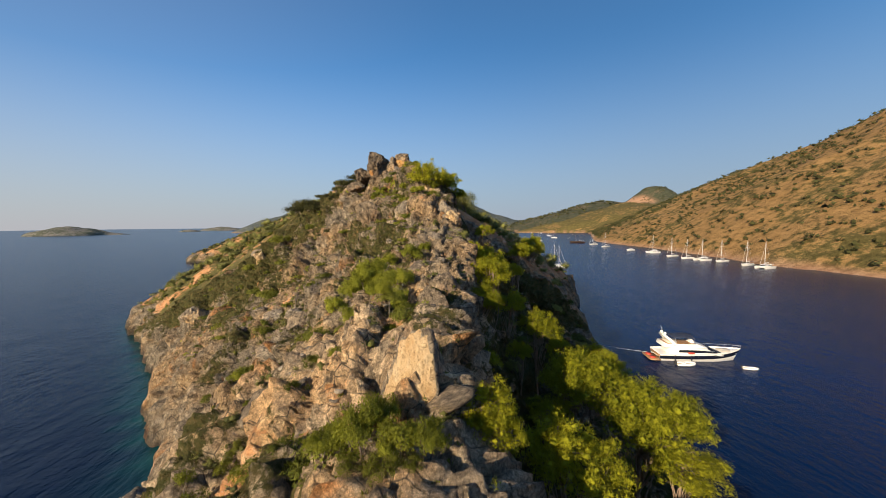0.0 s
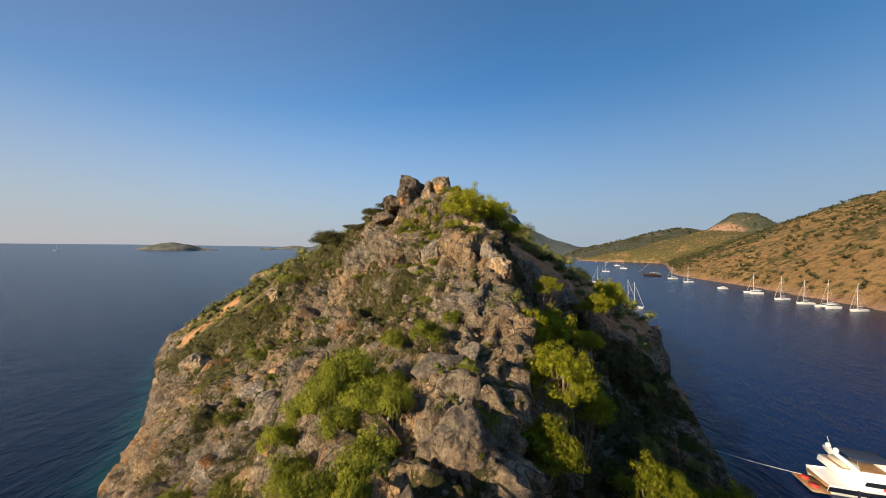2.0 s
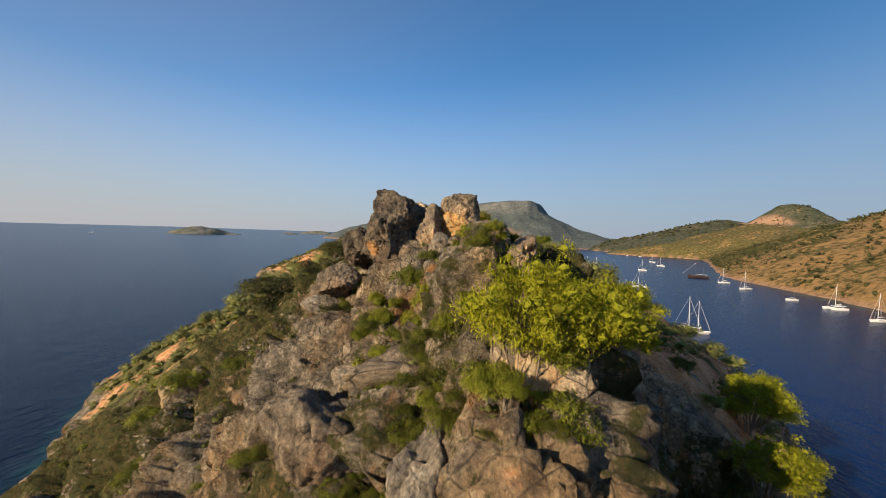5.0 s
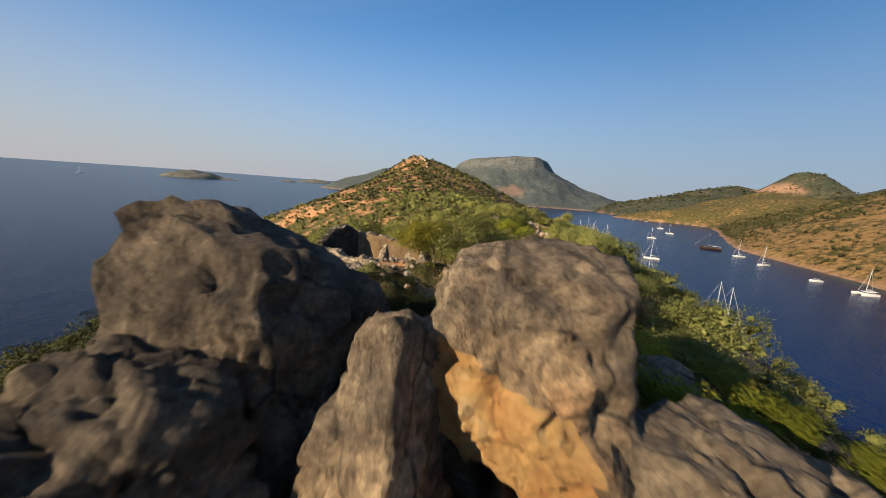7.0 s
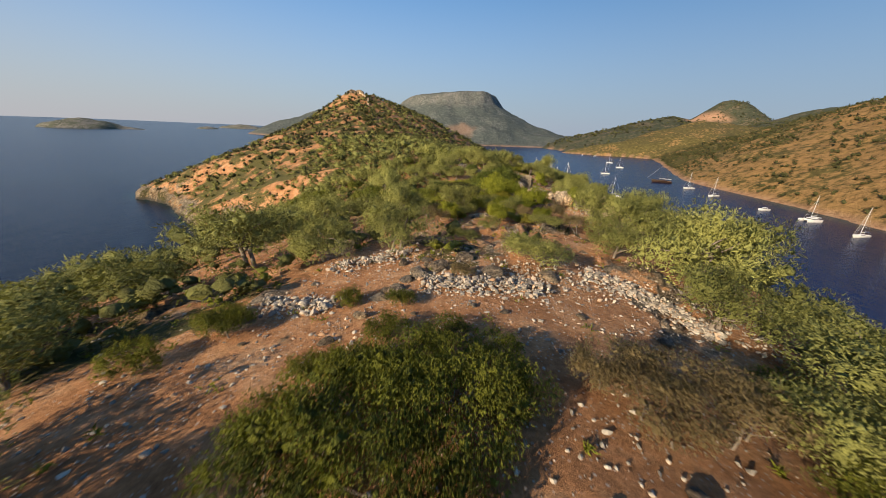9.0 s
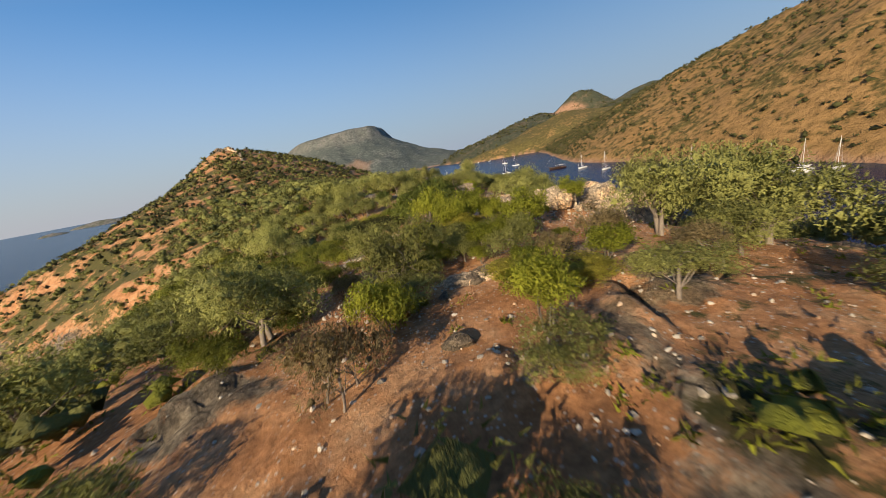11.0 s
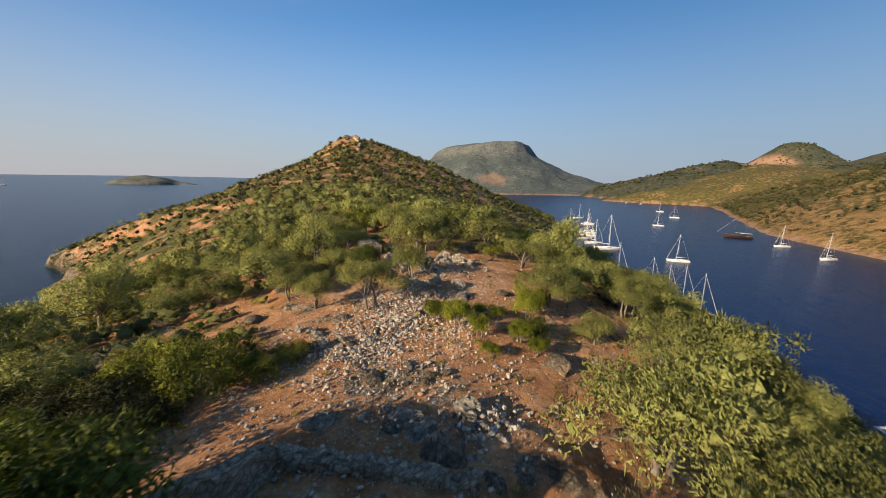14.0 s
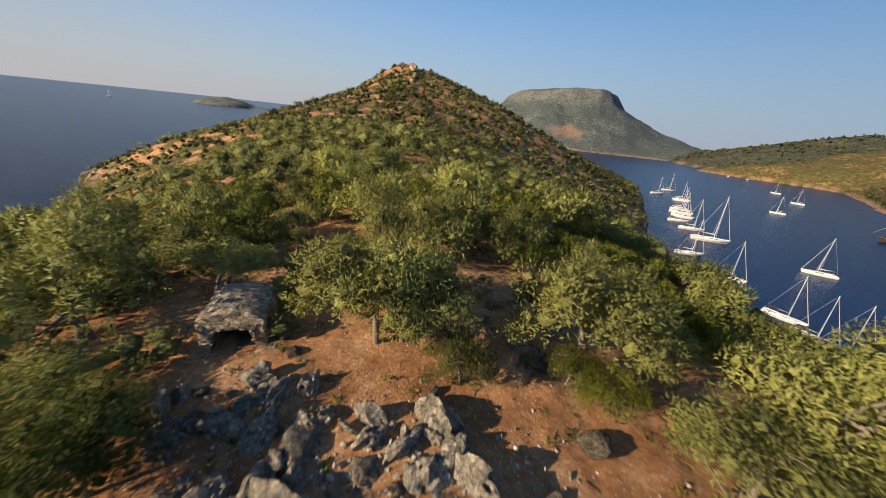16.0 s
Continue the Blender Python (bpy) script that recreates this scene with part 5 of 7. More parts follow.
def scrub(name, label, places, leaf, count, size, seed, height, tops=3, core=0.72):
    """Many far bushes in one mesh; places are arrays x, y, z, radius."""
    rng = np.random.default_rng(seed)
    x, y, z, r = places
    n = len(x)
    c = np.stack([np.repeat(x, tops), np.repeat(y, tops), np.repeat(z, tops)], 1)
    rr = np.repeat(r, tops)
    c = c + rng.uniform(-0.55, 0.55, (n * tops, 3)) * rr[:, None] * (1, 1, 0.35) + np.stack([0 * rr, 0 * rr, rr * height * 0.5], 1)
    hearts = np.repeat(np.stack([x, y, z + r * height * 0.2], 1), tops, 0)
    ob = foliage(name, rng, c, rr * 0.62, count, size * float(np.mean(r)), leaf, None, hearts, 0.3, core)
    return tagged(ob, label, "scrub", kind="stuff")


def strew(n, xr, yr, seed, height, rr, want):
    rng = np.random.default_rng(seed)
    x, y = rng.uniform(*xr, n), rng.uniform(*yr, n)
    z = height(x, y)
    keep = want(x, y, z, rng)
    return x[keep], y[keep], z[keep], rng.uniform(*rr, keep.sum())


def left_wants(x, y, z, rng):
    open_ground = bare_share(x, y) + 0.8 * smooth(-16, -6, x - RIDGE_X(y)) + smooth(-29, -24, x) * (y > 132) * (y < 172)
    return (z > 6) & (rng.random(len(x)) < (0.62 + 0.9 * perlin(x / 11 + 3, y / 11)) * (1 - np.clip(open_ground, 0, 1)))


scrub("left_thicket", "grey-green olive scrub and bushes on the seaward slope", strew(3000, (-100, -6), (97, 300), 52, skin_z, (0.9, 2.3), left_wants), M_THICKET, 26, 0.17, 53, 1.0)
scrub("left_bushes", "low dark green mastic bushes on the seaward slope", strew(900, (-95, -8), (97, 260), 54, skin_z, (0.7, 1.8), left_wants), M_MASTIC, 26, 0.17, 55, 0.8)


def island_wants(x, y, z, rng):
    east = x > RIDGE_X(y)
    near = (y < 300) & (x > -60) & (x < 50)
    cover = 0.5 + 0.8 * perlin(x / 22, y / 22) + np.where(east, 0.45, np.where(y > 300, 0.24, 0.35))
    return (z > 5) & ~near & (y > 96) & (np.hypot(x + 116, y - 450) > 16) & (rng.random(len(x)) < cover)


far_slope = np.array(slope_trees[150:])
scrub("slope_thicket", "olive thicket covering the slopes above the bay", (far_slope[:, 0], far_slope[:, 1], skin_z(far_slope[:, 0], far_slope[:, 1]) + 0.9, far_slope[:, 2]), M_OLIVE, 90, 0.13, 51, 1.3)
scrub("island_scrub", "grey-green scrub and olive thicket over the island slopes", strew(6400, (-245, 70), (96, 640), 41, skin_z, (1.3, 2.9), island_wants), M_THICKET, 14, 0.3, 42, 0.95, tops=2, core=0.85)
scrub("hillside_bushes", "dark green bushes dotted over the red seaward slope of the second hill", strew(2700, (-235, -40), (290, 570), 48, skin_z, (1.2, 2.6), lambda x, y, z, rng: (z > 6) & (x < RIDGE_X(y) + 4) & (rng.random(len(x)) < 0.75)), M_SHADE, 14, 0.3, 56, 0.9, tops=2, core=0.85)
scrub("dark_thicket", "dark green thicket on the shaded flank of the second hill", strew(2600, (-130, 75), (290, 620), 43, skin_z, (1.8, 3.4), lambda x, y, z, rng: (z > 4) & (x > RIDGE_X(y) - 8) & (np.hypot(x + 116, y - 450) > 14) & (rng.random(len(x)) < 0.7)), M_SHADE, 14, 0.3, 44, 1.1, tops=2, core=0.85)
def cliff_wants(x, y, z, rng):
    return (z > 8) & (x > LEFT_X(y) + 7) & (x < RIDGE_X(y) + 5) & (perlin(x / 7 + 31.0, y / 7) + rng.normal(0, 0.16, len(x)) > 0.05)


scrub("cliff_scrub", "small yellow-green bushes and herbs rooted all over the headland rock", strew(2600, (-62, 6), (11, 90), 57, skin_z, (0.3, 0.85), cliff_wants), M_THICKET, 16, 0.28, 58, 0.8)
scrub("herb_tufts", "low olive-brown herbs and tufts between the rocks", strew(9000, (-62, 30), (8, 235), 45, skin_z, (0.18, 0.45), lambda x, y, z, rng: (z > 6) & (rng.random(len(x)) < np.where(y < 90, 0.55, 0.35) * (1 - 0.55 * bare_share(x, y)))), M_BROOM, 8, 0.55, 46, 0.5, core=0)
scrub("mainland_scrub", "dark scrub bushes dotted over the dry mainland hillside", strew(7600, (250, 720), (-250, 1000), 47, mainland_z, (2.0, 5.2), lambda x, y, z, rng: (z > 3) & (rng.random(len(x)) < 0.55 + 0.9 * perlin(x / 45, y / 45) + 0.6 * smooth(480, 760, y))), M_SCRUB, 6, 0.4, 48, 0.85, tops=2, core=0.85)
scrub("far_woods", "grey-green woods on the hills across the channel", strew(7000, (270, 1700), (1000, 2000), 49, far_east_z, (4.0, 9.0), lambda x, y, z, rng: (z > 5) & (rng.random(len(x)) < 0.6 + 0.7 * perlin(x / 90, y / 90))), M_SCRUB, 1, 0.5, 50, 0.7, tops=1, core=1.1)


def dead_tree(m, seed, text):
    """A bare, bleached pine: trunk and many broken boughs."""
    rng = np.random.default_rng(seed)
    base = thing("dead_pine", text, "dead tree", m)
    tips = crown_points(rng, 34, 1.9, 1.2, 4.2, 0.5)
    mesh_object("trunk", *limbs(rng, tips, 4.2, 0.5, 0.14, 1), [M_BARK], base)
    return base


for i, (x, y) in enumerate(((4.6, 30.0), (6.4, 27.0), (-19.5, 50.0), (-24.0, 53.0), (-6.3, 72.9))):
    dead_tree(pose(x, y, ground_z(x, y) - 0.2, rng_s.uniform(-12, 12), rng_s.uniform(-18, 18), rng_s.uniform(0, 360)) @ Matrix.Scale((1.1, 1.1, 0.75, 0.75, 0.62)[i], 4), 131 + i, "bare bleached dead pine on the cliff")
# ---- rocks ----
def rock_shape(seed, sub, half, cuts=11, rough=0.30, size=1.0, planes=(), sharp=38.0):
    """A block with flat broken faces, worn edges and a pitted skin; planes are given cuts (x, y, z, distance)."""
    rng = np.random.default_rng(seed)
    d, f = BALLS[sub]
    n = rng.normal(size=(cuts, 3))
    far = rng.uniform(0.66, 0.98, cuts) + (0.12 if len(planes) else 0)
    if len(planes):
        n, far = np.concatenate([np.array(planes)[:, :3], n]), np.concatenate([np.array(planes)[:, 3], far])
    n /= np.linalg.norm(n, axis=1)[:, None]
    reach = np.clip(far[None] / np.maximum(d @ n.T, 1e-3), 0, 1.6)
    soft = -np.log(np.exp(-sharp * reach).sum(1) + np.exp(-sharp * 1.2)) / sharp + 0.05
    v = d * soft[:, None] * np.asarray(half)
    if sub >= 3:
        p = v / size + seed * 3.7
        wob = np.stack([0.25 * fbm(*(p * 1.4 + k).T, 3) for k in (0, 5, 9)], 1)
        p1, s1, e1 = facets(*(p * (0.75, 0.75, 0.55) + wob).T)
        p2, s2, e2 = facets(*(p * (2.1, 2.1, 1.6) + wob).T, 5)
        dep = rough * (0.75 * p1 + 0.22 * s1 - 0.30 * (1 - smooth(0, 0.1, e1)) + 0.28 * p2 + 0.07 * s2 - 0.10 * (1 - smooth(0, 0.12, e2)) + 0.24 * fbm(*(p * (2.2, 2.2, 1.5)).T, 5, True) + 0.16 * fbm(*(p * 5).T, 3) - 0.15)
        v = v + d * (dep * min(half))[:, None]
    return v, f, reach.argmin(1)


def boulder(name, label, seed, at, half, mat, turn=0.0, scar=None, sub=5, group="", planes=(), fresh=(), rough=0.30, tilt=(0, 0), round_edges=True):
    """A boulder; scar is an ellipsoid of fresh orange rock, or fresh lists the planes that are broken faces."""
    v, f, face = rock_shape(seed, sub, half, size=max(half) / 1.6, planes=planes, rough=rough)
    ob = tagged(mesh_object(name, v, f, [mat], smooth_shade=round_edges), label, "boulder", group)
    if scar:
        d = v / np.asarray(half)
        attribute(ob, "scar", np.clip(1.15 * (1 - np.linalg.norm((d - np.asarray(scar[0])) / scar[1], axis=1)), 0, 1))
    elif fresh:
        attribute(ob, "scar", np.isin(face, fresh) * 0.78)
    ob.matrix_basis = pose(*at, tilt[0], tilt[1], turn)
    return ob


GREY_TEXT = "huge weathered grey limestone boulder on the summit, pitted and cracked"
SCAR_TEXT = "grey limestone boulder with a broken orange-ochre lower face on the summit"
TOP = "summit boulders"
boulder("boulder", GREY_TEXT, 1, (-13.75, 77.6, 45.75), (2.35, 2.0, 3.2), M_DARK, 8, group=TOP, rough=0.26, planes=((0.25, 0.1, 1, 0.86), (-0.15, -1, 0.12, 0.62), (0.75, -0.55, 0.1, 0.72), (-1, -0.1, 0.05, 0.80), (0.6, -0.3, 0.8, 0.86)))
boulder("boulder", "narrow pale grey boulder wedged between larger summit blocks", 2, (-10.4, 76.5, 45.3), (1.3, 1.1, 2.5), M_TAN, 5, group=TOP, rough=0.34, planes=((-0.5, -0.8, 0.45, 0.55), (0.9, -0.3, 0.2, 0.5), (0.1, 0.1, 1, 0.9), (-0.8, 0, 0.5, 0.62)))
boulder("boulder", SCAR_TEXT, 3, (-8.25, 77.6, 46.65), (1.95, 1.6, 2.15), M_TAN, -4, group=TOP, rough=0.24, planes=((-0.05, -0.25, 1, 0.80), (-0.12, -0.9, 0.30, 0.70), (-0.30, -0.92, -0.36, 0.56), (1, -0.1, 0.12, 0.80), (-1, -0.15, 0.25, 0.80), (-0.5, -0.5, -0.8, 0.72)), fresh=(2, 5))
boulder("boulder", SCAR_TEXT, 4, (-14.1, 75.2, 44.8), (1.75, 1.4, 2.1), M_DARK, 0, ((-0.45, -0.85, -0.5), (0.75, 0.9, 0.75)), group=TOP, rough=0.34, planes=((-0.2, -1, -0.35, 0.66), (0.85, -0.5, 0.1, 0.75), (-0.8, -0.4, 0.3, 0.8), (0.1, -0.3, 1, 0.85)))
boulder("boulder", SCAR_TEXT, 5, (-5.3, 76.6, 45.3), (1.6, 1.4, 1.35), M_TAN, 8, ((-0.6, -0.6, -0.3), (0.8, 0.9, 0.9)), group=TOP, rough=0.24, planes=((-0.55, -0.8, 0.25, 0.6), (0.5, -0.75, 0.45, 0.62), (0.1, -0.1, 1, 0.72), (1, 0.1, 0.2, 0.8)))
boulder("boulder", "long grey limestone slab sloping down from the summit blocks", 6, (-2.7, 75.8, 43.2), (1.25, 3.8, 2.7), M_TAN, -4, group=TOP, rough=0.36, planes=((-0.25, -0.2, 1, 0.62), (1, 0, 0.12, 0.72), (-0.9, 0, 0.5, 0.8)))
boulder("boulder", SCAR_TEXT, 7, (-9.3, 74.9, 43.4), (0.9, 0.8, 1.7), M_PALE, 5, ((-0.4, -0.5, 0.0), (0.8, 1.0, 1.0)), sub=3, group=TOP)
boulder("boulder", "grey limestone block on the steep flank below the summit", 9, (-18.4, 75.6, 40.7), (1.6, 1.4, 1.3), M_ROCK, 0, group=TOP)
boulder("boulder", "dark flat rock at the back of the summit", 12, (-13.2, 81.0, 45.0), (2.2, 1.8, 1.3), M_DARK, 40, group=TOP)
boulder("boulder", "grey rock slab at the back of the summit", 13, (-8.0, 80.6, 44.9), (1.6, 1.5, 1.1), M_DARK, 80, group=TOP)
boulder("boulder", "dark grey rocks below the ridge crest", 14, (-17.5, 79.0, 44.0), (2.0, 1.7, 1.8), M_DARK, 25, group=TOP)

rng_t = np.random.default_rng(57)
for k in range(14):
    x, y, c = rng_t.uniform(-16, -4), rng_t.uniform(69.6, 75.6), rng_t.uniform(0.35, 0.8)
    boulder("boulder", "broken brown limestone block at the foot of the summit boulders", 300 + k, (x, y, ground_z(x, y) + 0.35 * c), (c * rng_t.uniform(0.8, 1.4), c, c * rng_t.uniform(0.7, 1.2)), M_ROCK if k % 3 else M_PALE, rng_t.uniform(0, 180), ((-0.2, -0.6, 0.1), (1.0, 1.0, 1.0)) if k % 4 == 0 else None, sub=3, group="broken blocks below the summit", rough=0.5, tilt=(rng_t.normal(0, 20), rng_t.normal(0, 20)), round_edges=False)

CREST = "rocks of the ridge crest"
boulder("rock_fin", "pale limestone fin with a smooth tan face on the crest", 21, (-2.7, 16.8, 19.9), (3.6, 3.4, 5.6), M_PALE, 0, group=CREST, rough=0.16, planes=((-0.38, -0.80, 0.32, 0.50), (1, -0.12, 0.25, 0.60), (-0.9, 0.1, 0.45, 0.6), (0, 0.6, 0.8, 0.8)), fresh=(0,))
boulder("rock_fin", "dark grey limestone fin on the crest", 22, (-1.6, 26.5, 23.6), (1.7, 2.4, 3.6), M_ROCK, 20, group=CREST)
boulder("rock_fin", "cracked grey limestone block on the crest", 23, (-0.2, 33.5, 24.0), (2.0, 2.6, 3.2), M_ROCK, -15, group=CREST)
boulder("rock_fin", "tan limestone block on the upper ridge", 25, (1.6, 57.0, 33.0), (2.2, 2.0, 3.4), M_PALE, 30, ((-0.3, -0.7, 0.0), (1.0, 0.9, 1.0)), group=CREST)
boulder("rock_fin", "tan limestone wall of rock under the summit pine", 26, (-2.0, 66.0, 38.5), (2.4, 2.0, 3.2), M_PALE, -20, ((-0.1, -0.8, -0.1), (1.0, 0.9, 1.0)), group=CREST)
boulder("rock_fin", "grey rock rib on the steep flank", 28, (-6.5, 61.5, 34.5), (2.0, 1.7, 2.6), M_PALE, 65, ((0, -0.8, 0), (0.9, 0.9, 1)), group=CREST)
boulder("rock_fin", "weathered rock rib above the scree", 29, (-13.5, 64.0, 34.0), (2.4, 1.8, 2.4), M_ROCK, 15, group=CREST)
boulder("orange_rock", "orange-stained rock face on the seaward flank", 30, (-44, 82.5, 24.6), (1.7, 1.5, 2.4), M_PALE, 0, ((0.2, -0.7, 0), (1.3, 1.3, 1.4)), group=CREST)
boulder("orange_rock", "orange-stained rock face above the waterline cliffs", 31, (-56, 75.2, 11.5), (2.6, 2.0, 2.6), M_PALE, 25, ((0.2, -0.7, 0), (1.3, 1.3, 1.4)), group=CREST)

rng_k = np.random.default_rng(55)
KARST = [(-8.9, 217.4, 1.7, 20), (-3.2, 218.6, 1.3, 12), (-6.4, 214.8, 1.7, 18), (-11.4, 216.2, 1.2, 6), (0.6, 216.4, 1.0, 3), (-1.5, 205.5, 1.4, 5), (1.2, 187.6, 2.0, 7), (-8.6, 196.4, 2.2, 6), (-4.4, 208.3, 1.5, 8), (-1.2, 208.8, 1.0, 4)]
for cx, cy, spread, count in KARST:
    for k in range(count):
        x, y, c = cx + rng_k.normal(0, spread), cy + rng_k.normal(0, spread * 0.6), rng_k.uniform(0.28, 0.8)
        boulder("outcrop", "jagged blue-grey karst outcrop breaking through the red earth", 160 + int(rng_k.integers(999)), (x, y, ground_z(x, y) + 0.1 * c), (c * rng_k.uniform(0.7, 1.4), c * rng_k.uniform(0.35, 0.7), c * rng_k.uniform(0.7, 1.2)), M_KARST, rng_k.uniform(0, 180), sub=3, group="karst outcrops", rough=0.9, tilt=(rng_k.normal(0, 20), rng_k.normal(0, 20)), round_edges=False)

for cx, cy, spread, count in ((-1.0, 167.8, 1.3, 9), (1.2, 169.2, 0.9, 5), (-7.0, 170.8, 1.1, 8), (-10.2, 171.6, 0.9, 6), (-4.6, 143.0, 1.1, 7), (-7.2, 140.8, 0.9, 5), (-11.9, 142.3, 0.8, 5)):
    for k in range(count):   # low pale ledges just breaking the surface
        x, y, c = cx + rng_k.normal(0, spread), cy + rng_k.normal(0, spread * 0.6), rng_k.uniform(0.22, 0.5)
        boulder("outcrop", "low pale grey limestone ledge breaking through the red earth", 160 + int(rng_k.integers(999)), (x, y, ground_z(x, y)), (c * rng_k.uniform(0.9, 1.6), c * rng_k.uniform(0.6, 1.0), c * rng_k.uniform(0.4, 0.7)), M_ROCK, rng_k.uniform(0, 180), sub=3, group="low ledges", rough=0.8, round_edges=False)

LOOSE = []
for i in range(5):
    v, f, _ = rock_shape(60 + i, 3, (1.0, 0.85, 0.8))
    ob = tagged(mesh_object("loose_rock", v, f, [M_ROCK if i % 2 else M_PALE]), "loose grey limestone rock half sunk in the ground", "rock", "loose rocks")
    LOOSE.append(ob)
rng_r = np.random.default_rng(71)
for i in range(330):
    if i < 120:
        y = rng_r.uniform(12, 84)
        x = float(RIDGE_X(y)) + rng_r.uniform(-34, 8)
        k = rng_r.uniform(0.35, 1.5) ** 1.3
    elif i < 250:
        cx, cy, sp = [(-5, 205, 4.5), (-3, 214, 3.5), (-7, 196, 4), (-14, 121, 5), (2, 121, 4), (-11, 216.5, 3), (1, 190, 4), (-18, 118, 4)][i % 8]
        x, y, k = rng_r.normal(cx, sp), rng_r.normal(cy, sp * 0.8), rng_r.uniform(0.2, 0.75)
    else:
        y = rng_r.uniform(96, 232)
        x, k = float(RIDGE_X(y)) + rng_r.normal(0, 13), rng_r.uniform(0.2, 0.6)
    m = Matrix.Translation((x, y, ground_z(x, y) + 0.1 * k)) @ Euler((rng_r.uniform(-0.5, 0.5), rng_r.uniform(-0.5, 0.5), rng_r.uniform(0, 6.3))).to_matrix().to_4x4() @ Matrix.Diagonal((k, k * rng_r.uniform(0.7, 1.3), k * rng_r.uniform(0.6, 1.1), 1))
    if i < len(LOOSE):
        LOOSE[i].matrix_basis = m
    else:
        copy_thing(LOOSE[i % len(LOOSE)], m)


def stone_material(name, tint):
    m, n, l, b = nodes_of(name)
    nt = m.node_tree
    geo = n.new("ShaderNodeNewGeometry")
    col = ramp(nt, geo.outputs["Random Per Island"], [(0.0, (0.14, 0.132, 0.125)), (0.4, (0.31, 0.29, 0.26)), (0.8, (0.50, 0.47, 0.42)), (1.0, (0.40, 0.26, 0.16))])
    col = blend(nt, 1.0, col, tint, "MULTIPLY")
    t = noise_tex(nt, 6, 5, 0.7)
    l.new(blend(nt, 0.5, col, ramp(nt, t, [(0.3, (0.3, 0.3, 0.3)), (0.7, (0.72, 0.72, 0.72))]), "OVERLAY"), b.inputs["Base Color"])
    b.inputs["Roughness"].default_value = 0.9
    l.new(bump(nt, t, 0.5, 0.04), b.inputs["Normal"])
    return m


M_STONE = stone_material("scattered_stone", (0.98, 0.93, 0.86))
M_SCREE = stone_material("brown_scree_stone", (0.55, 0.49, 0.42))
M_RUBBLE = stone_material("cream_rubble", (1.0, 0.9, 0.76))


def stones(name, label, x, y, z, r, seed, parent=None, mat=None):
    rng = np.random.default_rng(seed)
    n = len(x)
    d, f = BALLS[1]
    k = len(d)
    shape = d[None] * rng.uniform(0.5, 1.2, (n, k, 1)) * rng.uniform(0.5, 1.25, (n, 1, 3)) * (1, 1, 0.75)
    v = shape * np.asarray(r)[:, None, None] + np.stack([x, y, z], 1)[:, None]
    faces = (f[None] + (np.arange(n) * k)[:, None, None]).reshape(-1, 3)
    ob = mesh_object(name, v.reshape(-1, 3), faces, [mat or M_STONE], parent, smooth_shade=False)
    return tagged(ob, label, "" if parent else "stones", kind="stuff")


rng_p = np.random.default_rng(81)
n = 26000
y = rng_p.uniform(96, 236, n)
x = RIDGE_X(y) + rng_p.normal(0, 13, n)
dense = 0.22 + 0.55 * bare_share(x, y) + 0.9 * np.clip(perlin(x / 6 + 5, y / 6), 0, 1)
keep = rng_p.random(n) < dense
x, y = x[keep], y[keep]
stones("scattered_stones", "pale broken limestone scattered over red earth", x, y, skin_z(x, y) + 0.02, 0.03 + 0.11 * rng_p.random(len(x)) ** 2.4, 82)
hx, hy = np.concatenate([rng_p.normal(cx, sx, n) for cx, cy, sx, sy, n in ((-4, 0, 3.2, 0, 1900), (-3, 0, 3, 0, 450), (-12, 0, 4, 0, 420), (2, 0, 4, 0, 380), (1, 0, 2.5, 0, 280), (-1, 0, 5, 0, 420), (-18, 0, 0.8, 0, 220))]), np.concatenate([rng_p.normal(cy, sy, n) for cy, sy, n in ((202, 2.6, 1900), (214, 2.4, 450), (122, 1.6, 420), (121.5, 2.2, 380), (183.5, 2.2, 280), (191, 3.0, 420), (144, 1.5, 220))])
stones("rubble_heaps", "heaps of grey-white field stones cleared into low banks", hx, hy, skin_z(hx, hy) + 0.12, 0.04 + 0.14 * rng_p.random(len(hx)) ** 2.2, 83)
hx, hy = rng_p.normal(-2.5, 5.6, 4200), rng_p.normal(198, 7.5, 4200)
hx, hy = hx + 1.6 * fbm(hx / 3, hy / 3, octaves=2), hy + 1.6 * fbm(hx / 3 + 9, hy / 3, octaves=2)
stones("field_stones", "grey-white broken stones strewn thickly over the red clearing", hx, hy, skin_z(hx, hy) + 0.04, 0.03 + 0.15 * rng_p.random(4200) ** 3.2, 90)
q = rng_p.random(1500)   # the stony track along the western edge of the plateau
hx, hy = np.interp(q, (0, 0.3, 0.55, 1), (-22.5, -19.0, -15.5, -11.5)) + rng_p.normal(0, 1.1, 1500), 157 + 19 * q + rng_p.normal(0, 0.9, 1500)
stones("track_stones", "grey-white stones lying along the track on red earth", hx, hy, skin_z(hx, hy) + 0.03, 0.05 + 0.13 * rng_p.random(1500) ** 1.8, 89)
BANKS = (((-17.6, 119.6), (-10.6, 119.9), 0.9, 900), ((-6.6, 124.4), (-2.4, 122.2), 0.9, 700), ((-2.4, 122.2), (-0.6, 118.6), 0.6, 420), ((-26.0, 117.2), (-22.4, 116.6), 0.5, 320), ((-24.4, 123.4), (-19.4, 126.0), 0.6, 380), ((-3.4, 176.8), (1.4, 176.4), 0.8, 620), ((1.4, 178), (3.4, 181), 0.7, 320), ((-5.6, 192.4), (-3.0, 200), 1.4, 800), ((3.2, 187.4), (5.6, 189.6), 0.6, 200))
hx, hy, hz = [], [], []
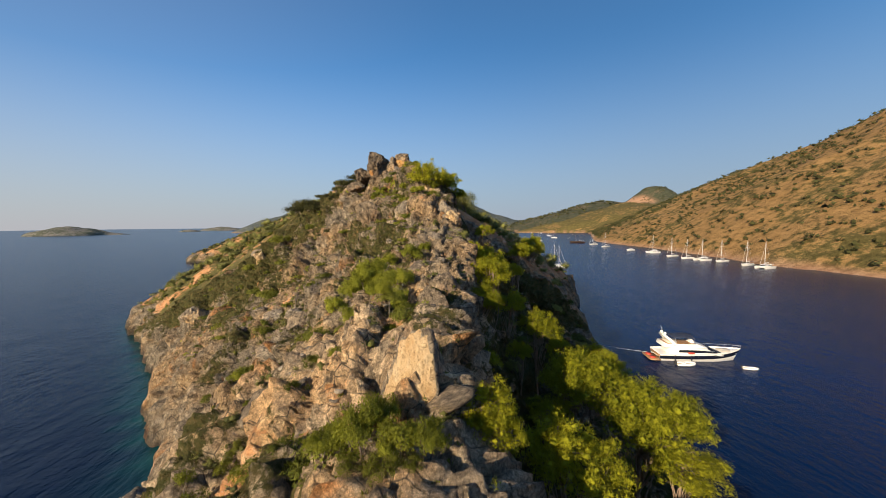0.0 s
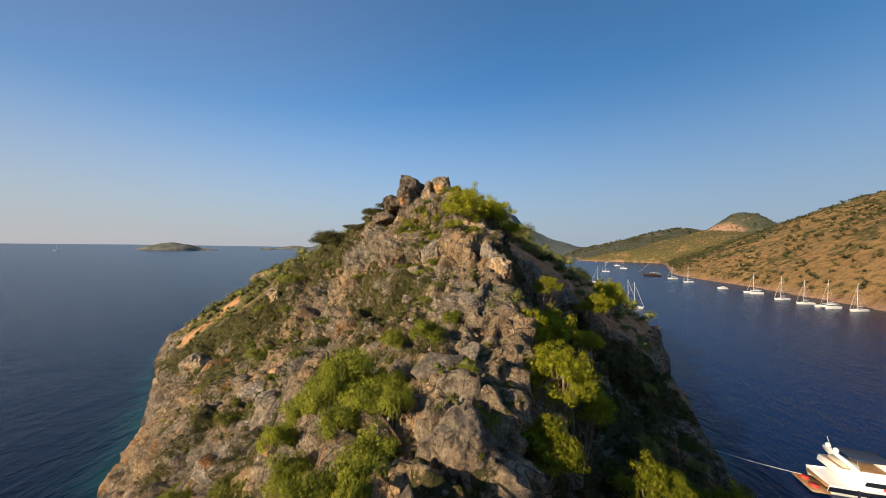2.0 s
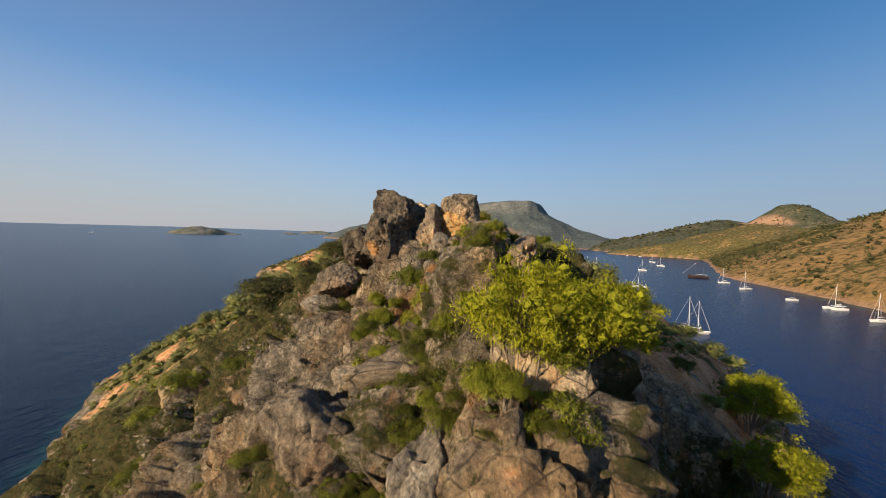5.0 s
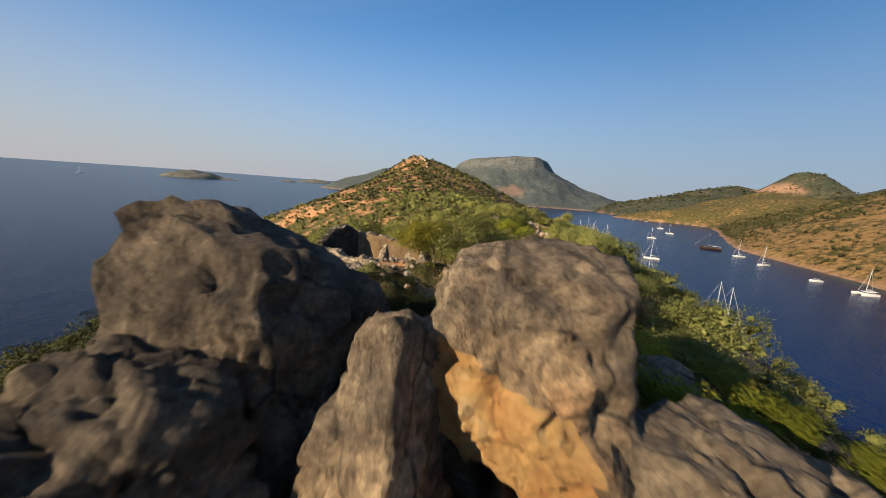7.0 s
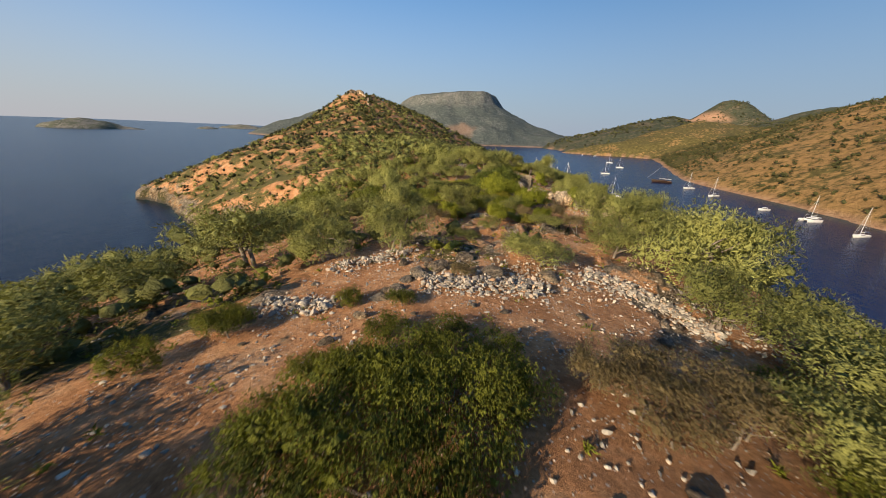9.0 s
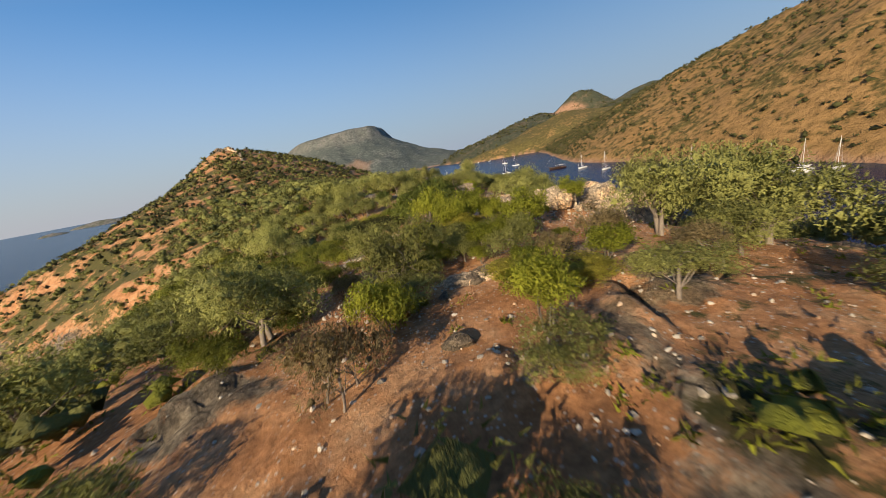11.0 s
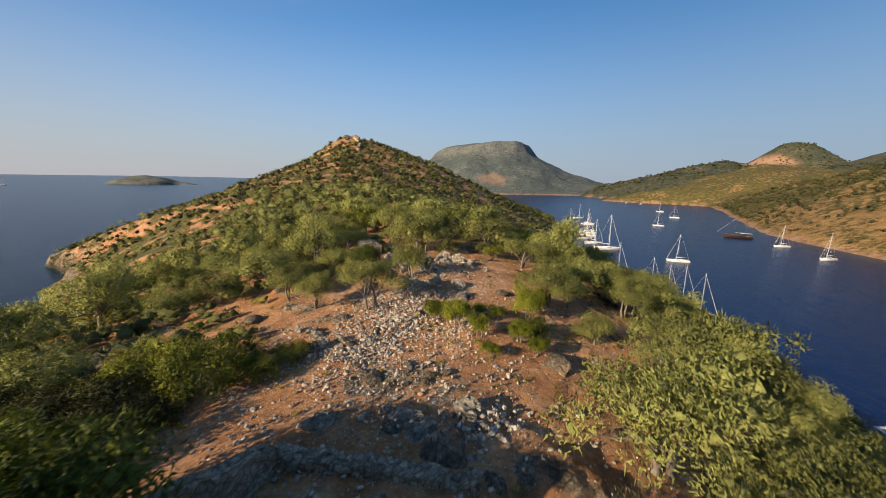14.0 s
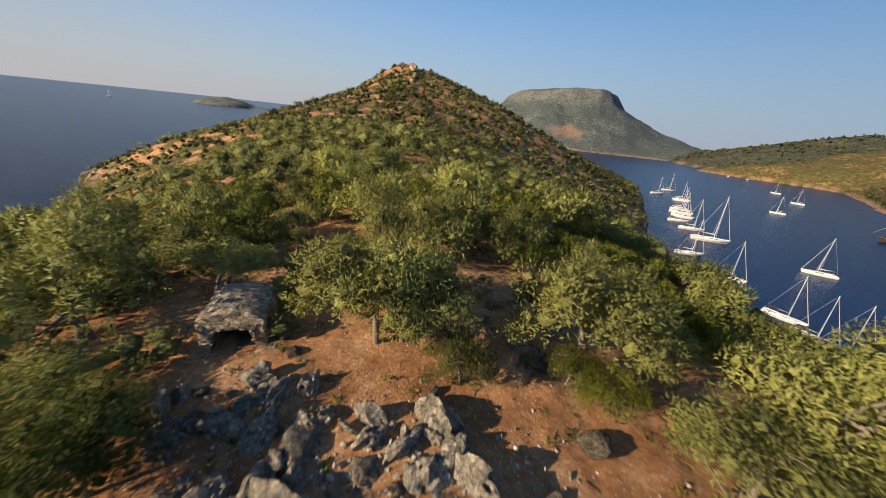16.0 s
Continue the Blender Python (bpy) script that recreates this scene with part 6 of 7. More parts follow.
for (ax, ay), (bx, by), wide, count in BANKS:
    q, off = rng_p.random(count), rng_p.normal(0, wide, count)
    span = math.hypot(bx - ax, by - ay)
    hx.append(ax + (bx - ax) * q - off * (by - ay) / span + rng_p.normal(0, 0.35, count))
    hy.append(ay + (by - ay) * q + off * (bx - ax) / span + rng_p.normal(0, 0.35, count))
    hz.append(0.42 * np.exp(-(off / wide) ** 2) * rng_p.random(count))
hx, hy, hz = map(np.concatenate, (hx, hy, hz))
stones("stone_banks", "tumbled banks of pale field stones round the clearings and ruins", hx, hy, skin_z(hx, hy) + hz, 0.06 + 0.17 * rng_p.random(len(hx)) ** 1.8, 91)
n = 2600
y = rng_p.uniform(12, 90, n)
x = RIDGE_X(y) + rng_p.uniform(-48, 10, n)
stones("scree", "broken rock and scree on the headland flank", x, y, skin_z(x, y) + 0.15, 0.07 + 0.28 * rng_p.random(n) ** 2.5, 84, None, M_SCREE)


# ---- ruins ----
def masonry_material(name, plastered):
    m, n, l, b = nodes_of(name)
    nt = m.node_tree
    tilt, tone = facet_tex(nt, 3.4, (1, 1, 1.3), 0.05)
    grey = n.new("ShaderNodeRGBToBW")
    l.new(tone, grey.inputs[0])
    st = ramp(nt, grey.outputs[0], [(0.2, (0.20, 0.16, 0.11)), (0.5, (0.29, 0.235, 0.165)), (0.75, (0.39, 0.325, 0.235))])
    st = blend(nt, 0.6, st, ramp(nt, noise_tex(nt, 4.0, 6, 0.75), [(0.3, (0.22, 0.22, 0.22)), (0.7, (0.78, 0.78, 0.78))]), "OVERLAY")
    joint = ramp(nt, cell_tex(nt, 3.4), [(0.02, (1, 1, 1)), (0.09, (0, 0, 0))])
    st = blend(nt, calc(nt, "MULTIPLY", joint, 0.6), st, (0.10, 0.075, 0.05))
    pl = ramp(nt, noise_tex(nt, 1.5, 6, 0.7, (1, 1, 0.4)), [(0.3, (0.095, 0.057, 0.027)), (0.6, (0.20, 0.132, 0.070))])
    cover = ramp(nt, noise_tex(nt, 0.6, 6, 0.65), [(0.56 - 0.14 * plastered, (0, 0, 0)), (0.60 - 0.14 * plastered, (plastered, plastered, plastered))])
    l.new(blend(nt, cover, st, pl), b.inputs["Base Color"])
    b.inputs["Roughness"].default_value = 0.92
    bare = calc(nt, "SUBTRACT", 1.0, calc(nt, "MULTIPLY", cover, 0.8))
    nrm = bump(nt, tilt, 1.0, 0.6, None, bare)
    nrm = bump(nt, joint, 0.8, -0.08, nrm, bare)
    l.new(bump(nt, noise_tex(nt, 7, 6, 0.75), 0.8, 0.06, nrm), b.inputs["Normal"])
    return m


M_WALL = masonry_material("plastered_masonry", 1.0)
M_DRYWALL = masonry_material("dry_stone_masonry", 0.0)
# the shade on the gable's inner face is put into this near-black wall colour
M_GABLE_SHADE = rock_material("shade_darkened_masonry", 0.0, (0.22, 0.21, 0.20))
WALL_STONES = [mesh_data("wall_stone", *rock_shape(90 + i, 1, (1.0, 0.7, 0.6))[:2], [M_DRYWALL if i % 2 else M_SCREE], False) for i in range(4)]


def ruin_wall(parent, a, b, top, thick=0.6, seed=0, ragged=0.35, bury=0.6, caps=True, mat=None):
    """A rough stone wall from a to b; top is a list of (share of length, height of its top above the sea)."""
    rng = np.random.default_rng(seed)
    a, b = np.array(a, float), np.array(b, float)
    length = np.linalg.norm(b - a)
    d = (b - a) / length
    side = np.array([-d[1], d[0]])
    n = max(8, int(length / 0.16))
    s = np.linspace(0, 1, n)
    hx, hz = np.array(top, float).T
    tops = np.interp(s, hx, hz) + ragged * fbm(s * length / 1.1 + seed, s * 0 + seed * 1.7, octaves=4) * 0.6
    p = a + (b - a) * s[:, None]
    foot = island_z(p[:, 0], p[:, 1]) - bury
    rows = 18
    ring = []
    for k in range(2 * rows):
        out = k < rows
        q = (k if out else 2 * rows - 1 - k) / (rows - 1)
        batter = (0.5 + 0.12 * (1 - q)) * thick * (1 if out else -1)
        z = foot + (tops - foot) * q
        ring.append(np.concatenate([p + side * batter, z[:, None]], 1))
    v = np.stack(ring, 1).reshape(-1, 3)
    k = 2 * rows
    i, j = np.meshgrid(np.arange(n - 1), np.arange(k), indexing="ij")
    f = np.stack([i * k + j, i * k + (j + 1) % k, (i + 1) * k + (j + 1) % k, (i + 1) * k + j], -1).reshape(-1, 4)
    m = np.arange(rows - 1)
    ends = [np.stack([o + m, o + m + 1, o + k - 2 - m, o + k - 1 - m], 1) for o in (0, (n - 1) * k)]
    f = np.concatenate([f, ends[0], ends[1][:, ::-1]])
    f1, f2 = worley(*(v * (2.4, 2.4, 3.2)).T)
    push = np.concatenate([np.full(rows, 1.0), np.full(rows, -1.0)])
    v[:, :2] += (np.tile(push, n) * (0.14 * np.minimum(f2 - f1, 0.5) - 0.05))[:, None] * side
    w = mesh_object("wall", v, f, [mat or M_DRYWALL], parent)
    if caps:
        for c in range(int(length / 0.2)):
            q = (c + 1.6 * rng.random() - 0.3) / int(length / 0.2)
            x, y = a + (b - a) * np.clip(q, 0, 1) + side * rng.normal(0, 0.16)
            st = new("stone", WALL_STONES[int(rng.integers(4))])
            st.parent = w
            r = rng.uniform(0.06, 0.19)
            st.matrix_basis = Matrix.Translation((x, y, float(np.interp(q, s, tops)) + 0.03)) @ Euler((rng.normal(0, 0.3), rng.normal(0, 0.3), rng.uniform(0, 6.3))).to_matrix().to_4x4() @ Matrix.Diagonal((r * 1.5, r * 1.2, r * 0.8, 1))
    return w


def vault(parent, m, width, height, length, door, sill=0.0, thick=0.45, worn=0.45):
    """A barrel-vaulted stone chamber, its mouth an arch of door = (width, height) in the front wall."""
    def outline(w, h, base, count=25):
        t = np.linspace(0, 1, count)
        rise = min(w / 2, h * 0.24)
        out = []
        for q in t:
            if q < 0.25:
                out.append((-w / 2, base + (h - rise - base) * q / 0.25))
            elif q > 0.75:
                out.append((w / 2, base + (h - rise - base) * (1 - q) / 0.25))
            else:
                g = math.pi * (1 - (q - 0.25) / 0.5)
                out.append((w / 2 * math.cos(g), h - rise + rise * math.sin(g)))
        return np.array(out)
    outer, inner, hole = outline(width, height, -0.7), outline(width - 2 * thick, height - thick, -0.3), outline(door[0], door[1] + sill, sill)
    def ring(o, y):
        return np.stack([o[:, 0], np.full(len(o), y), o[:, 1]], 1)
    def strip(rings):
        k, r = len(rings[0]), len(rings)
        i, j = np.meshgrid(np.arange(r - 1), np.arange(k - 1), indexing="ij")
        return np.concatenate(rings), np.stack([i * k + j, i * k + j + 1, (i + 1) * k + j + 1, (i + 1) * k + j], -1).reshape(-1, 4)
    steps = np.linspace(0, length, 12)
    blends = [hole + (outer - hole) * q for q in np.linspace(0, 1, 7)]
    shell = strip([ring(o, 0.0) for o in blends] + [ring(outer, y) for y in steps[1:]] + [ring(outer * (q, 1) * (1, 1), length) for q in (0.6, 0.3, 0.02)])
    inside = strip([ring(hole, 0.0), ring(hole, thick), ring(inner, thick + 0.02)] + [ring(inner, y) for y in np.linspace(thick + 0.1, length - thick, 5)] + [ring(inner * (0.02, 1), length - thick + 0.01)])
    v, f = join([shell, (inside[0], inside[1][:, ::-1])])
    f1, f2 = worley(*(v * 2.6 + 4.4).T)
    w = np.stack([fbm(*(v * 1.3 + k * 9).T, 3) for k in range(3)], 1)
    v = v + w * (0.20 * worn, 0.20 * worn, 0.26 * worn) + (v - v.mean(0)) / (np.linalg.norm(v - v.mean(0), axis=1)[:, None] + 0.1) * (0.22 * np.minimum(f2 - f1, 0.5))[:, None]
    mesh_object("masonry", v, f, [M_DRYWALL], parent)
    rng = np.random.default_rng(int(width * 100))
    for q in hole[2:-2:2]:   # rough stones framing the mouth
        st = new("mouth_stone", WALL_STONES[int(rng.integers(4))])
        st.parent = parent
        mid = np.array((0, sill + door[1] * 0.5))
        out = (q - mid) / (np.linalg.norm(q - mid) + 1e-6)
        st.matrix_basis = Matrix.Translation((q[0] + 0.10 * out[0], -0.03, q[1] + 0.10 * out[1])) @ Matrix.Rotation(rng.uniform(-0.4, 0.4), 4, "Y") @ Matrix.Diagonal((0.17, 0.2, 0.17, 1))
    parent.matrix_basis = m


house = thing("ruined_house", "roofless ruined stone house with ochre plaster and rubble floor", "ruin")
ruin_wall(house, (-20.9, 97.9), (-11.3, 97.6), [(0, 45.6), (0.15, 45.4), (0.35, 45.2), (0.6, 45.2), (0.9, 44.9), (1, 44.4)], seed=1, mat=M_WALL)
ruin_wall(house, (-22.3, 94.5), (-21.0, 97.7), [(0, 45.0), (0.3, 45.8), (0.65, 46.3), (1, 45.6)], seed=2, mat=M_GABLE_SHADE)
ruin_wall(house, (-22.1, 94.3), (-12.4, 92.9), [(0, 44.6), (0.3, 44.3), (0.6, 44.1), (1, 43.6)], seed=3, ragged=0.7)
ruin_wall(house, (-18.4, 97.6), (-18.6, 96.8), [(0, 44.8), (0.5, 44.0), (1, 42.9)], seed=4, thick=0.5)
ruin_wall(house, (-15.0, 97.4), (-15.2, 96.6), [(0, 45.1), (0.6, 44.7), (1, 43.2)], seed=5, thick=0.5)
ruin_wall(house, (-11.5, 97.4), (-11.7, 96.6), [(0, 44.4), (0.6, 44.0), (1, 42.9)], seed=6, thick=0.5)
qx, qy = rng_p.uniform(-21.4, -11.8, 1300), rng_p.uniform(93.9, 97.5, 1300)
stones("rubble", "", qx, qy, skin_z(qx, qy) + 0.1 + 0.9 * perlin(qx / 2, qy / 2) ** 2, 0.06 + 0.17 * rng_p.random(1300), 85, house, M_SCREE)
qx, qy = rng_p.normal(-19, 3.0, 1300), rng_p.normal(91.2, 1.2, 1300)
stones("rubble", "", qx, qy, skin_z(qx, qy) + 0.05 + 0.2 * rng_p.random(1300) ** 2, 0.06 + 0.2 * rng_p.random(1300) ** 1.5, 86, house, M_SCREE)
qx, qy = rng_p.normal(-14, 4.0, 1000), rng_p.normal(100.6, 1.3, 1000)
stones("rubble", "", qx, qy, skin_z(qx, qy) + 0.03, 0.04 + 0.09 * rng_p.random(1000) ** 1.5, 88, house, M_SCREE)

outhouse = thing("ruined_wall", "low broken stone wall ends among olive trees", "ruin")
ruin_wall(outhouse, (-27.5, 91.0), (-25.2, 92.0), [(0, 42.8), (0.6, 43.4), (1, 42.4)], seed=11, ragged=0.6)
ruin_wall(outhouse, (-26.5, 89.0), (-23.2, 90.4), [(0, 42.6), (0.5, 43.2), (1, 43.0)], seed=12, ragged=0.5)

tomb = thing("stone_tomb", "small vaulted stone tomb with a dark arched mouth", "tomb")
vault(tomb, pose(-4.35, 170.4, ground_z(-4.35, 171.5) + 0.1, 0, 0, -14), 2.6, 2.7, 2.3, (0.9, 1.15), 0.35)

chapel = thing("ruined_chapel", "ruined stone chapel with a doorway and broken walls", "ruin")
ruin_wall(chapel, (-2.6, 178.3), (-0.2, 177.6), [(0, 40.5), (0.5, 40.8), (1, 40.6)], seed=21, thick=0.7)
ruin_wall(chapel, (-5.4, 179.0), (-3.7, 178.6), [(0, 39.4), (0.6, 39.9), (1, 39.8)], seed=22, thick=0.7)
ruin_wall(chapel, (-3.8, 178.6), (-2.5, 178.3), [(0, 40.0), (0.5, 40.3), (1, 40.2)], seed=23, thick=0.65, bury=-1.9, caps=False)
ruin_wall(chapel, (-0.2, 177.9), (0.9, 182.4), [(0, 39.8), (0.4, 38.8), (1, 37.6)], seed=24, thick=0.7)
ruin_wall(chapel, (-4.6, 184.2), (4.0, 184.6), [(0, 36.9), (0.3, 37.0), (0.7, 36.8), (1, 36.6)], seed=25, thick=0.8, ragged=0.5)
ruin_wall(chapel, (-5.4, 179.1), (-4.4, 184.0), [(0, 39.2), (0.5, 38.3), (1, 37.4)], seed=26, thick=0.7)

fort = thing("ruined_walls", "sunlit ruined stone walls on the edge above the bay", "ruin")
ruin_wall(fort, (0.8, 159.4), (4.4, 162.0), [(0, 38.9), (0.3, 39.6), (0.7, 39.5), (1, 38.8)], seed=31, thick=1.3, ragged=0.8, mat=M_CREAM)
ruin_wall(fort, (5.2, 161.4), (10.2, 161.8), [(0, 38.8), (0.4, 39.6), (0.8, 39.5), (1, 38.6)], seed=32, thick=1.3, ragged=0.8, mat=M_CREAM)
ruin_wall(fort, (4.6, 156.4), (12.5, 157.4), [(0, 38.8), (0.3, 39.1), (0.7, 38.9), (1, 38.0)], seed=33, thick=1.4, ragged=0.8, mat=M_CREAM)
ruin_wall(fort, (-2.6, 160.0), (-1.2, 162.6), [(0, 39.9), (0.5, 40.6), (1, 39.9)], seed=34, thick=1.2, ragged=0.8, mat=M_CREAM)
ruin_wall(fort, (2.2, 156.0), (3.6, 159.0), [(0, 39.9), (0.5, 40.4), (1, 40.5)], seed=35, thick=1.2, ragged=0.8, mat=M_CREAM)
qx, qy = rng_p.normal(2.5, 4.0, 1500), rng_p.normal(157.6, 2.2, 1500)
stones("rubble", "", qx, qy, skin_z(qx, qy) + 0.02 + 0.12 * rng_p.random(1500) ** 2, 0.06 + 0.17 * rng_p.random(1500) ** 1.7, 87, fort, M_RUBBLE)
rng_f = np.random.default_rng(66)
for i in range(20):
    x, y, c = rng_f.normal(3.0, 3.6), rng_f.normal(158.2, 1.8), rng_f.uniform(0.3, 0.65)
    boulder("boulder", "pale broken limestone outcrop among the ruined walls", 140 + i, (x, y, ground_z(x, y) + rng_f.uniform(0.1, 0.6) * c), (c * rng_f.uniform(0.9, 1.5), c, c), M_CREAM, rng_f.uniform(0, 180), sub=4 if i < 14 else 3, group="outcrop by the ruins", round_edges=False, rough=0.6, tilt=(rng_f.normal(0, 12), rng_f.normal(0, 12)))
boulder("boulder", "pale stony slab among the bushes", 39, (-12.4, 142.3, 39.6), (1.6, 1.2, 0.5), M_CREAM, 20, sub=4, rough=0.5)
boulder("boulder", "pale weathered limestone outcrop beside the ruined walls", 36, (0.6, 156.0, 39.7), (1.2, 1.3, 1.0), M_CREAM, 30, sub=4, rough=0.55, round_edges=False)
boulder("boulder", "pale weathered limestone outcrop beside the ruined walls", 37, (-3.4, 158.4, 39.6), (1.5, 1.3, 1.0), M_CREAM, 70, sub=4, rough=0.55, round_edges=False)
boulder("boulder", "pale weathered limestone outcrop beside the ruined walls", 38, (6.8, 157.8, 38.6), (2.0, 1.6, 1.2), M_CREAM, 10, sub=4, rough=0.55, round_edges=False)

hut = thing("stone_hut", "half-buried vaulted stone hut with a low dark mouth", "hut")
vault(hut, pose(-13.7, 220.0, float(skin_z(np.array([-13.2]), np.array([219.2]))[0]) + 0.1, 0, 0, 34), 2.9, 2.0, 3.0, (1.7, 0.75), 0.3)

summit = thing("hilltop_ruin", "broken stone walls along the crest of the second hill", "ruin")
ruin_wall(summit, (-127, 452), (-119, 456), [(0, 80.0), (0.5, 82.2), (1, 81.0)], seed=41, thick=1.4, ragged=1.0, mat=M_TAN)
ruin_wall(summit, (-119, 456), (-111, 451), [(0, 81.0), (0.5, 81.8), (1, 80.0)], seed=42, thick=1.4, ragged=1.0, mat=M_TAN)
ruin_wall(summit, (-113, 446), (-101, 428), [(0, 80.0), (0.4, 77.6), (1, 73.2)], seed=43, thick=1.6, ragged=1.0, mat=M_CREAM)
ruin_wall(summit, (-101, 428), (-97, 414), [(0, 73.2), (0.5, 70.0), (1, 66.4)], seed=44, thick=1.6, ragged=1.0, mat=M_CREAM)
# ---- boats ----
M_HULL = plain("white_gelcoat", (0.78, 0.78, 0.76), 0.28, vary=0.05)
M_NAVY = plain("navy_hull_band", (0.012, 0.016, 0.03), 0.25)
M_GLASS = plain("dark_tinted_glass", (0.01, 0.012, 0.015), 0.08)
M_TEAK = plain("teak_deck", (0.30, 0.17, 0.08), 0.6, vary=0.25)
M_ALLOY = plain("mast_alloy", (0.72, 0.73, 0.75), 0.4, 0.3)
M_WIRE = plain("rigging_wire", (0.5, 0.5, 0.52), 0.4, 0.5)
M_CANVAS = plain("navy_canvas", (0.02, 0.03, 0.06), 0.8, vary=0.3)
M_CLOTH = plain("cream_canvas", (0.55, 0.50, 0.42), 0.8)
M_RED = plain("red_cushion", (0.45, 0.05, 0.03), 0.6)
M_WOOD = plain("dark_varnished_wood", (0.038, 0.022, 0.015), 0.4, vary=0.3)
M_ROPE = plain("pale_rope", (0.55, 0.55, 0.55), 0.8)
M_RUBBER = plain("black_rubber", (0.02, 0.02, 0.02), 0.6)


def loft(rings, closed=True, caps=True):
    k, r = len(rings[0]), len(rings)
    v = np.concatenate([np.asarray(q, float) for q in rings])
    span = k if closed else k - 1
    i, j = np.meshgrid(np.arange(r - 1), np.arange(span), indexing="ij")
    f = np.stack([i * k + j, i * k + (j + 1) % k, (i + 1) * k + (j + 1) % k, (i + 1) * k + j], -1).reshape(-1, 4)
    if caps and closed:
        ends = []
        for o in (0, (r - 1) * k):
            for m in range(k // 2 - 1):
                ends.append([o + m, o + m + 1, o + k - 2 - m, o + k - 1 - m])
        f = np.concatenate([f, np.array(ends)])
    return v, f


def hull_rings(length, beam, free, bow_rise, stern=0.75, draft=0.45, lift=0.0, sharp=2.2):
    """Sections of a hull from stern (x = 0) to bow (x = length), open rings from sheer to sheer."""
    rings = []
    for s in np.linspace(0, 1, 17):
        half = beam / 2 * (stern + (1 - stern) * math.sin(min(1, s / 0.5) * math.pi / 2)) * (1 - max(0, (s - 0.45) / 0.55) ** sharp) + 0.02
        top = free + bow_rise * s ** 2
        x = length * s
        rake = 0.07 * length * max(0, s - 0.7) / 0.3
        keel = -draft * (1 - s ** 4)
        ring = []
        for g in np.linspace(-1, 1, 13):
            a = abs(g)
            w = half * (a ** 0.55 if a < 1 else 1)
            z = keel + (top - keel) * a ** 1.8
            ring.append((x - rake * (1 - a ** 2) * 1.0, math.copysign(w, g) if g else 0.0, z + lift))
        rings.append(ring)
    return rings


def block(x0, x1, w0, w1, z0, z1, slope0=0.0, slope1=0.0):
    """A rounded house or box: narrower at the top, its ends sloping."""
    rings = []
    for q in np.linspace(0, 1, 5):
        w, k = w0 + (w1 - w0) * q, 1 - 0.06 * q ** 3
        a, b = x0 + slope0 * q, x1 - slope1 * q
        z = z0 + (z1 - z0) * q
        c = min(0.25 * w, 0.3)
        rings.append([(a, -w / 2 * k + c, z), (a + c * 0.7, -w / 2 * k, z), (b - c, -w / 2 * k, z), (b, -w / 2 * k + c * 1.6, z), (b, w / 2 * k - c * 1.6, z), (b - c, w / 2 * k, z), (a + c * 0.7, w / 2 * k, z), (a, w / 2 * k - c, z)])
    return loft(rings)


def bar(name, a, b, r, mat, parent, r2=None, label="", sides=6):
    v, f = tube([a, tuple((np.array(a) + np.array(b)) / 2), b], np.linspace(r, r if r2 is None else r2, 3), sides)
    return mesh_object(name, v, f, [mat], parent, label=label)


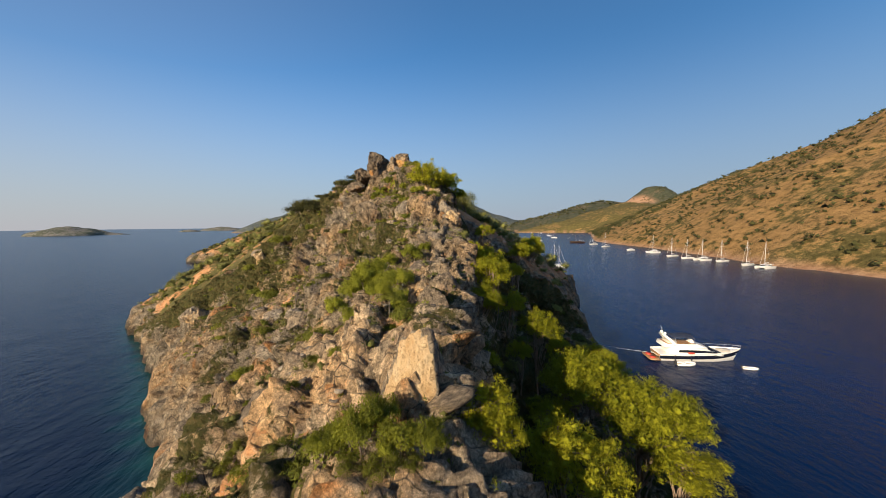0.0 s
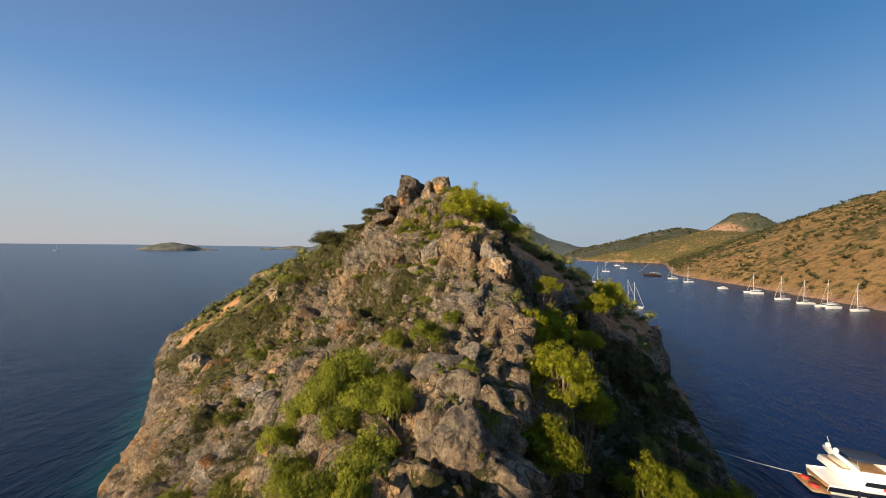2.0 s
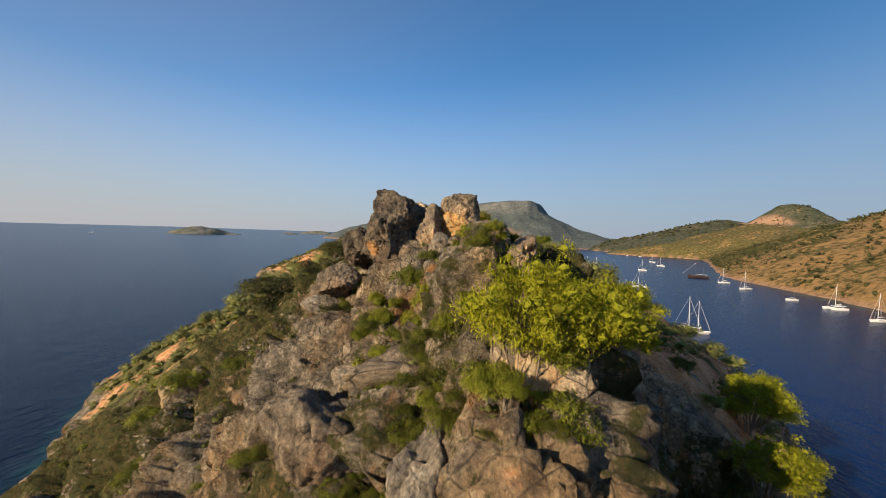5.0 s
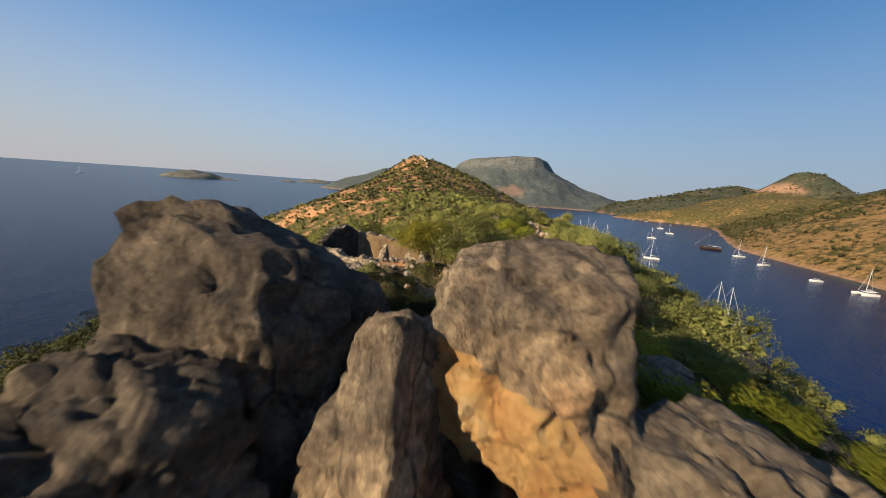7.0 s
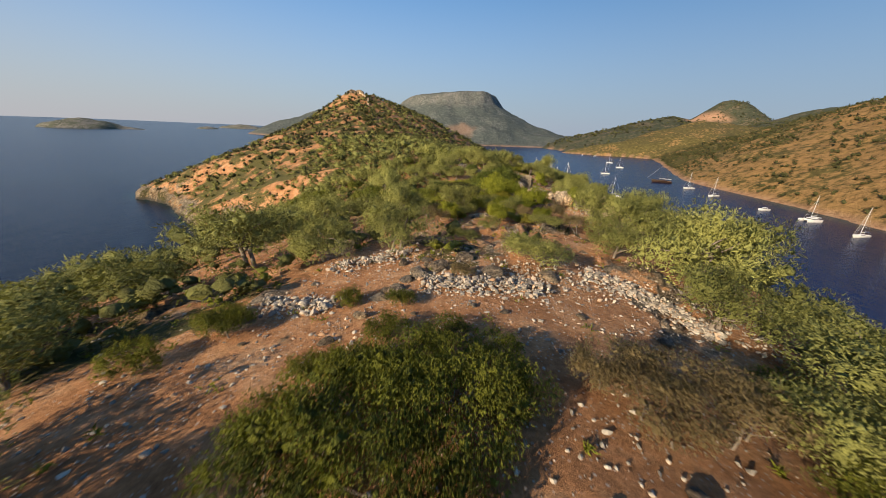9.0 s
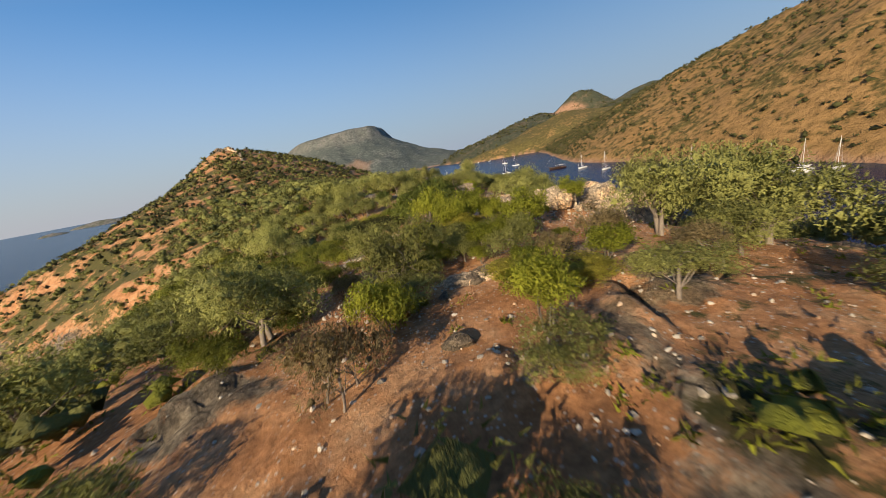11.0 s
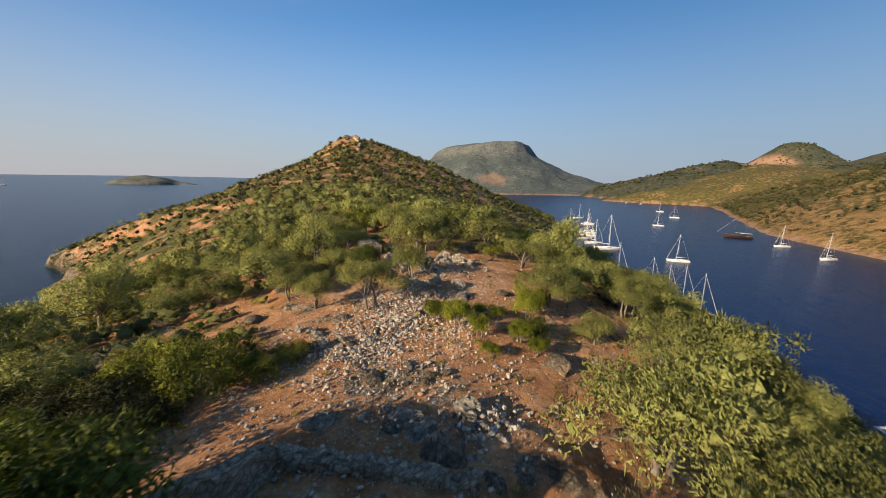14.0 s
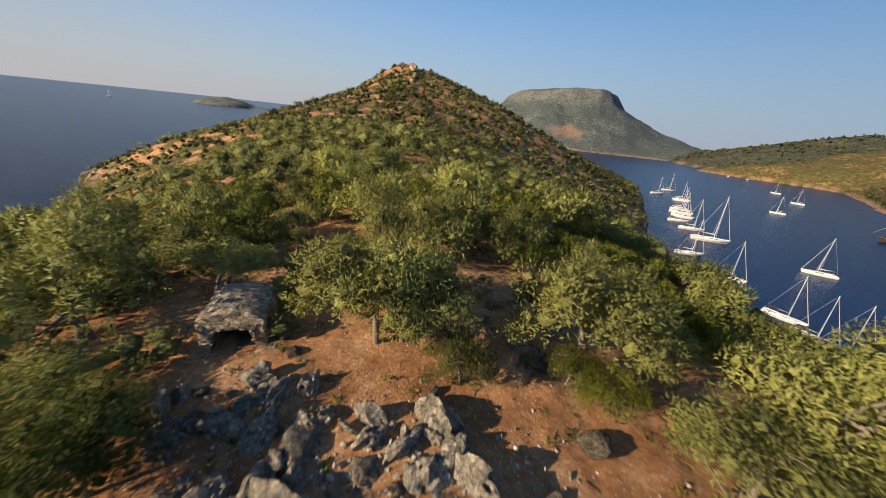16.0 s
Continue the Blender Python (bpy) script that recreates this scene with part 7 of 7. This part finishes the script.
def sail_boat(length=13.0, text="white cruising yacht with bare mast at anchor in the bay", cover=None):
    base = thing("sailing_yacht", text, "sailing boat", group="moored sailing yachts")
    beam, free = length * 0.31, 1.15
    rings = hull_rings(length, beam, free, 0.35)
    v, f = loft(rings, closed=False)
    mesh_object("hull", v, f, [M_HULL], base)
    deck = []
    for q in rings:
        q = np.array(q)
        deck.append(np.stack([np.linspace(q[0, 0], q[-1, 0], 7), np.linspace(q[0, 1], q[-1, 1], 7), q[0, 2] - 0.06 + 0.05 * (1 - np.linspace(-1, 1, 7) ** 2)], 1))
    mesh_object("deck", *loft(deck, closed=False), [M_HULL], base)
    stern = np.array(rings[0])
    mesh_object("transom", np.concatenate([stern, [[0, 0, free * 0.5]]]), [(i, i + 1, 13) for i in range(12)], [M_HULL], base, smooth_shade=False)
    v, f = loft([[(p[0], p[1] * 1.006, p[2]) for p in (np.array(r)[1] * (1, 1, 0.80), np.array(r)[1] * (1, 1, 0.70))] for r in rings], closed=False)
    mesh_object("waterline_stripe", v, f, [M_NAVY], base, label="navy stripe")
    mesh_object("cabin", *block(length * 0.34, length * 0.74, beam * 0.62, beam * 0.5, free - 0.02, free + 0.5, 0.2, 1.6), [M_HULL], base)
    for s in (-1, 1):
        mesh_object("cabin_window", *_window(length, beam, free, s), [M_GLASS], base)
    mesh_object("cockpit", *block(length * 0.06, length * 0.32, beam * 0.5, beam * 0.5, free - 0.05, free + 0.06), [M_TEAK], base, label="teak cockpit floor")
    for s in (-1, 1):
        mesh_object("cockpit_coaming", *block(length * 0.05, length * 0.34, 0.3, 0.22, free - 0.05, free + 0.32), [M_HULL], base).location.y = s * beam * 0.3
    mesh_object("bimini", *block(length * 0.10, length * 0.33, beam * 0.6, beam * 0.5, free + 1.75, free + 1.9), [cover or M_CANVAS], base, label="canvas sun top")
    for sx in (0.11, 0.32):
        for s in (-1, 1):
            bar("bimini_post", (length * sx, s * beam * 0.28, free + 0.2), (length * sx, s * beam * 0.27, free + 1.78), 0.025, M_WIRE, base)
    mx, top = length * 0.56, length * 1.35
    bar("mast", (mx, 0, free + 0.3), (mx - 0.02 * top, 0, top), 0.13, M_ALLOY, base, 0.09, sides=8)
    bar("boom", (mx - 0.1, 0, free + 1.6), (length * 0.16, 0, free + 1.75), 0.08, M_ALLOY, base)
    bar("sail_cover", (mx - 0.15, 0, free + 1.82), (length * 0.2, 0, free + 1.92), 0.24, cover or M_CLOTH, base, 0.14, "stowed sail under its cover")
    bar("furled_jib", (length * 0.97, 0, free + 0.5), (mx - 0.015 * top, 0, top * 0.95), 0.09, M_CLOTH, base, 0.05, "furled headsail")
    bar("backstay", (0.1, 0, free), (mx - 0.02 * top, 0, top), 0.03, M_WIRE, base)
    for s in (-1, 1):
        for q in (0.58, 0.95):
            bar("shroud", (mx - 0.15, s * beam * 0.46, free + 0.1), (mx - 0.02 * top * q, 0, top * q), 0.025, M_WIRE, base)
        for q in (0.42, 0.7):
            bar("spreader", (mx - 0.01 * top, 0, top * q), (mx - 0.3, s * beam * 0.24, top * q), 0.04, M_ALLOY, base)
    return base


def _window(length, beam, free, s):
    x = np.linspace(length * 0.40, length * 0.63, 6)
    y = s * (beam * 0.305 - 0.02)
    low = np.stack([x, np.full(6, y), np.full(6, free + 0.16)], 1)
    high = np.stack([x + 0.05, np.full(6, y - s * 0.05), np.full(6, free + 0.37)], 1)
    back = low - (0, s * 0.05, 0)
    v = np.concatenate([back, low, high])
    f = [(i, i + 1, i + 7, i + 6) for i in range(5)] + [(i + 6, i + 7, i + 13, i + 12) for i in range(5)]
    return v, np.array(f)


def catamaran(length=13.0):
    base = thing("catamaran", "white cruising catamaran moored along the mainland shore", "catamaran", group="moored catamarans")
    for s in (-1, 1):
        v, f = loft(hull_rings(length, 1.9, 1.5, 0.3, 0.7), closed=False)
        mesh_object("hull", v + (0, s * 2.7, 0), f, [M_HULL], base)
        top = [np.array(r)[[0, 6, 12]] * (1, 1, 0) + (0, s * 2.7, np.array(r)[0, 2] - 0.03) for r in hull_rings(length, 1.9, 1.5, 0.3, 0.7)]
        mesh_object("deck", *loft(top, closed=False), [M_HULL], base)
    mesh_object("bridge_deck", *block(1.2, length * 0.72, 5.0, 5.0, 0.9, 1.5), [M_HULL], base)
    mesh_object("cabin", *block(2.6, length * 0.68, 5.0, 4.2, 1.5, 2.6, 0.2, 1.2), [M_HULL], base)
    mesh_object("cabin_window", *block(3.0, length * 0.66, 4.9, 4.55, 1.9, 2.35, 0.15, 0.75), [M_GLASS], base, label="dark wraparound cabin window").scale = (1.01, 1.03, 1)
    mesh_object("cockpit_roof", *block(0.6, 3.4, 4.6, 4.4, 2.75, 2.9), [M_HULL], base)
    mx, top = length * 0.5, length * 1.4
    bar("mast", (mx, 0, 2.5), (mx - 0.2, 0, top), 0.13, M_ALLOY, base, 0.09, sides=8)
    bar("boom", (mx, 0, 3.5), (1.6, 0, 3.7), 0.09, M_ALLOY, base)
    bar("sail_cover", (mx - 0.1, 0, 3.75), (2.0, 0, 3.9), 0.28, M_CLOTH, base, 0.16, "stowed sail under its cover")
    bar("furled_jib", (length * 0.95, 0, 1.8), (mx - 0.2, 0, top * 0.93), 0.09, M_CLOTH, base, 0.05, "furled headsail")
    for s in (-1, 1):
        bar("shroud", (mx - 0.8, s * 3.2, 1.7), (mx - 0.2, 0, top * 0.92), 0.025, M_WIRE, base)
    return base


def at_sea(x, y, heading, length=13.0):
    return pose(x, y, 0, 0, 0, heading) @ Matrix.Translation((-length / 2, 0, 0))


mono = sail_boat(13.0)
mono.matrix_basis = at_sea(117, 402, 172)
blue = sail_boat(12.0, "white sailing yacht with navy canvas moored stern to the wooded shore", M_CANVAS)
blue.matrix_basis = at_sea(88, 237, -12, 12)
for x, y, h, k in ((229, 480, 190, 1.0), (222, 432, 200, 1.05), (218, 303, 195, 1.0), (218, 284, 188, 0.95), (226, 258, 196, 1.0), (224, 234, 200, 1.05), (186, 595, 170, 0.9), (252, 703, 150, 0.95), (276, 805, 140, 0.9), (92, 609, 20, 1.0), (111, 649, 10, 1.1), (79, 476, 8, 1.0), (81, 455, 4, 1.1), (84, 432, 2, 1.45), (64, 395, 12, 1.0)):
    copy_thing(mono, at_sea(x, y, h, 13 * k) @ Matrix.Scale(k, 4))
for x, y, h, k in ((87, 244, -8, 1.05), (71, 369, -38, 1.0), (75, 337, -36, 0.95), (79, 318, -32, 1.0), (77, 326, -38, 0.9), (80, 307, -34, 1.0)):
    copy_thing(blue, at_sea(x, y, h, 12 * k) @ Matrix.Scale(k, 4))
cat = catamaran()
cat.matrix_basis = at_sea(225, 341, 192)
for x, y, h, k in ((219, 269, 196, 1.0), (222, 219, 200, 1.0), (107, 583, 6, 1.0), (89, 511, 4, 1.1), (86, 495, 6, 1.0), (92, 525, 8, 1.0)):
    copy_thing(cat, at_sea(x, y, h, 13 * k) @ Matrix.Scale(k, 4))


def motor_boat():
    base = thing("motor_boat", "small white motor cruiser moored by the far shore", "motor boat", group="small motor boats")
    mesh_object("hull", *loft(hull_rings(10, 3.2, 1.2, 0.4, 0.9), closed=False), [M_HULL], base)
    mesh_object("deck", *loft([np.array(r)[[0, 6, 12]] * (1, 1, 0) + (0, 0, np.array(r)[0, 2] - 0.03) for r in hull_rings(10, 3.2, 1.2, 0.4, 0.9)], closed=False), [M_HULL], base)
    mesh_object("cabin", *block(2.5, 7.4, 2.4, 1.9, 1.2, 2.3, 0.2, 1.6), [M_HULL], base)
    mesh_object("windscreen", *block(3.2, 7.0, 2.35, 2.1, 1.65, 2.1, 0.1, 0.8), [M_GLASS], base).scale = (1.01, 1.02, 1)
    return base


motor = motor_boat()
motor.matrix_basis = at_sea(221, 374, 190, 10)
for x, y, h in ((323, 1010, 30), (300, 1035, 60)):
    copy_thing(motor, at_sea(x, y, h, 10))


def gulet():
    base = thing("wooden_gulet", "dark wooden two-masted gulet at anchor near the point", "gulet", at_sea(224, 524, 165, 22))
    rings = hull_rings(22, 6.2, 2.0, 1.6, 0.8, 0.8)
    mesh_object("hull", *loft(rings, closed=False), [M_WOOD], base)
    mesh_object("deck", *loft([np.array(r)[[0, 6, 12]] * (1, 1, 0) + (0, 0, np.array(r)[0, 2] - 0.2) for r in rings], closed=False), [M_TEAK], base)
    mesh_object("rail", *loft([[(p[0], p[1] * 1.01, p[2] + 0.02) for p in (np.array(r)[0], np.array(r)[0] - (0, 0, 0.18))] for r in rings], closed=False), [M_HULL], base, label="pale rubbing strake")
    mesh_object("deck_house", *block(6, 14, 3.6, 3.2, 1.9, 3.1, 0.2, 0.6), [M_WOOD], base)
    mesh_object("awning", *block(1.0, 9.0, 4.6, 4.2, 4.3, 4.5), [M_CLOTH], base, label="cream awning")
    bar("mast", (13.5, 0, 2), (13.2, 0, 19), 0.18, M_WOOD, base, 0.1)
    bar("mizzen_mast", (5.5, 0, 2), (5.3, 0, 15), 0.16, M_WOOD, base, 0.1)
    bar("boom", (13.3, 0, 4.5), (7, 0, 4.8), 0.16, M_CLOTH, base)
    bar("bowsprit", (21, 0, 3.4), (26.5, 0, 4.8), 0.15, M_WOOD, base, 0.08)
    bar("forestay", (26.3, 0, 4.7), (13.2, 0, 18.5), 0.06, M_CLOTH, base)
    return base


gulet()


def motor_yacht():
    """Twenty metre flybridge yacht, stern at x = 0."""
    base = thing("motor_yacht", "white flybridge motor yacht with navy hull band below the cliff", "motor yacht", pose(50.0, 75.1, 0, 0, 0, -8))
    L = 20.0
    rings = hull_rings(L, 5.2, 1.9, 1.0, 0.9, 0.6, 0.0, 2.6)
    rings = [[(max(p[0], 1.4) if i < 3 else p[0], p[1], p[2]) for p in r] for i, r in enumerate(rings)]
    mesh_object("hull", *loft(rings, closed=False), [M_HULL], base)
    for s in (1, -1):
        pts = []
        for r in rings[1:]:
            r = np.array(r)
            a, b, c = (r[0], r[1], r[2]) if s == 1 else (r[12], r[11], r[10])
            pts.append([(0.4 * a + 0.6 * b) * (1, 1.014, 1), b * (1, 1.018, 1), (b + c) / 2 * (1, 1.022, 1), c * (1, 1.022, 1)])
        mesh_object("hull_band", *loft(pts, closed=False), [M_NAVY], base, label="navy blue hull band with dark windows")
    deck = [np.array(r)[[0, 6, 12]] * (1, 1, 0) + (0, 0, np.array(r)[0, 2] - 0.25) for r in rings]
    mesh_object("deck", *loft(deck, closed=False), [M_HULL], base)
    mesh_object("swim_platform", *block(-0.6, 1.9, 4.6, 4.6, 0.3, 0.55), [M_TEAK], base, label="teak bathing platform")
    mesh_object("aft_deck", *block(1.2, 5.2, 4.4, 4.4, 1.2, 1.55), [M_TEAK], base, label="teak aft deck")
    for y, w in ((-1.1, 1.2), (1.0, 1.3)):
        mesh_object("sun_cushion", *block(-0.2, 1.0, w, w * 0.95, 0.56, 0.85), [M_RED], base, label="orange-red cushion").location.y = y
    mesh_object("saloon", *block(3.6, 15.4, 4.5, 3.7, 1.7, 3.35, 0.3, 4.2), [M_HULL], base)
    mesh_object("saloon_window", *block(5.4, 14.0, 4.52, 4.05, 2.3, 2.85, 0.3, 1.6), [M_GLASS], base, label="long dark saloon window")
    mesh_object("windscreen", *block(11.0, 14.9, 3.9, 3.2, 2.35, 3.1, 0.2, 2.1), [M_GLASS], base, label="raked dark windscreen")
    mesh_object("flybridge", *block(2.4, 12.0, 4.2, 4.3, 3.35, 4.15, 0.2, 2.2), [M_HULL], base)
    mesh_object("flybridge_floor", *block(3.0, 9.6, 3.6, 3.7, 4.1, 4.19), [M_TEAK], base)
    mesh_object("flybridge_seat", *block(3.4, 5.6, 3.2, 3.0, 4.19, 4.6), [M_CLOTH], base)
    mesh_object("helm_console", *block(8.6, 9.8, 2.4, 2.0, 4.1, 4.9, 0.1, 0.5), [M_HULL], base)
    for s in (-1, 1):
        v, f = tube([(4.8, s * 2.0, 4.0), (3.6, s * 1.9, 5.2), (3.0, s * 1.2, 5.75), (2.9, 0, 5.85)], [0.42, 0.34, 0.28, 0.26], 8)
        mesh_object("radar_arch", v * (1, 1, 1), f, [M_HULL], base)
    d, f = BALLS[2]
    for y, r in ((-0.7, 0.34), (0.75, 0.34)):
        mesh_object("satellite_dome", d * r * (1, 1, 1.15) + (3.1, y, 6.25), f, [M_HULL], base)
    bar("antenna", (3.2, 0.2, 5.9), (2.6, 0.2, 7.8), 0.03, M_HULL, base)
    mesh_object("sun_top", *block(4.6, 9.2, 3.6, 3.3, 5.55, 5.75), [M_CANVAS], base, label="navy canvas sun top")
    for x in (5.0, 9.0):
        for s in (-1, 1):
            bar("sun_top_post", (x, s * 1.65, 4.1), (x, s * 1.6, 5.6), 0.03, M_WIRE, base)
    for s in (0, 12):
        top = [np.array(rings[i])[s] + (0, 0, 0.6) for i in range(9, 17)]
        v, f = tube(top, 0.03, 5)
        mesh_object("bow_rail", v, f, [M_WIRE], base)
        for i in range(9, 17):
            bar("rail_post", tuple(np.array(rings[i])[s] - (0, 0, 0.1)), tuple(np.array(rings[i])[s] + (0, 0, 0.6)), 0.02, M_WIRE, base)
    mesh_object("foredeck_cushion", *block(15.2, 17.6, 2.2, 1.7, 2.3, 2.6), [M_CLOTH], base)
    for x in (4.5, 8.0):
        v, f = tube([(x, -2.72, 1.75), (x, -2.74, 1.2), (x, -2.72, 0.6)], [0.12, 0.17, 0.12], 8)
        mesh_object("fender", v, f, [M_NAVY], base)
    mesh_object("ring_buoy", *block(7.4, 8.8, 0.12, 0.12, 2.05, 2.45), [M_RED], base, label="orange towel on the rail").location.y = -2.45
    return base


motor_yacht()


def tender(m, text):
    base = thing("dinghy", text, "dinghy", m)
    for s in (-1, 1):
        v, f = tube([(0, s * 0.75, 0.3), (2.2, s * 0.8, 0.32), (3.4, s * 0.55, 0.42), (3.9, 0.0, 0.5)], [0.24, 0.26, 0.25, 0.22], 8)
        mesh_object("air_tube", v, f, [M_HULL], base)
    mesh_object("floor", *block(0, 3.2, 1.3, 1.2, 0.1, 0.3), [M_CLOTH], base)
    mesh_object("seat", *block(1.2, 1.9, 1.0, 0.9, 0.3, 0.65), [M_HULL], base)
    mesh_object("outboard", *block(-0.5, 0.0, 0.4, 0.35, 0.2, 1.0), [M_RUBBER], base)
    return base


tender(pose(53.6, 70.6, 0, 0, 0, -6), "white inflatable dinghy alongside the motor yacht")
tender(pose(66.5, 68.0, 0, 0, 0, -22) @ Matrix.Scale(0.7, 4), "small pale float drifting beside the motor yacht")
line = thing("mooring_line", "pale mooring rope from the yacht to the rocks", "rope")
t = np.linspace(0, 1, 24)[:, None]
v, f = tube(np.array((49.8, 75.5, 1.3)) * (1 - t) + np.array((33.0, 80.0, 3.5)) * t - (0, 0, 1) * (t * (1 - t)) * 1.6, 0.05, 5)
mesh_object("rope", v, f, [M_ROPE], line)
copy_thing(mono, at_sea(-1500, 1010, 30) @ Matrix.Scale(1.3, 4))
